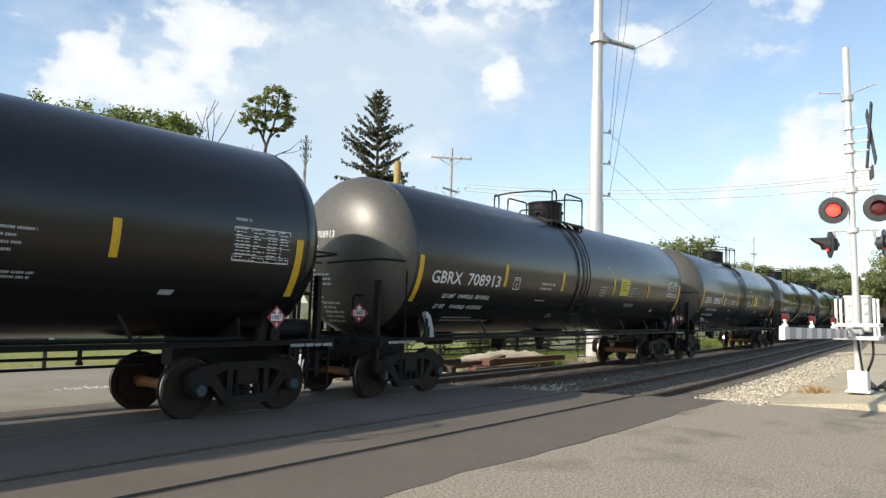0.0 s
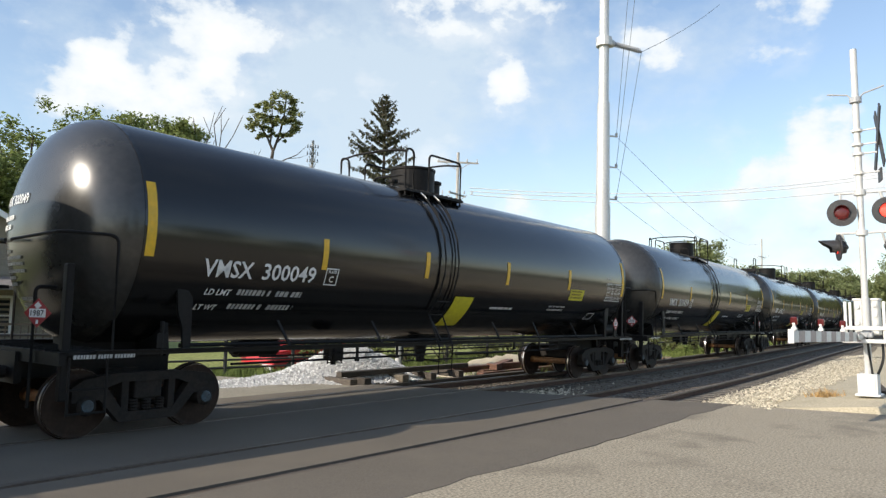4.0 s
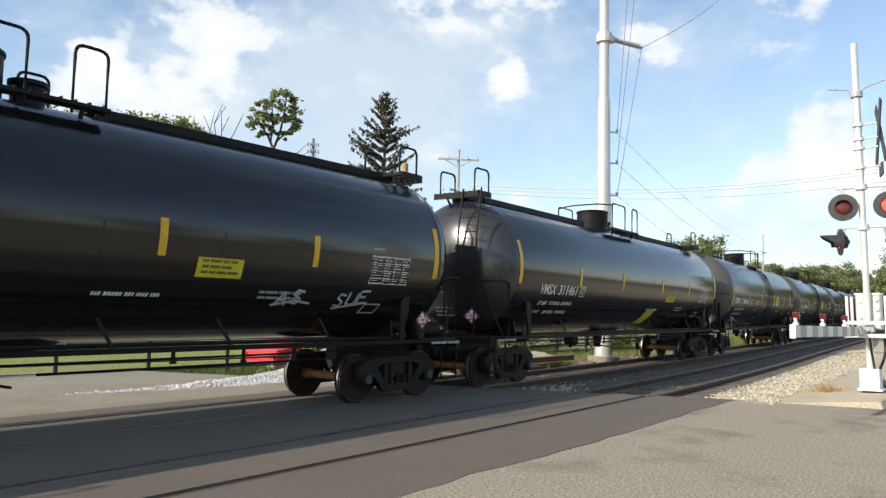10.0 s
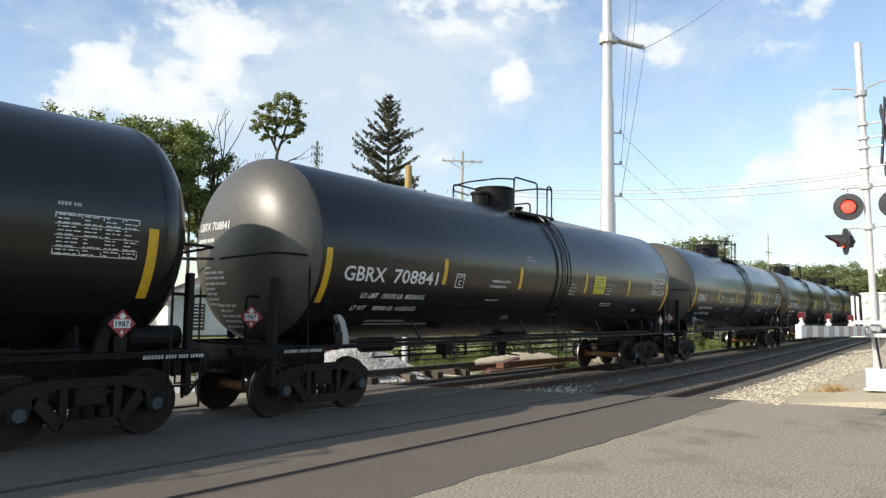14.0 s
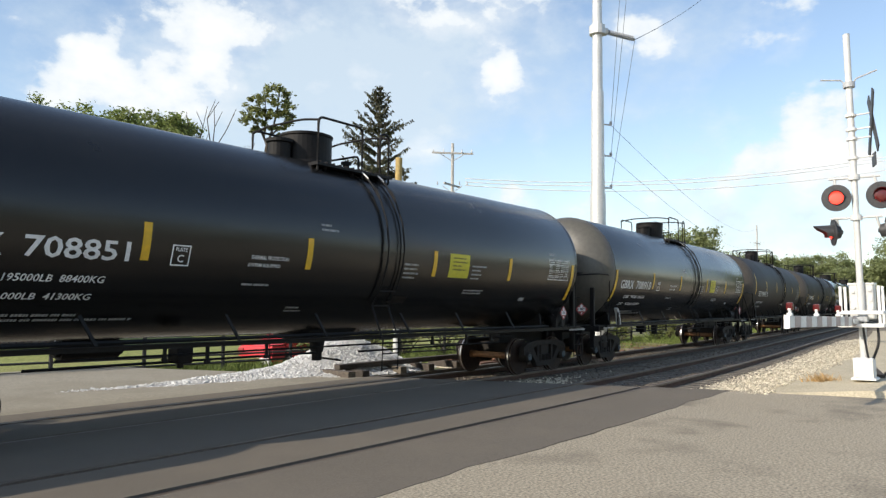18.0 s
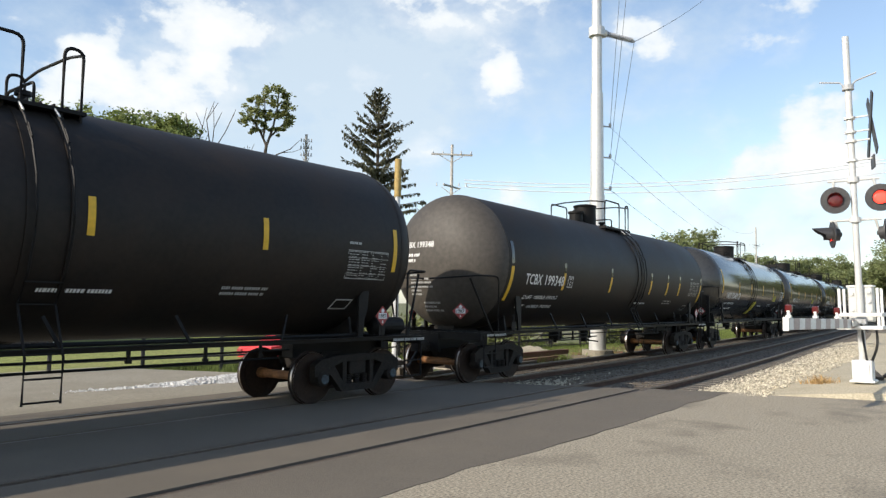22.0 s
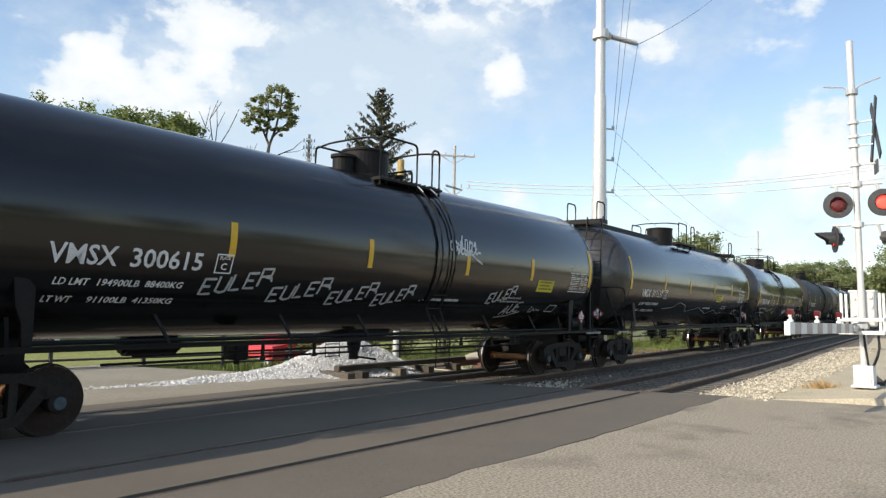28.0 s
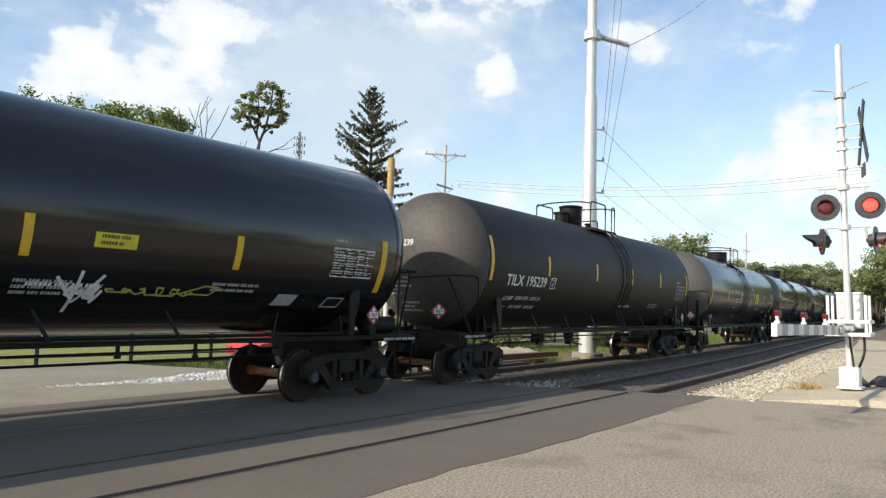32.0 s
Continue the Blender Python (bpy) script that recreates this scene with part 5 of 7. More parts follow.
def spray(car, strokes, width, x, z, mat="spray", lift=0.010, label="silver sprayed scrawl"):
    bm = join(*[stroke(fine(s, 3), width) for s in strokes])
    part("scrawl", wrap(bm, x, z, lift), mat, car, label)


by_number = {c[5]: c[0] for c in cars if c[5]}
c = by_number["300615"]
for x, z, w in ((-4.52, 1.90, 1.22), (-3.24, 1.82, 1.25), (-1.95, 1.79, 1.15), (-0.78, 1.78, 1.05), (2.94, 1.88, 1.05)):
    spray(c, sprayed_word("EULER", w, 0.27), 0.042, x, z, label="silver sprayed word")
spray(c, [[(0.1 * i, 0.02 * (i % 2)), (0.1 * i + 0.035, 0.02 * (i % 2))] for i in range(3)], 0.03, 0.55, 1.90)
spray(c, sprayed_word("AUE", 0.72, 0.30, 0.2) + [[(-0.1, -0.1), (0.35, -0.04), (0.8, 0.12)]], 0.042, 3.85, 1.62, label="silver sprayed word")
spray(c, [scrawl(1.0, 0.34, 6, 6), [(0.1, 0.3), (0.6, 0.1), (1.2, -0.15)], [(0.3, 0.0), (0.5, 0.42)]], 0.04, 1.15, 2.88)
spray(c, [scrawl(0.5, 0.2, 8, 3)], 0.03, 5.0, 1.68)
c = by_number["311186"]
W = "white sprayed scrawl"
spray(c, sprayed_word("A", 0.34, 0.42) + [[(0.42, 0.62), (0.46, 0.05), (0.56, 0.0)], [(0.80, 0.55), (0.70, 0.62), (0.66, -0.1)], [(0.5, 0.28), (0.95, 0.32)],
                                         [(0.86, 0.2), (1.06, 0.24), (1.0, 0.34), (0.86, 0.28), (0.9, 0.08), (1.2, 0.10)], [(-0.15, 0.05), (0.2, 0.12), (0.9, -0.05), (1.28, 0.16)]], 0.038, -4.10, 1.74, "white_mark", label=W)
spray(c, sprayed_word("MS", 0.72, 0.36) + [[(-0.1, 0.1), (0.0, -0.12), (0.4, -0.16), (0.8, 0.1), (0.85, 0.4)]], 0.038, -1.45, 1.78, "white_mark", label=W)
spray(c, sprayed_word("AS", 0.60, 0.26) + [[(-0.05, 0.0), (0.4, 0.1), (0.75, 0.05)]], 0.045, 3.86, 1.82, "spray", label=W)
spray(c, sprayed_word("SUE", 0.8, 0.26) + [[(0.0, -0.05), (0.8, 0.1)]], 0.045, 5.15, 1.82, "spray", label=W)
c = by_number["311003"]
for i, x in enumerate((-4.4, -3.2, -2.1, -0.7, 0.6)):
    spray(c, sprayed_word(("MSA", "USE", "LSE", "MUS", "ALE")[i], 0.85, 0.26), 0.03, x, 1.82, "grey_mark")
spray(c, [scrawl(1.0, 0.5, 21, 5)], 0.04, 2.2, 1.75, "spray")
c = by_number["311137"]
wave = [(-4.2, 0.0), (-3.3, 0.05), (-2.5, 0.28), (-1.9, 0.20), (-1.3, -0.10), (-0.6, 0.0), (0.1, 0.09), (0.8, -0.05), (1.5, -0.20), (2.5, 0.0), (3.3, -0.18), (4.0, -0.10)]
line = []
for (a0, b0), (a1, b1) in zip(wave, wave[1:]):
    line += [(a0 + (a1 - a0) * i / 8, b0 + (b1 - b0) * (0.5 - 0.5 * math.cos(math.pi * i / 8))) for i in range(8)]
spray(c, [line], 0.022, 0.2, 1.86, "grey_mark", label="wavy sprayed line")
c = by_number["191607"]
G2 = "yellowish sprayed scrawl"
spray(c, [scrawl(1.0, 0.16, 31, 5), [(0.95, 0.04), (1.2, 0.16), (1.6, 0.20), (1.75, 0.12), (1.4, 0.04), (1.0, 0.06)]], 0.028, -4.50, 1.86, "spray_green", label=G2)
spray(c, sprayed_word("SMALE", 1.1, 0.18, 0.02), 0.025, -2.75, 1.74, "spray_green", label=G2)
spray(c, [scrawl(0.4, 0.55, 35, 5), [(-0.1, 0.5), (0.2, 0.1), (0.5, 0.55)], [(0.2, 0.6), (0.15, -0.1)]], 0.045, 1.35, 1.64, "white_mark", label=W)
spray(c, [scrawl(1.2, 0.14, 37, 5), [(1.1, 0.04), (1.5, 0.20), (1.75, 0.18), (1.6, 0.04), (1.2, 0.05)]], 0.028, 1.9, 1.82, "spray_green", label=G2)
part("notice", wrap(bars([0.7, 0.9, 0.8], 0.05, 0.04, seed=4), 0.75, 1.98), "grey_mark", c)["kind"] = "stuff"
part("stencil_square", wrap(patch(0.42, 0.24), 4.75, 1.72, tilt=0.3), "grey_mark", c)


# ---------------------------------------------------------------- crossing signal
MAST = (18.78, 2.91)
MAST_Z = 0.20
signal = thing("crossing_signal", "silver railway crossing mast with red flashing lamps and a crossbuck", "crossing signal", m=pose(*MAST, MAST_Z) @ Matrix.Rotation(radians(-1.3), 4, Vector((0.985, 0.17, 0))))


def signal_parts():
    for z0, z1, r in ((0.45, 2.2, 0.078), (2.2, 4.9, 0.070), (4.9, 8.0, 0.074)):
        bm = bmesh.new()
        rod(bm, (0, 0, z0), (0, 0, z1), r, 20)
        part("mast_section", bm, "silver_paint", signal)
    bm = bmesh.new()
    box(bm, (0.40, 0.40, 0.46), (0, 0, 0.25), bevel=0.02)
    box(bm, (0.5, 0.5, 0.05), (0, 0, 0.02), bevel=0.01)
    for u in (-0.21, 0.21):
        box(bm, (0.03, 0.3, 0.4), (u, 0, 0.26))
    part("base", bm, "white_paint", signal)
    # lamp pairs: two face the road this side, two face away
    global LAMPS
    LAMPS = []
    face = Vector((-0.985, -0.17, 0)).normalized()
    right = Vector((-face.y, face.x, 0))
    for z in (3.67, 4.60):
        bm = bmesh.new()
        rod(bm, -right * 0.52 + Vector((0, 0, z)), right * 0.52 + Vector((0, 0, z)), 0.028, 10)
        rod(bm, (0, 0, z - 0.06), (0, 0, z + 0.06), 0.125, 16)
        part("cross_arm", bm, "silver_paint", signal)
    for sgn in (-1, 1):
        for back in (0, 1):
            d = face if not back else (right * sgn * 0.95 + face * 0.22).normalized()
            c = right * (sgn * (0.45 if not back else 0.55) + 0.07) + Vector((0, 0, 4.14 if not back else 3.36)) + face * (0.12 if not back else -0.05)
            turn = d.to_track_quat("Z", "Y").to_matrix().to_4x4()
            tilt = Matrix.Rotation(radians(0), 4, "X")
            m = Matrix.Translation(c) @ turn @ tilt
            unit = new("lamp_unit")
            unit.parent = signal
            unit.matrix_basis = m
            bm = bmesh.new()
            lathe(bm, [(-0.02, 0.31), (0.01, 0.31), (0.012, 0.155), (-0.02, 0.155)], 32, "Z")
            part("background", bm, "lamp_black", unit)
            bm = bmesh.new()
            lathe(bm, [(-0.17, 0.08), (-0.15, 0.14), (-0.02, 0.165), (-0.02, 0.05)], 24, "Z")
            rod(bm, (0, 0, -0.1), Vector((0, 0, -0.1)) + Vector((0, 0.0, -0.1)), 0.05, 10)
            part("housing", bm, "lamp_black", unit)
            # hood over the upper half of the lens
            bm = bmesh.new()
            rows = []
            up = (turn.to_3x3().inverted() @ Vector((0, 0, 1)))
            a0 = math.atan2(up.y, up.x)
            for i in range(19):
                a = a0 + radians(-130 + 260 * i / 18)
                deep = (0.05 if not back else 0.16) + (0.12 if not back else 0.26) * max(0.0, math.cos(a - a0)) ** 0.7
                rows.append([bm.verts.new((r * math.cos(a), r * math.sin(a), zz)) for r, zz in ((0.175, 0.0), (0.168, deep), (0.163, deep), (0.170, 0.0))])
            for p, q in zip(rows, rows[1:]):
                for j in range(4):
                    k = (j + 1) % 4
                    bm.faces.new((p[j], q[j], q[k], p[k]))
            bmesh.ops.recalc_face_normals(bm, faces=bm.faces)
            part("hood", bm, "lamp_black", unit)
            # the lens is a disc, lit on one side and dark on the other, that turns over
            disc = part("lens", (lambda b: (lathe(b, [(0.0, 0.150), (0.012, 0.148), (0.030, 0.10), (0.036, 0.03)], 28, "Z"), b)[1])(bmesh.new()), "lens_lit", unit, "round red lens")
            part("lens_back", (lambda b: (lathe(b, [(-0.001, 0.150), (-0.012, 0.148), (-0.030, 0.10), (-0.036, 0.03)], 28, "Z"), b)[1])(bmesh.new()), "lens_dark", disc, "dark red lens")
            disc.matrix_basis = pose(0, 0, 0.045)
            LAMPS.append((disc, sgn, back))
            bm = bmesh.new()
            rod(bm, (0, 0, -0.15), Vector(m.inverted() @ (right * sgn * 0.40 + Vector((0, 0, 4.60 if not back else 3.67)))), 0.03, 8)
            part("bracket", bm, "silver_paint", unit)
    # gate machine behind the mast and the guard frame round it
    bm = bmesh.new()
    box(bm, (0.34, 0.50, 0.80), (0.24, 0.0, 1.74), bevel=0.03)
    box(bm, (0.38, 0.54, 0.05), (0.24, 0.0, 2.15), bevel=0.01)
    part("gate_machine", bm, "galvanised", signal)
    for y, z in ((-0.17, 1.58), (-0.17, 1.80), (-0.17, 2.02), (0.17, 1.62), (0.17, 1.98)):
        bm = bmesh.new()
        rod(bm, (0.08, y, z), (0.03, y, z), 0.045, 10)
        part("hatch_knob", bm, "galvanised", signal)
    bm = bmesh.new()
    box(bm, (0.20, 0.30, 0.14), (-0.04, 0.02, 1.36), bevel=0.02)
    rod(bm, (-0.10, 0.0, 1.36), (-0.17, 0.0, 1.36), 0.05, 12)
    part("arm_pivot", bm, "insulator", signal, "dark steel pivot block")
    for z, w in ((1.21, 0.92), (1.50, 0.92)):
        bm = bmesh.new()
        for x in (-0.20, 0.44):
            box(bm, (0.06, w, 0.085), (x, 0, z), bevel=0.015)
        for y in (-w / 2 + 0.03, w / 2 - 0.03):
            box(bm, (0.58, 0.06, 0.075), (0.12, y, z), bevel=0.012)
        part("guard_bar", bm, "white_paint", signal)
    for y in (-0.38, 0.38):
        for x in (-0.17, 0.40):
            bm = bmesh.new()
            box(bm, (0.05, 0.06, 0.92), (x, y, 1.64), bevel=0.01)
            part("guard_post", bm, "white_paint", signal)
    bm = bmesh.new()
    pipe(bm, rounded([(-0.09, -0.02, 1.3), (-0.12, -0.05, 0.9), (-0.1, -0.1, 0.45)], 0.2), 0.025)
    pipe(bm, rounded([(0.0, -0.3, 1.2), (-0.02, -0.32, 0.8), (0.0, -0.16, 0.42)], 0.2), 0.03)
    part("conduit", bm, "cable_black", signal)
    # antenna-like wire arms near the top
    bm = bmesh.new()
    for sgn in (-1, 1):
        pipe(bm, [right * sgn * 0.05 + Vector((0, 0, 6.78)), right * sgn * 0.16 + Vector((0, 0, 6.92)), right * sgn * 0.58 + Vector((0, 0, 7.02 + 0.03 * sgn))], 0.02)
    rod(bm, (0, 0, 6.72), (0, 0, 6.84), 0.13, 14)
    part("bird_wire", bm, "insulator", signal)
    # crossbuck seen almost edge on, on stand-off arms
    off = right * 0.42
    for z in (5.05, 5.50, 5.72, 6.05):
        bm = bmesh.new()
        rod(bm, (0, 0, z), off * (0.9 if z > 5.2 else 1.0) + Vector((0, 0, z + 0.02)), 0.02, 8)
        rod(bm, (0, 0, z - 0.03), (0, 0, z + 0.03), 0.115, 14)
        part("stand_off", bm, "white_paint", signal)
    face2 = Vector((0.30, -0.954, 0)).normalized()
    t2 = Matrix.Translation(off + Vector((0, 0, 5.83))) @ face2.to_track_quat("-Y", "Z").to_matrix().to_4x4()
    for ang in (58, -58):
        bm = bmesh.new()
        box(bm, (1.6, 0.03, 0.22), (0, 0.02 if ang > 0 else -0.02, 0), Matrix.Rotation(radians(ang + 0), 4, "Y"), bevel=0.006)
        part("crossbuck_blade", bm, "lamp_black", signal, "dark back of a white crossbuck blade", m=t2)
    bm = bmesh.new()
    box(bm, (0.4, 0.03, 0.3), (0, 0, -0.85), bevel=0.01)
    part("track_count_plate", bm, "lamp_black", signal, m=t2)


signal_parts()

# gate arm, lowered across the road
gate = thing("gate_arm", "lowered crossing gate arm, white and faded red bands", "gate arm")


def gate_parts():
    root, tip = Vector((18.6, 3.05, 1.50)), Vector((13.45, 3.235, 1.555))
    axis = (tip - root)
    turn = Matrix.Translation(root) @ axis.to_track_quat("X", "Z").to_matrix().to_4x4()
    n = axis.length
    first = None
    steps = 14
    w = n / steps
    for i in range(steps):
        bm = bmesh.new()
        box(bm, (w - 0.006, 0.05, 0.205), (w / 2, 0, 0), bevel=0.006)
        part("band", bm, "white_paint" if i % 2 else "arm_red", gate, m=turn @ pose(i * w, 0, 0))
    bm = bmesh.new()
    box(bm, (0.03, 0.10, 0.24), (n + 0.018, 0, 0), bevel=0.006)
    part("end_cap", bm, "white_paint", gate, m=turn)
    for u in (n - 0.16, n * 0.63, n * 0.30):
        lamp = new("arm_lamp")
        lamp.parent = gate
        lamp.matrix_basis = turn @ pose(u, 0, 0.11)
        bm = bmesh.new()
        box(bm, (0.09, 0.09, 0.05), (0, 0, 0.02), bevel=0.01)
        rod(bm, (0, 0, 0.03), (0, 0, 0.10), 0.03, 10)
        part("holder", bm, "white_paint", lamp)
        bm = bmesh.new()
        box(bm, (0.08, 0.12, 0.14), (0, 0, 0.16), bevel=0.025)
        part("lens", bm, "lens_dark", lamp, "red plastic lens")
        bm = bmesh.new()
        box(bm, (0.088, 0.05, 0.03), (0, 0, 0.11))
        part("lens_rib", bm, "white_mark", lamp)
    bm = bmesh.new()
    for y in (-0.06, 0.06):
        box(bm, (0.7, 0.03, 0.12), (0.1, y, 0), bevel=0.01)
    part("arm_clamp", bm, "galvanised", gate, m=turn)


gate_parts()


# ---------------------------------------------------------------- poles and wires
def steel_pole():
    x, y = 26.66, 13.48
    ob = thing("transmission_pole", "tall pale grey tapered steel transmission pole on a concrete base", "utility pole", m=pose(x, y, -0.3))
    z = 0.0
    r = 0.36
    for h, r0, r1 in ((6.6, 0.34, 0.31), (4.5, 0.28, 0.25), (7.6, 0.215, 0.18), (9.0, 0.165, 0.12)):
        bm = bmesh.new()
        lathe(bm, [(z, r0), (z + h * 0.5, (r0 + r1) / 2), (z + h, r1)], 40, "Z")
        part("shaft_section", bm, "galvanised", ob)
        z += h - 0.25
    bm = bmesh.new()
    rod(bm, (0, 0, -0.1), (0, 0, 0.35), 0.62, 20)
    part("footing", bm, "pavement_far", ob)
    side = Vector((0.82, -0.57, 0)).normalized()
    # long insulator arm near the top
    arm = new("post_insulator")
    arm.parent = ob
    bm = bmesh.new()
    rod(bm, side * 0.22 + Vector((0, 0, 13.42)), side * 0.42 + Vector((0, 0, 13.42)), 0.16, 12)
    rod(bm, (0, 0, 13.25), (0, 0, 13.62), 0.33, 12)
    part("clamp", bm, "galvanised", arm)
    bm = bmesh.new()
    for i in range(13):
        a = side * (0.42 + 0.1 * i) + Vector((0, 0, 13.42 - 0.011 * i))
        rod(bm, a, a + side * 0.05, 0.12, 10, 0.09)
    rod(bm, side * 0.4 + Vector((0, 0, 13.42)), side * 1.75 + Vector((0, 0, 13.24)), 0.06, 8)
    part("sheds", bm, "insulator", arm)
    for zz in (6.87, 8.2, 9.5):
        bm = bmesh.new()
        rod(bm, side * 0.25 + Vector((0, 0, zz)), side * 0.62 + Vector((0, 0, zz)), 0.035, 8)
        part("side_arm", bm, "galvanised", ob)
        bm = bmesh.new()
        rod(bm, side * 0.6 + Vector((0, 0, zz)), side * 0.6 + Vector((0, 0, zz + 0.14)), 0.06, 8)
        part("pin_insulator", bm, "insulator", ob)
    return Vector((x, y, -0.3)), side


def wire(name, a, b, sag, r=0.02, label="thin dark overhead wire", mat="cable"):
    bm = bmesh.new()
    a, b = Vector(a), Vector(b)
    pipe(bm, [a.lerp(b, i / 24) - Vector((0, 0, sag * 4 * (i / 24) * (1 - i / 24))) for i in range(25)], r, 5)
    ob = part(name, bm, mat)
    return tagged(ob, label, "wire", "overhead wires")


POLE, SIDE = steel_pole()
tip = POLE + SIDE * 1.75 + Vector((0, 0, 13.24))
wire("overhead_wire", tip, (52.0, 17.1, 24.7), 0.2, 0.014)
FAR_POLE = Vector((*bearing(74.6, 150), -0.3))
for zz, top in ((6.87, 10.8), (8.2, 13.8), (9.5, 16.8)):
    wire("overhead_wire", POLE + SIDE * 0.6 + Vector((0, 0, zz)), FAR_POLE + Vector((0, 0, top)), 2.0, 0.008)
wire("overhead_wire", POLE + SIDE * 0.6 + Vector((0, 0, 6.87)), tip, 0.05, 0.010)
for zz, u in ((9.5, 1.3), (8.2, 1.7)):
    wire("overhead_wire", POLE + SIDE * 0.6 + Vector((0, 0, zz)), POLE + SIDE * u + Vector((0, 0, 18.0)), 0.05, 0.010)


def wooden_pole(az, d, top, r=0.15, arms=(), group="utility poles", label="weathered wooden utility pole with cross arms"):
    x, y = bearing(az, d)
    ob = thing("utility_pole", label, "utility pole", group, m=pose(x, y, -0.3, 0, 0, -az))
    bm = bmesh.new()
    rod(bm, (0, 0, 0), (0, 0, top), r, 12, r * 0.7)
    part("post", bm, "wood_pole", ob)
    for z, w, turn in arms:
        bm = bmesh.new()
        box(bm, (w, 0.12, 0.14), (0, -0.16, z), Matrix.Rotation(radians(turn), 4, "Z"))
        rod(bm, (-w * 0.3, -0.16, z - 0.05), (0, -0.1, z - 0.7), 0.03, 6)
        rod(bm, (w * 0.3, -0.16, z - 0.05), (0, -0.1, z - 0.7), 0.03, 6)
        part("cross_arm", bm, "wood_pole", ob)
        for u in (-0.46, -0.22, 0.22, 0.46):
            bm = bmesh.new()
            rod(bm, (u * w, -0.16, z + 0.05), (u * w, -0.16, z + 0.32), 0.07, 8, 0.04)
            part("insulator", bm, "insulator", ob)
    return Vector((x, y, -0.3))


p_mid = wooden_pole(51.7, 62, 15.9, 0.17, ((15.0, 3.6, 8), (12.2, 2.8, 60)))
wooden_pole(40.1, 60, 15.9, 0.15, ((15.2, 0.9, 80), (14.6, 0.9, 80), (14.0, 0.9, 80)), label="slim wooden utility pole")
wooden_pole(74.6, 150, 17.5, 0.16, ((14.0, 2.6, 70), (10.5, 2.6, 70)), label="distant slim utility pole")
for dz, lift in ((12.3, 0.0), (12.6, 0.9), (12.9, 1.2)):
    wire("overhead_wire", p_mid + Vector((1.0, -0.6, dz)), (*bearing(84, 75), 14.2 + lift), 1.2, 0.042, "pale thin overhead cable", "cable_pale")
x, y = bearing(47.4, 23.6)
post = thing("guard_post", "slim pale pole with a yellow guard at its top", "post", m=pose(x, y, -0.3))
bm = bmesh.new()
rod(bm, (0, 0, 0), (0, 0, 5.6), 0.10, 14, 0.085)
part("shaft", bm, "silver_paint", post)
bm = bmesh.new()
rod(bm, (0, 0, 5.6), (0, 0, 6.85), 0.115, 14)
part("guard", bm, "pole_yellow", post, "yellow plastic guard")


# ---------------------------------------------------------------- trees and plants
def leaves(bm, centres, n, spread, size, rng, flat=0.5):
    """Scatters folded leaf tufts round the given points."""
    verts, faces = [], []
    for c in centres:
        for _ in range(n):
            p = Vector((rng.gauss(0, spread), rng.gauss(0, spread), rng.gauss(0, spread * 0.75))) + c
            s = size * rng.uniform(0.6, 1.4)
            u = Vector((rng.uniform(-1, 1), rng.uniform(-1, 1), rng.uniform(-flat, flat))).normalized()
            w = u.cross(Vector((rng.uniform(-1, 1), rng.uniform(-1, 1), rng.uniform(-1, 1)))).normalized()
            i = len(verts)
            verts += [p - u * s, p - w * s * 0.5, p + u * s, p + w * s * 0.5]
            faces.append((i, i + 1, i + 2, i + 3))
    me = bpy.data.meshes.new("tmp")
    me.from_pydata(verts, [], faces)
    bm.from_mesh(me)
    bpy.data.meshes.remove(me)


def broadleaf(name, x, y, z, height, spread, seed, label, mat="leaf", bare=0.3, clumps=70, tuft=40, leaf=0.22, group="trees", flatness=0.7, girth=0.02, puff_size=0.13, reach=0.42, limbs=9):
    """Tapered trunk with limbs and a crown of leaf tufts with gaps."""
    rng = random.Random(seed)
    ob = thing(name, label, "tree", group, m=pose(x, y, z))
    bm = bmesh.new()
    fork = height * bare
    rod(bm, (0, 0, 0), (0, 0, fork), height * girth, 10, height * girth * 0.65)
    ends = []
    for i in range(limbs):
        a = 2 * math.pi * i / limbs + rng.uniform(-0.3, 0.3)
        b = Vector((math.cos(a) * spread * rng.uniform(0.4, 0.9), math.sin(a) * spread * rng.uniform(0.4, 0.9), fork + (height - fork) * rng.uniform(0.35, 0.9)))
        mid = Vector((b.x * 0.35, b.y * 0.35, fork + (b.z - fork) * 0.5))
        rod(bm, (0, 0, fork * rng.uniform(0.75, 1.0)), mid, height * girth * 0.6, 7, height * girth * 0.4)
        rod(bm, mid, b, height * girth * 0.4, 6, height * girth * 0.15)
        ends += [mid.lerp(b, 0.5), b]
    rod(bm, (0, 0, fork), (0, 0, height * 0.9), height * girth * 0.7, 8, height * girth * 0.2)
    part("trunk", bm, "bark", ob)
    centres = []
    for i in range(clumps):
        e = rng.choice(ends)
        a, r = rng.uniform(0, 2 * math.pi), spread * rng.uniform(0.1, reach)
        c = e + Vector((math.cos(a) * r, math.sin(a) * r, rng.uniform(-0.3, 0.42) * spread * flatness))
        centres.append(c)
    bm = bmesh.new()
    leaves(bm, centres, tuft, spread * puff_size, leaf, rng)
    part("crown", bm, mat, ob)
    return ob


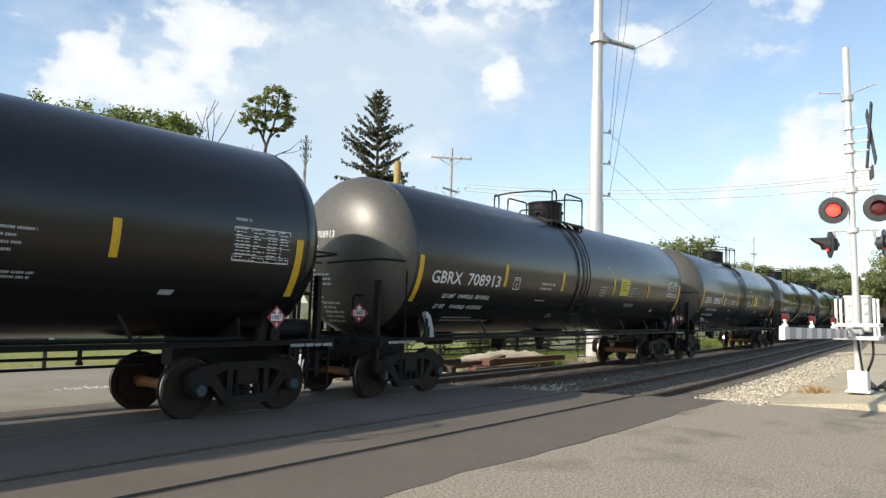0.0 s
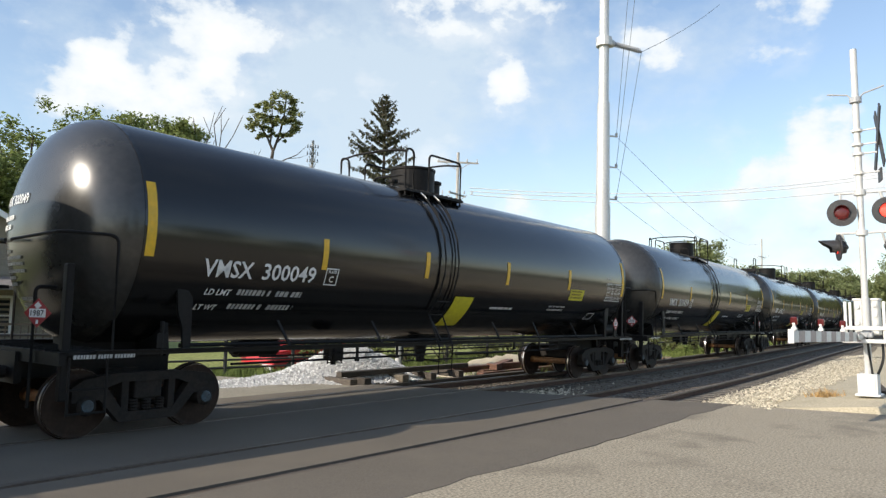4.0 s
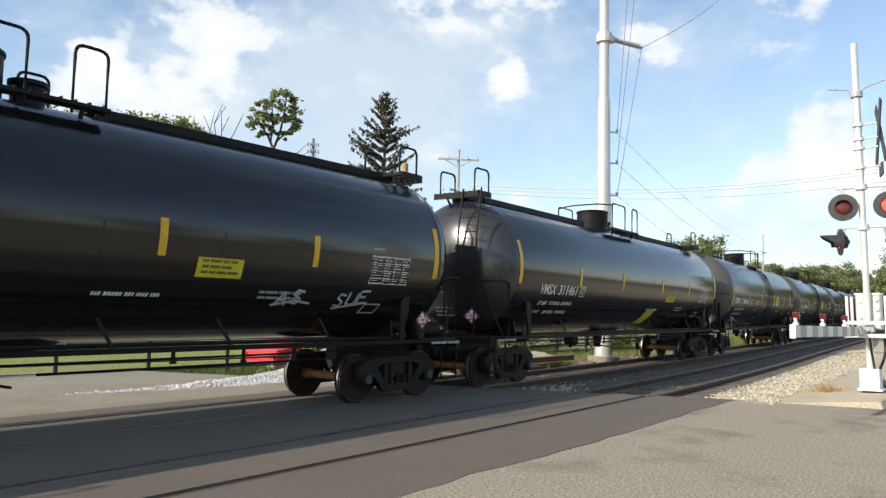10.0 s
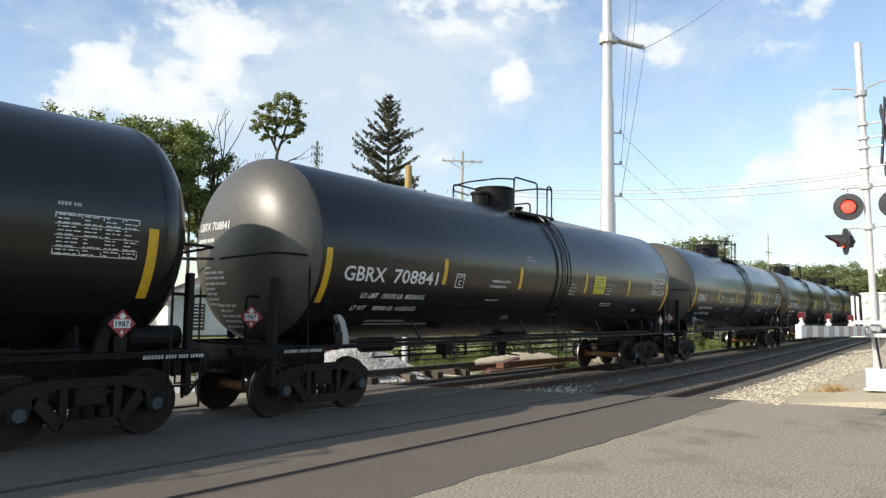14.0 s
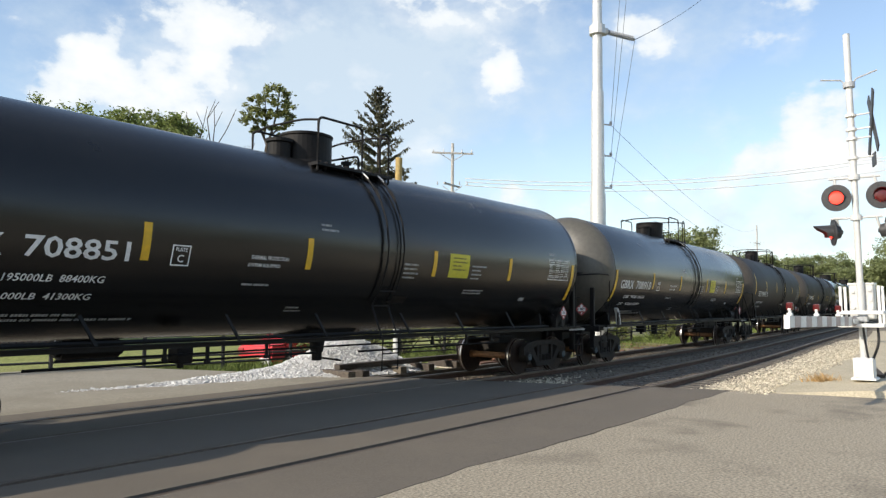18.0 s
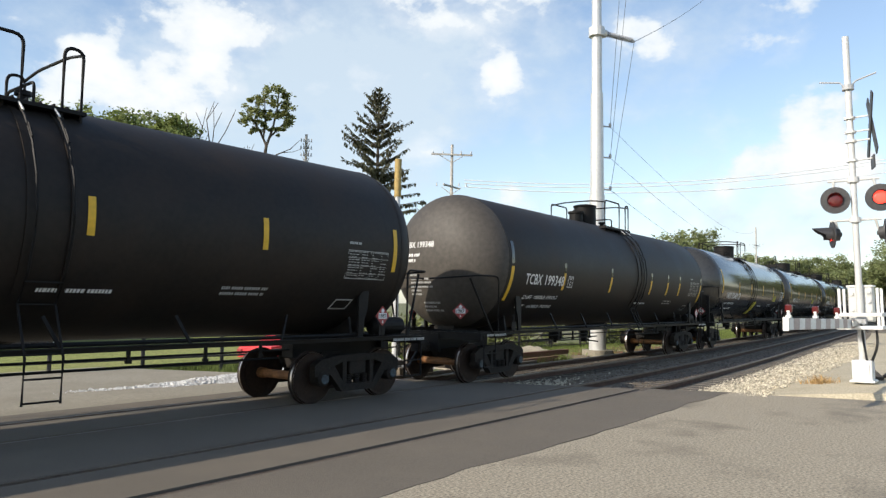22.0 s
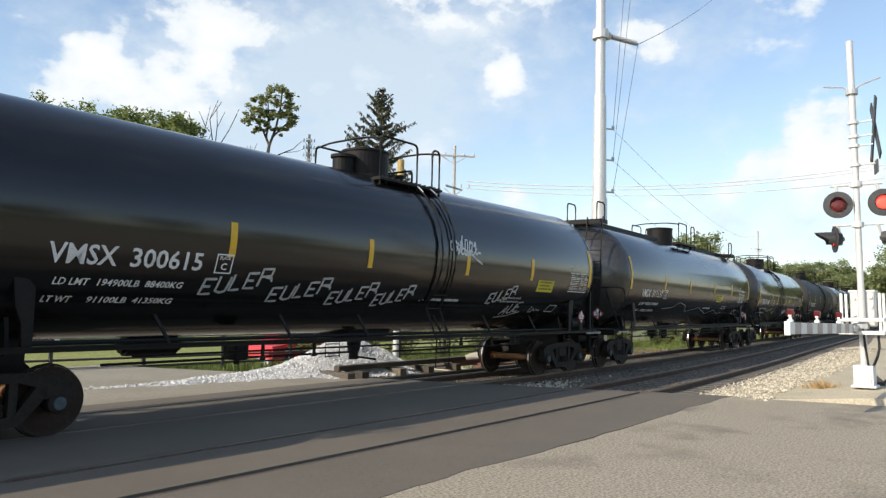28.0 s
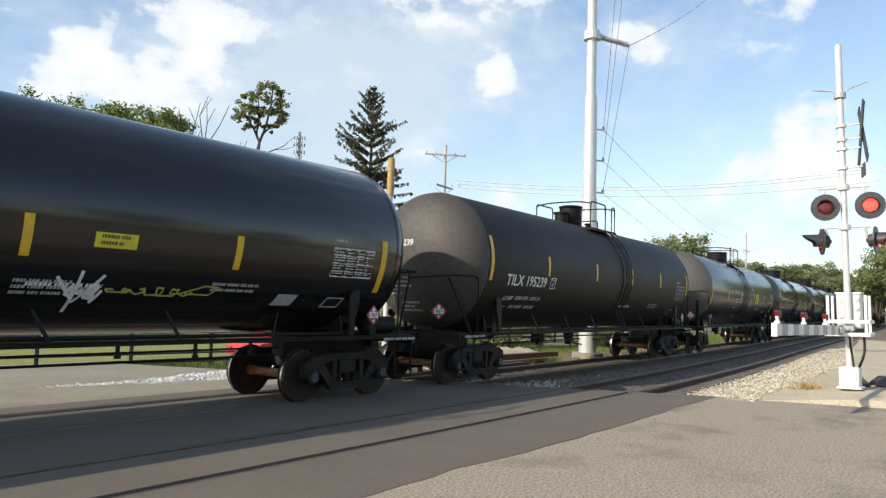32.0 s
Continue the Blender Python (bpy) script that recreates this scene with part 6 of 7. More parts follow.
def spruce(x, y, z, height, seed, label):
    rng = random.Random(seed)
    ob = thing("spruce_tree", label, "tree", "trees", m=pose(x, y, z))
    bm = bmesh.new()
    rod(bm, (0, 0, 0), (0, 0, height), height * 0.018, 10, 0.03)
    part("trunk", bm, "bark", ob)
    limbs, verts, faces = bmesh.new(), [], []
    zz = height * 0.18
    while zz < height * 0.99:
        gap = height - zz
        for k in range(10):
            a = rng.uniform(0, 2 * math.pi)
            ln = min(3.9, 0.22 + 0.44 * gap) * rng.choice((0.4, 0.55, 0.8, 0.95, 1.2)) * rng.uniform(0.8, 1.15)
            d = Vector((math.cos(a), math.sin(a), 0))
            p0 = Vector((0, 0, zz))
            rise = 0.95 if gap < 4 else 0.6 if gap < 8 else 0.2
            p1 = p0 + d * ln * 0.6 + Vector((0, 0, rise * ln * 0.5))
            p2 = p0 + d * ln + Vector((0, 0, rise * ln * 0.95))
            rod(limbs, p0, p1, 0.045, 5, 0.03)
            rod(limbs, p1, p2, 0.03, 5, 0.01)
            n = int(12 + ln * 20)
            for i in range(n):
                t = rng.uniform(0.12, 1.0)
                q = p0.lerp(p1, t / 0.6) if t < 0.6 else p1.lerp(p2, (t - 0.6) / 0.4)
                side = d.cross(Vector((0, 0, 1))) * rng.uniform(-0.8, 0.8) + d * rng.uniform(-0.1, 0.7) + Vector((0, 0, rng.uniform(-1.3, 0.1)))
                s = rng.uniform(0.2, 0.5) * (0.7 + 0.3 * min(1, gap / 6))
                tip = q + side.normalized() * s
                w = side.cross(Vector((rng.uniform(-1, 1), rng.uniform(-1, 1), 1))).normalized() * s * 0.22
                j = len(verts)
                verts += [q, q.lerp(tip, 0.5) + w, tip, q.lerp(tip, 0.5) - w]
                faces.append((j, j + 1, j + 2, j + 3))
        zz += (0.34 + 0.036 * gap) * rng.uniform(0.6, 1.5)
    part("branchwork", limbs, "bark", ob)
    me = bpy.data.meshes.new("needles")
    me.from_pydata(verts, [], faces)
    me.materials.append(M["needle"])
    nd = new("needles", me)
    nd.parent = ob
    return ob


x, y = bearing(45.75, 70)
spruce(x, y, -0.3, 23.2, 5, "tall dark spruce with drooping branches behind the tracks")


def open_tree():
    """Slender tree: a bare stem that forks, a small layered crown, a leafless side branch and some leaves low down."""
    rng = random.Random(8)
    az = 36.9
    x, y = bearing(az, 58)
    ob = thing("tree", "slender broadleaf tree with a small open crown", "tree", "trees", m=pose(x, y, -0.3, 0, 0, -az))
    bm = bmesh.new()
    lines = [
        ([(0.0, 0, 0), (-0.15, 0, 8.0), (0.0, 0, 12.4), (0.15, 0, 13.6)], 0.22, 0.12),
        ([(0.15, 0, 13.6), (-0.3, 0.3, 14.6), (-1.0, 0.3, 15.6), (-1.5, 0.2, 16.2)], 0.11, 0.04),
        ([(0.15, 0, 13.6), (0.6, 0.2, 15.0), (0.9, 0.1, 16.6), (1.0, 0, 17.8)], 0.11, 0.04),
        ([(0.4, 0.1, 14.3), (1.3, -0.2, 15.2), (2.1, -0.3, 15.9)], 0.08, 0.03),
        ([(-0.1, 0.2, 14.2), (0.0, 0.1, 15.6), (-0.1, 0.0, 17.2)], 0.08, 0.03),
        ([(0.0, 0, 12.2), (0.9, -0.2, 12.9), (2.0, -0.3, 13.4), (2.7, -0.3, 14.1)], 0.07, 0.015),
        ([(1.4, -0.25, 13.1), (2.2, -0.3, 13.2), (2.9, -0.2, 13.5)], 0.03, 0.012),
        ([(-0.1, 0, 10.4), (-0.8, 0.3, 11.2), (-1.5, 0.2, 11.6)], 0.08, 0.03),
        ([(-0.1, 0, 10.8), (0.7, 0.2, 11.5), (1.1, 0.1, 11.9)], 0.07, 0.03),
    ]
    lines = [([(u, v, z * 1.055) for u, v, z in pts], r0, r1) for pts, r0, r1 in lines]
    for pts, r0, r1 in lines:
        n = len(pts) - 1
        for k in range(n):
            rod(bm, pts[k], pts[k + 1], r0 + (r1 - r0) * k / n, 7, r0 + (r1 - r0) * (k + 1) / n)
    part("trunk", bm, "bark", ob)
    bm = bmesh.new()
    heads = [(-1.3, 16.3, 0.5), (-0.8, 15.5, 0.5), (-1.6, 15.4, 0.35), (-0.4, 16.9, 0.5), (0.1, 17.6, 0.5), (0.7, 17.9, 0.5), (1.2, 17.5, 0.45), (1.6, 16.9, 0.45), (1.9, 16.2, 0.4),
             (1.7, 15.4, 0.4), (1.0, 15.9, 0.4), (0.3, 16.2, 0.3), (0.6, 16.9, 0.5), (0.2, 15.8, 0.35), (1.3, 16.3, 0.4), (-0.5, 16.1, 0.35), (0.8, 14.9, 0.3), (1.3, 15.0, 0.25), (-0.2, 15.1, 0.3), (-0.9, 14.7, 0.25), (-1.1, 17.0, 0.25),
             (-1.2, 11.7, 0.5), (-0.8, 11.2, 0.5), (-1.6, 11.0, 0.4), (0.8, 11.9, 0.4), (1.1, 11.4, 0.4), (0.1, 11.1, 0.4), (-1.0, 10.4, 0.6), (0.6, 10.6, 0.5)]
    for u, z, r in heads:
        spots = [Vector((u + rng.gauss(0, r * 0.6), rng.gauss(0, 0.5), z * 1.055 + rng.gauss(0, r * 0.4))) for _ in range(6)]
        leaves(bm, spots, 40, r * 0.30, 0.12, rng)
    part("crown", bm, "leaf", ob)


open_tree()
for i, (az, d, h, sp) in enumerate(((20.5, 52, 13.8, 4.6), (24.5, 55, 15.8, 4.4), (28.5, 58, 16.6, 4.0), (32.3, 62, 17.0, 3.4), (15.5, 50, 12.0, 4.5))):
    x, y = bearing(az, d)
    broadleaf("tree", x, y, -0.3, h, sp, 20 + i, "dense green broadleaf tree behind the tracks", "leaf_dark", 0.2, 190, 110, 0.14, puff_size=0.075)


def bare_tree(az, d, h, seed):
    rng = random.Random(seed)
    x, y = bearing(az, d)
    ob = thing("bare_tree", "leafless tree with thin bare branches", "tree", "trees", m=pose(x, y, -0.3))
    bm = bmesh.new()

    def grow(p, v, r, depth):
        q = p + v
        rod(bm, p, q, r, 5, r * 0.65)
        if depth:
            for _ in range(3 if depth > 1 else 2):
                w = (v.normalized() + Vector((rng.uniform(-0.7, 0.7), rng.uniform(-0.7, 0.7), rng.uniform(-0.1, 0.5)))).normalized() * v.length * rng.uniform(0.55, 0.8)
                grow(q, w, r * 0.62, depth - 1)
    grow(Vector((0, 0, 0)), Vector((0, 0, h * 0.42)), h * 0.014, 4)
    part("branchwork", bm, "bark", ob)


bare_tree(33.6, 60, 15.0, 3)
bare_tree(30.8, 62, 14.5, 4)

# woods along the horizon to the right
rng = random.Random(77)
for i in range(26):
    az = 64.5 + i * 1.02
    d = rng.uniform(150, 215)
    if 66 < az < 71:
        d = rng.uniform(115, 135)
    h = (math.tan(radians(3.75 + 0.3 * math.sin(i * 1.3) + (1.5 if 67.5 < az < 71 else 0.4 if 71 <= az < 74 else 0) - (0.5 if 81 < az < 82.8 else 0) + (1.2 if az > 83 else 0))) * d + 2.1) * rng.uniform(0.92, 1.06)
    x, y = bearing(az, d)
    broadleaf("tree", x, y, -0.3, h, h * 0.36, 100 + i, "distant green broadleaf tree on the horizon", "leaf_far", 0.10, 150, 85, 0.25, "distant trees", puff_size=0.10)


# trees on the near side of the railway, mirrored in the glossy tanks
rng = random.Random(31)
models_near = []
for i in range(24):
    if i < 7:
        m = pose(-46 + 16 * i + rng.uniform(-4, 4), -44 + rng.uniform(-6, 6), -0.3, 0, 0, rng.uniform(0, 360))
    else:
        k = 92 + 20 * (i - 7)
        m = pose(*on_line(k + rng.uniform(-5, 5), -12.5 + rng.uniform(-1.5, 1.0)), -0.3, 0, 0, rng.uniform(0, 360))
    if i < 2:
        models_near.append(broadleaf("tree", *m.translation, 11.5 + 1.5 * i, 4.8, 300 + i, "tall broadleaf tree on the near side of the railway", "leaf_far", 0.2, 90, 40, 0.45, "near side trees"))
    else:
        copy_thing(models_near[i % 2], m)


def tufts(name, spots, mat, label, height, seed, blades=14, lean=0.5):
    rng = random.Random(seed)
    verts, faces = [], []
    for x, y, z in spots:
        for _ in range(blades):
            p = Vector((x + rng.gauss(0, 0.12), y + rng.gauss(0, 0.12), z))
            h = height * rng.uniform(0.4, 1.2)
            tip = p + Vector((rng.uniform(-lean, lean) * h, rng.uniform(-lean, lean) * h, h))
            w = Vector((rng.uniform(-1, 1), rng.uniform(-1, 1), 0)).normalized() * rng.uniform(0.008, 0.02)
            j = len(verts)
            verts += [p - w, p + w, tip]
            faces.append((j, j + 1, j + 2))
    me = bpy.data.meshes.new(name)
    me.from_pydata(verts, [], faces)
    me.materials.append(M[mat])
    return tagged(new(name, me), label, "grass", kind="stuff")


# ---------------------------------------------------------------- stones, timbers and yard beyond the tracks
def stones(spots, size, seed):
    """Small angular stones, one island each."""
    rng = np.random.default_rng(seed)
    n = len(spots)
    base = np.array([(1, 0, 0), (-1, 0, 0), (0, 1, 0), (0, -1, 0), (0, 0, 1), (0, 0, -1)], float)
    tri = np.array([(0, 2, 4), (2, 1, 4), (1, 3, 4), (3, 0, 4), (2, 0, 5), (1, 2, 5), (3, 1, 5), (0, 3, 5)])
    v = base[None] * rng.uniform(0.55, 1.25, (n, 6, 1)) + rng.uniform(-0.3, 0.3, (n, 6, 3))
    a = rng.uniform(0, 2 * math.pi, n)
    c, s = np.cos(a), np.sin(a)
    x = v[..., 0] * c[:, None] - v[..., 1] * s[:, None]
    y = v[..., 0] * s[:, None] + v[..., 1] * c[:, None]
    v = np.stack([x, y, v[..., 2] * 0.75], -1) * (size * rng.uniform(0.5, 1.4, n))[:, None, None] + np.asarray(spots)[:, None]
    f = (tri[None] + (np.arange(n) * 6)[:, None, None]).reshape(-1, 3)
    me = bpy.data.meshes.new("stones")
    me.from_pydata(v.reshape(-1, 3).tolist(), [], f.tolist())
    return me


def stone_field(name, spots, size, seed, mat, label):
    me = stones(spots, size, seed)
    me.materials.append(M[mat])
    return tagged(new(name, me), label, "gravel", kind="stuff")


rng = random.Random(5)
spots = []
for _ in range(26000):
    s = 14.3 + 34 * rng.random() ** 1.6
    o = side_track(s) - 0.12 - 3.9 * rng.random() ** 1.35
    x, y = on_line(s, o)
    if x > 16.9 - 0.42 * (y - 2.8) + 0.1 - 0.5 * (y > 4.0) and y > 4.25 + 0.075 * (x - 16.5) + 0.35 * (noise.noise((x * 0.9, y * 0.9, 2)) - 0.2 * rng.random()):
        spots.append((x, y, max(-0.125 - 0.08 * max(0.0, 1 - (side_track(s) - o) / 2.0), verge_height(x, y) if y < NEAR_RAIL + side_track(s) - 1.3 + CURVE * x * x / 2 else -1) + 0.012))
stone_field("ballast_stones", spots, 0.034, 1, "stone", "loose pale grey ballast stones beside the rails")
spots = []
for _ in range(10000):
    s = 11.5 + 36 * rng.random() ** 1.5
    o = rng.choice((side_track(s) + 0.12 + 1.25 * rng.random(), side_track(s) + GAUGE + 0.1 + (abs(side_track(s)) - GAUGE - 0.25) * rng.random(), 0.12 + 1.25 * rng.random()))
    x, y = on_line(s, o)
    if s > road_end(o) + 0.1:
        spots.append((x, y, -0.148))
stone_field("track_stones", spots, 0.034, 2, "stone_dark", "dusty ballast stones between the rails, darkened for shade")
spots = []
for _ in range(700):
    s, o = rng.gauss(14.4, 1.5), -0.85 + rng.gauss(0, 0.35)
    if s > road_end(o) - 0.1:
        spots.append((*on_line(s, o), -0.13))
stone_field("spilled_stones", spots, 0.038, 3, "stone", "pale stones heaped beside the rail")

# heap of white limestone beyond the tracks, tailing off along the road
heap = thing("gravel_heap", "heap of white crushed limestone beyond the tracks", "gravel heap")


def heap_height(x, y):
    a = 0.92 * math.exp(-(((x - 13.9) / 1.75) ** 2 + ((y - 14.6) / 1.0) ** 2))
    b = 0.17 * math.exp(-(((x - 10.6) / 2.2) ** 2 + ((y - 14.5) / 0.55) ** 2))
    c = 0.07 * math.exp(-(((x - 7.6) / 2.4) ** 2 + ((y - 14.6) / 0.4) ** 2))
    d = 0.65 * math.exp(-(((x - 15.1) / 1.1) ** 2 + ((y - 14.9) / 0.9) ** 2))
    return max(a, d) + b + c + 0.05 * noise.noise((x * 2, y * 2, 0)) - 0.05


bm = bmesh.new()
n = 40
grid = [[bm.verts.new((4 + 14.5 * i / n, 12.6 + 5.4 * j / n, -0.06 + max(-0.06, heap_height(4 + 14.5 * i / n, 12.6 + 5.4 * j / n)))) for j in range(n + 1)] for i in range(n + 1)]
for i in range(n):
    for j in range(n):
        vs = (grid[i][j], grid[i + 1][j], grid[i + 1][j + 1], grid[i][j + 1])
        if max(v.co.z for v in vs) > -0.03:
            bm.faces.new(vs)
bmesh.ops.delete(bm, geom=[v for v in bm.verts if not v.link_faces], context="VERTS")
part("core", bm, "stone_white", heap, smooth=True)
spots = []
while len(spots) < 12000:
    x, y = rng.uniform(5.0, 17.6), rng.uniform(12.9, 17.2)
    h = heap_height(x, y)
    if h > 0.0 and rng.random() < 0.25 + h:
        spots.append((x, y, -0.06 + h))
me = stones(spots, 0.036, 4)
me.materials.append(M["stone_white"])
ob = new("loose_stone", me)
ob.parent = heap
tagged(ob, kind="stuff")

# sandy bank further along
bank = thing("dirt_bank", "low bank of pale sandy dirt beside the tracks", "dirt bank")
bm = bmesh.new()
grid = [[bm.verts.new((18.5 + 9 * i / 24, 13.6 + 2.6 * j / 12 + 0.1 * (i / 24) * 9, -0.32 + 0.62 * math.sin(math.pi * j / 12) * math.sin(math.pi * i / 24) ** 0.6 * (0.8 + 0.4 * noise.noise((i * 0.4, j * 0.5, 2))))) for j in range(13)] for i in range(25)]
for i in range(24):
    for j in range(12):
        bm.faces.new((grid[i][j], grid[i + 1][j], grid[i + 1][j + 1], grid[i][j + 1]))
part("mound", bm, "sand", bank, smooth=True)


def beam(name, a, b, w, h, mat, label, group):
    a, b = Vector(a), Vector(b)
    bm = bmesh.new()
    d = b - a
    box(bm, (d.length, w, h), bevel=0.012)
    ob = part(name, bm, mat, m=Matrix.Translation((a + b) / 2) @ d.to_track_quat("X", "Z").to_matrix().to_4x4())
    return tagged(ob, label, "timber", group)


def along(s, o, z):
    return (*on_line(s, o), z)


G = "timbers beside the track"
beam("timber", along(12.3, 2.65, -0.17), along(21.5, 2.65, -0.17), 0.2, 0.20, "tie", "long dark timber lying along the track", G)
beam("timber", along(12.5, 3.2, 0.18), along(17.6, 2.95, 0.22), 0.2, 0.13, "tie", "long weathered timber resting on blocks", G)
for s, mat in ((12.45, "tie"), (12.95, "tie"), (14.4, "timber_old"), (15.6, "tie"), (16.9, "tie")):
    beam("timber_block", along(s, 2.62, 0.02), along(s + 0.02, 3.7, 0.02), 0.24, 0.185, mat, "short timber block with a pale sawn end", G)
for i, (s0, o0, s1, o1, z) in enumerate(((18.3, 2.9, 23.8, 3.0, -0.12), (18.9, 3.3, 24.5, 3.5, -0.10), (19.2, 3.0, 22.2, 4.2, 0.08), (19.6, 3.4, 24.8, 3.1, 0.06), (17.6, 3.5, 20.4, 3.5, 0.02))):
    beam("timber", along(s0, o0, z), along(s1, o1, z), 0.24, 0.18, "timber_red", "reddish brown railway timber lying in a pile", G)
for i in range(9):
    s = 26 + i * 1.2
    beam("timber", along(s, 2.7, -0.24), along(s + rng.uniform(-0.4, 0.4), 5.2, -0.22), 0.23, 0.18, "timber_red" if i % 2 else "timber_old", "old railway tie lying beside the track", G)
for i, (x, y, z, tx) in enumerate(((19.9, 2.75, 0.16, 20), (20.2, 2.45, 0.14, -35), (20.7, 2.65, 0.15, 60))):
    ob = beam("old_tie", (x - 0.3, y, z), (x + 0.5, y + 0.3 - 0.2 * i, z + 0.12), 0.24, 0.2, "tie", "broken dark tie lying behind the signal base", G)

# ---------------------------------------------------------------- fence, parked car and houses
def fence():
    ob = thing("fence", "dark post and rail fence along the yard", "fence")
    a, b = Vector((-6.0, 20.4, -0.3)), Vector((36.0, 16.3, -0.3))
    n = 18
    bm = bmesh.new()
    rod(bm, (0, 0, 0), (0, 0, 1.3), 0.055, 8)
    first = None
    for i in range(n + 1):
        p = a.lerp(b, i / n)
        if first is None:
            first = part("post", bm, "fence", ob, m=Matrix.Translation(p))
        else:
            twin(first, Matrix.Translation(p))
    for z in (0.27, 0.50, 0.78, 1.08, 1.26):
        bm = bmesh.new()
        rod(bm, a + Vector((0, 0, z)), b + Vector((0, 0, z)), 0.03, 6)
        part("rail", bm, "fence", ob)


fence()


def parked_car():
    ob = thing("parked_car", "red hatchback parked behind the fence", "car", m=pose(17.0, 20.3, -0.62, 0, 0, 4))
    bm = bmesh.new()
    plate(bm, [(-2.0, 0.30), (-2.08, 0.55), (-2.02, 0.92), (-1.2, 1.0), (-0.55, 1.42), (0.9, 1.45), (1.7, 1.0), (2.02, 0.95), (2.06, 0.5), (2.0, 0.28)], 1.66, "XZ", -0.83)
    bmesh.ops.bevel(bm, geom=list(bm.edges), offset=0.06, segments=2, affect="EDGES")
    part("body", bm, "red_body", ob)
    for y in (-0.84, 0.835):
        bm = bmesh.new()
        plate(bm, [(-0.95, 1.0), (-0.5, 1.36), (0.85, 1.39), (1.4, 1.0)], 0.012, "XZ", y)
        part("side_window", bm, "glass", ob)
        for z in (0.45, 0.62, 0.78):
            bm = bmesh.new()
            box(bm, (2.9, 0.02, 0.03), (0, y + (-0.01 if y < 0 else 0.01), z))
            part("side_moulding", bm, "white_paint", ob)
    for x in (-1.3, 1.3):
        for y in (-0.74, 0.74):
            wh = new("wheel")
            wh.parent = ob
            wh.matrix_basis = pose(x, y, 0.31)
            bm = bmesh.new()
            lathe(bm, [(-0.1, 0.2), (-0.1, 0.29), (-0.06, 0.31), (0.06, 0.31), (0.1, 0.29), (0.1, 0.2)], 20, "Y")
            part("tyre", bm, "cable_black", wh)
            bm = bmesh.new()
            lathe(bm, [(-0.09, 0.03), (-0.105, 0.2), (0.105, 0.2), (0.09, 0.03)], 16, "Y")
            part("rim", bm, "galvanised", wh)
    bm = bmesh.new()
    box(bm, (0.12, 1.6, 0.22), (-2.06, 0, 0.42), bevel=0.03)
    part("bumper", bm, "galvanised", ob)
    for y in (-0.66, 0.66):
        bm = bmesh.new()
        box(bm, (0.06, 0.24, 0.16), (-2.07, y, 0.74), bevel=0.02)
        part("tail_lamp", bm, "red_mark", ob)


parked_car()


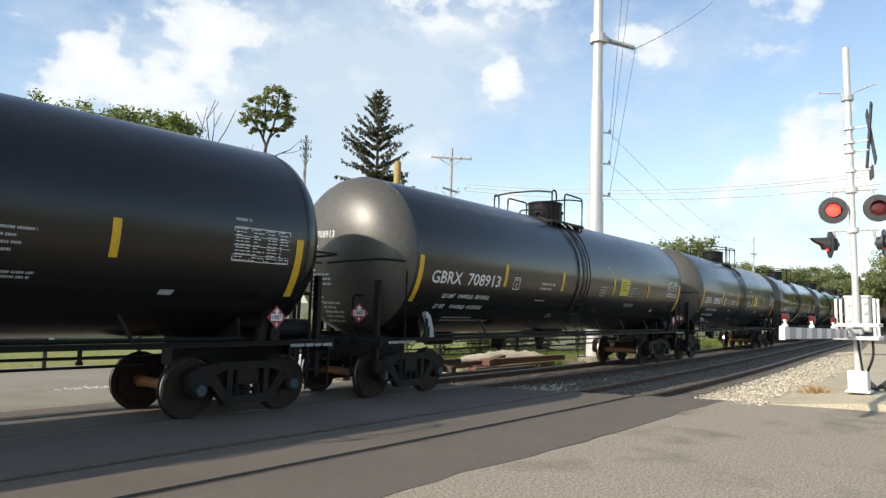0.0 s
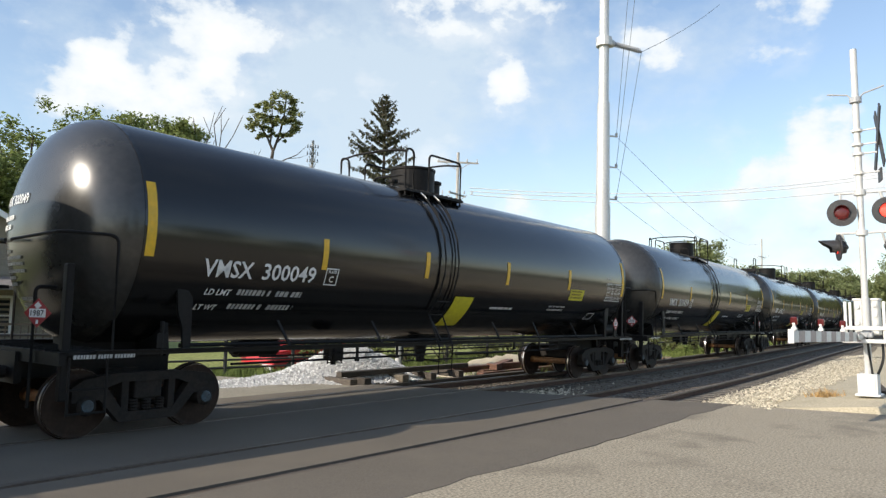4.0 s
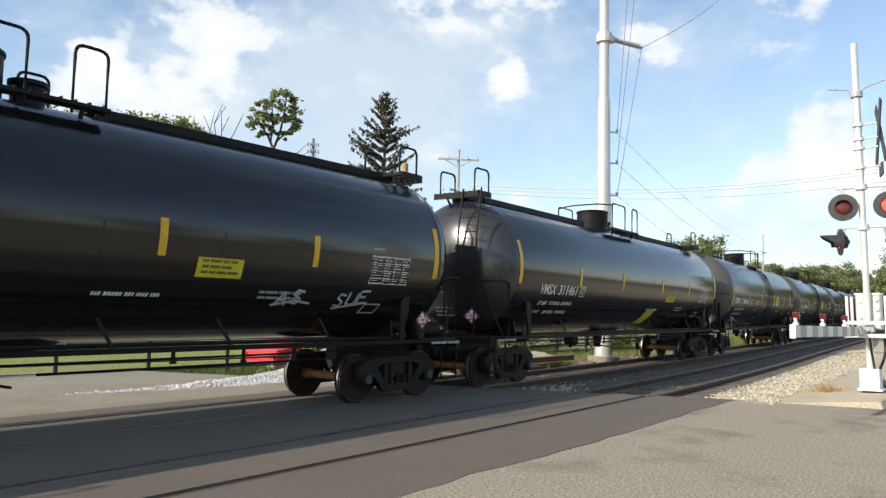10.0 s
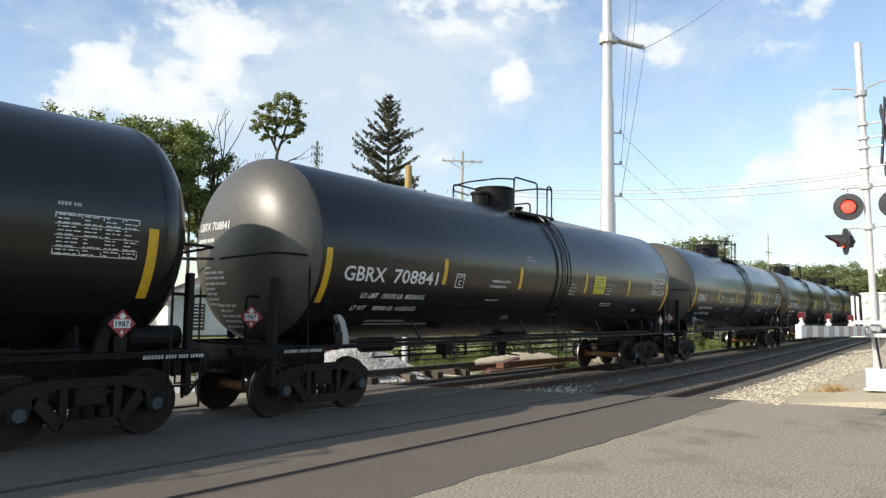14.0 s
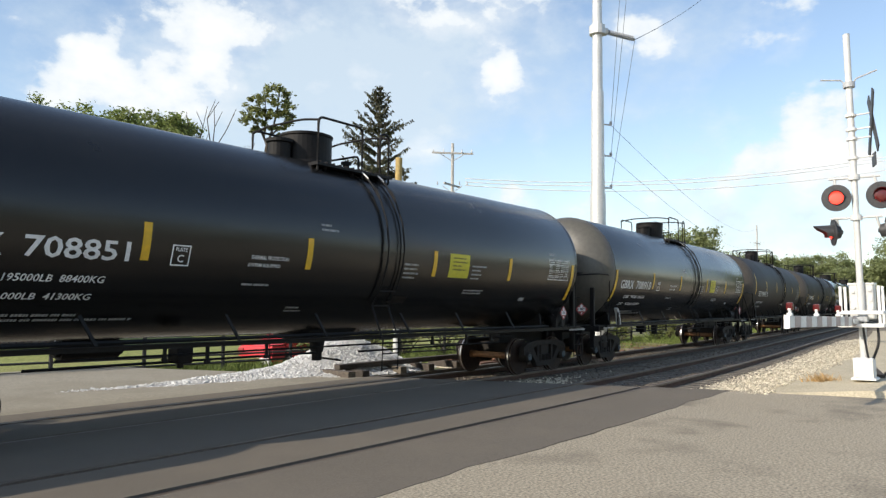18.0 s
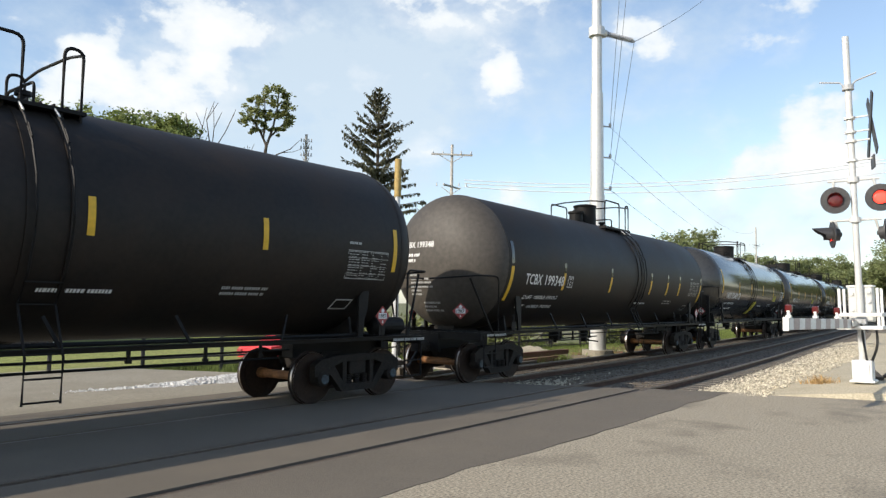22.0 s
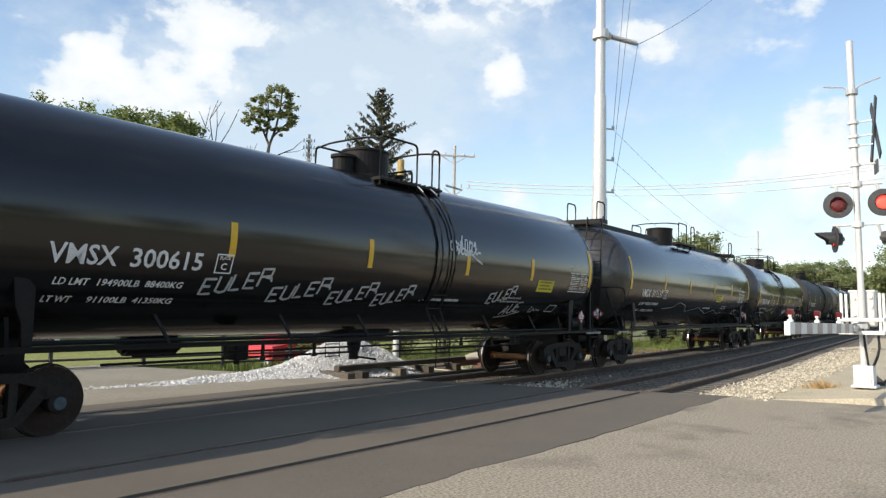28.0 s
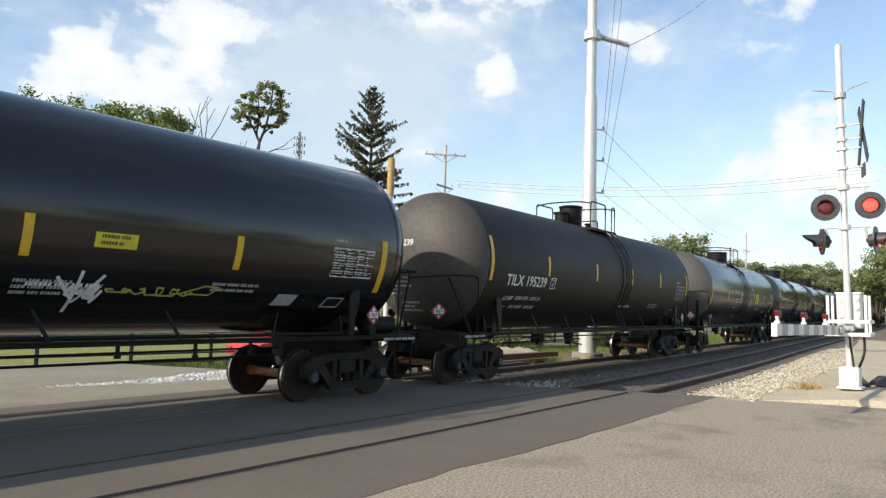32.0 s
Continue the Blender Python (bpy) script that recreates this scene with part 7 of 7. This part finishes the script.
def house(name, label, x, y, turn, w, d, eave, ridge, wall, roof, porch=False, chimney=None):
    """House with clapboard walls, framed windows and a gable roof whose gable faces the railway."""
    ob = thing(name, label, "house", "houses beyond the tracks", m=pose(x, y, -0.35, 0, 0, turn))
    for yy, t in ((-d / 2, 0.16), (d / 2 - 0.16, 0.16)):
        bm = bmesh.new()
        plate(bm, [(-w / 2, 0), (w / 2, 0), (w / 2, eave), (0, ridge), (-w / 2, eave)], t, "XZ", yy)
        part("gable_wall", bm, wall, ob)
    for xx in (-w / 2, w / 2 - 0.16):
        bm = bmesh.new()
        box(bm, (0.16, d - 0.33, eave), (xx + 0.08, 0, eave / 2))
        part("side_wall", bm, wall, ob)
    for i in range(int(eave / 0.19)):
        bm = bmesh.new()
        box(bm, (w + 0.02, 0.02, 0.14), (0, -d / 2 - 0.011, 0.1 + i * 0.19), Matrix.Rotation(radians(-6), 4, "X"))
        part("clapboard", bm, wall, ob)
    slope = math.atan2(ridge - eave, w / 2)
    ln = math.hypot(ridge - eave, w / 2) + 0.5
    for sgn in (-1, 1):
        bm = bmesh.new()
        box(bm, (ln, d + 0.9, 0.12), (sgn * (w / 4 + 0.2), 0, (eave + ridge) / 2 - 0.08), Matrix.Rotation(sgn * slope, 4, "Y"))
        part("roof_slope", bm, roof, ob)
        bm = bmesh.new()
        box(bm, (ln, 0.05, 0.2), (sgn * (w / 4 + 0.2), -d / 2 - 0.47, (eave + ridge) / 2 - 0.10), Matrix.Rotation(sgn * slope, 4, "Y"))
        part("barge_board", bm, "white_paint", ob)
    for u, z, ww, hh in ((-w * 0.27, 1.55, 0.9, 1.3), (w * 0.27, 1.55, 0.9, 1.3), (0, eave + 0.35, 0.8, 1.0)):
        win = new("window")
        win.parent = ob
        win.matrix_basis = pose(u, -d / 2 - 0.03, z)
        bm = bmesh.new()
        for s in (-1, 1):
            box(bm, (0.1, 0.08, hh + 0.2), (s * (ww / 2 + 0.05), 0, 0))
            box(bm, (ww, 0.08, 0.1), (0, 0, s * (hh / 2 + 0.05)))
        box(bm, (ww, 0.05, 0.06), (0, 0.005, 0))
        part("frame", bm, "white_paint" if wall != "siding" else "porch", win)
        bm = bmesh.new()
        box(bm, (ww, 0.02, hh), (0, 0.02, 0))
        part("pane", bm, "glass", win)
    if porch:
        por = new("porch")
        por.parent = ob
        bm = bmesh.new()
        box(bm, (w + 0.6, 2.4, 0.14), (0, -d / 2 - 1.3, 2.75), Matrix.Rotation(radians(9), 4, "X"))
        part("porch_roof", bm, roof, por)
        bm = bmesh.new()
        box(bm, (w, 2.2, 0.5), (0, -d / 2 - 1.2, 0.25))
        part("porch_floor", bm, "porch", por)
        for i in range(5):
            bm = bmesh.new()
            box(bm, (0.16, 0.16, 2.2), (-w / 2 + 0.1 + i * (w - 0.2) / 4, -d / 2 - 2.2, 1.55))
            part("porch_post", bm, "white_paint", por)
        bm = bmesh.new()
        box(bm, (w, 0.06, 0.08), (0, -d / 2 - 2.2, 1.3))
        part("porch_rail", bm, "porch", por)
        for i in range(36):
            bm = bmesh.new()
            box(bm, (0.04, 0.04, 0.8), (-w / 2 + 0.2 + i * (w - 0.4) / 35, -d / 2 - 2.2, 0.9))
            part("baluster", bm, "porch", por)
    if chimney:
        bm = bmesh.new()
        box(bm, (0.6, 0.6, 1.6), chimney, bevel=0.02)
        box(bm, (0.7, 0.7, 0.12), (chimney[0], chimney[1], chimney[2] + 0.8))
        part("chimney", bm, "brick", ob)


x, y = bearing(14.8, 36)
house("house", "grey house with a shingle roof and a porch", x, y, -14, 8.6, 9.0, 4.1, 6.6, "pavement_far", "shingle", True, (4.0, 0.5, 5.0))
x, y = bearing(32.6, 47)
house("house", "small white clapboard house with a grey roof", x, y, -20, 6.2, 7.0, 2.6, 4.0, "siding", "shingle")

# ---------------------------------------------------------------- grass, weeds and hedge beyond the fence
rng = random.Random(9)
spots = [(rng.uniform(-8, 34), 0, -0.32) for _ in range(2600)]
spots = [(x, 17.6 + 3.5 * rng.random() ** 1.5 - 0.1 * (x - 14) * 0.9, z) for x, _, z in spots]
tufts("yard_grass", spots, "grass", "green and straw coloured grass along the fence", 0.26, 1, 12)
spots = [(*on_line(rng.uniform(19, 70), 2.8 + 4 * rng.random()), -0.33) for _ in range(2200)]
tufts("trackside_grass", spots, "grass", "tall green grass beside the tracks", 0.38, 2, 12)
spots = [(18.9 + rng.gauss(0, 0.10), 3.85 + rng.gauss(0, 0.08), verge_height(18.9, 3.95) - 0.02) for _ in range(7)]
tufts("dry_weed", spots, "weed_dry", "dry brown weeds on the verge", 0.22, 3, 26, 0.8)
for i in range(14):
    x = 16.5 + i * 2.1
    y = 18.6 - 0.098 * (x - 14) + rng.uniform(0.2, 1.4)
    ob = thing("bush", "leafy green bush behind the fence", "bush", "bushes behind the fence", m=pose(x, y, -0.32))
    bm = bmesh.new()
    stems = [Vector((rng.gauss(0, 0.5), rng.gauss(0, 0.4), rng.uniform(0.5, 1.5))) for _ in range(9)]
    for p in stems:
        rod(bm, (0, 0, 0), p, 0.03, 5, 0.01)
    part("stem", bm, "bark", ob)
    bm = bmesh.new()
    leaves(bm, stems * 2, 34, 0.26, 0.09, rng)
    part("foliage", bm, "leaf", ob)

# ---------------------------------------------------------------- ties under the rails
bm = bmesh.new()
box(bm, (0.23, 2.6, 0.18), (0, 0, -0.262 + 0.03), bevel=0.01)
proto = None
for track, o in tracks:
    s = 12.2 if o == 0 else 14.6
    for i in range(120):
        off = (side_track(s) if o else 0.0) + GAUGE / 2
        m = pose(*on_line(s, off), 0, 0, 0, math.degrees(heading(s)))
        if proto is None:
            proto = part("tie", bm, "tie", track, m=m)
        else:
            twin(proto, m, track)
        s += 0.52


# ---------------------------------------------------------------- what moves
def motions():
    spin = SPEED / WHEEL_R
    for car, wheels, centre, *_ in cars:
        rows = []
        for i in range(65):
            t = 0.5 * i
            s = centre - moved(t)
            rows.append((t, pose(*on_line(s, GAUGE / 2), 0, 0, 0, math.degrees(heading(s)))))
        walk(car, rows)
        # wheels turn while the car is near enough for it to show
        t0, t1 = max(0.0, (centre - 34) / SPEED), min(32.0, (centre + 12) / SPEED)
        if t1 <= t0:
            continue
        n = max(1, math.ceil((t1 - t0) * math.degrees(spin) / 80))
        for ws in wheels:
            x, y, z = ws.location
            rows = [(0.0, pose(x, y, z))] if t0 > 0.1 else []
            rows += [(t0 + (t1 - t0) * i / n, pose(x, y, z, 0, -math.degrees((moved(t0 + (t1 - t0) * i / n) - moved(t0)) / WHEEL_R), 0)) for i in range(n + 1)]
            if t1 < 31.9:
                rows.append((32.0, rows[-1][1]))
            walk(ws, rows)
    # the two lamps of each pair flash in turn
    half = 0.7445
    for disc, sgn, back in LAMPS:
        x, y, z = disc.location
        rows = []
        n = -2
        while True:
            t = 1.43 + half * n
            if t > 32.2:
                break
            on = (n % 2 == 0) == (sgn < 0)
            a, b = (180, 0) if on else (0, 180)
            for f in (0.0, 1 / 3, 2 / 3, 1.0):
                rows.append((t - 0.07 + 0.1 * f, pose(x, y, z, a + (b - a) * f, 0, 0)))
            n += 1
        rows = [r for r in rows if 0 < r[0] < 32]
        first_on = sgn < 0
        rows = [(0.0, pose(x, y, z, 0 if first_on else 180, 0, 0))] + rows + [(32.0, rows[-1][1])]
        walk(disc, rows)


motions()
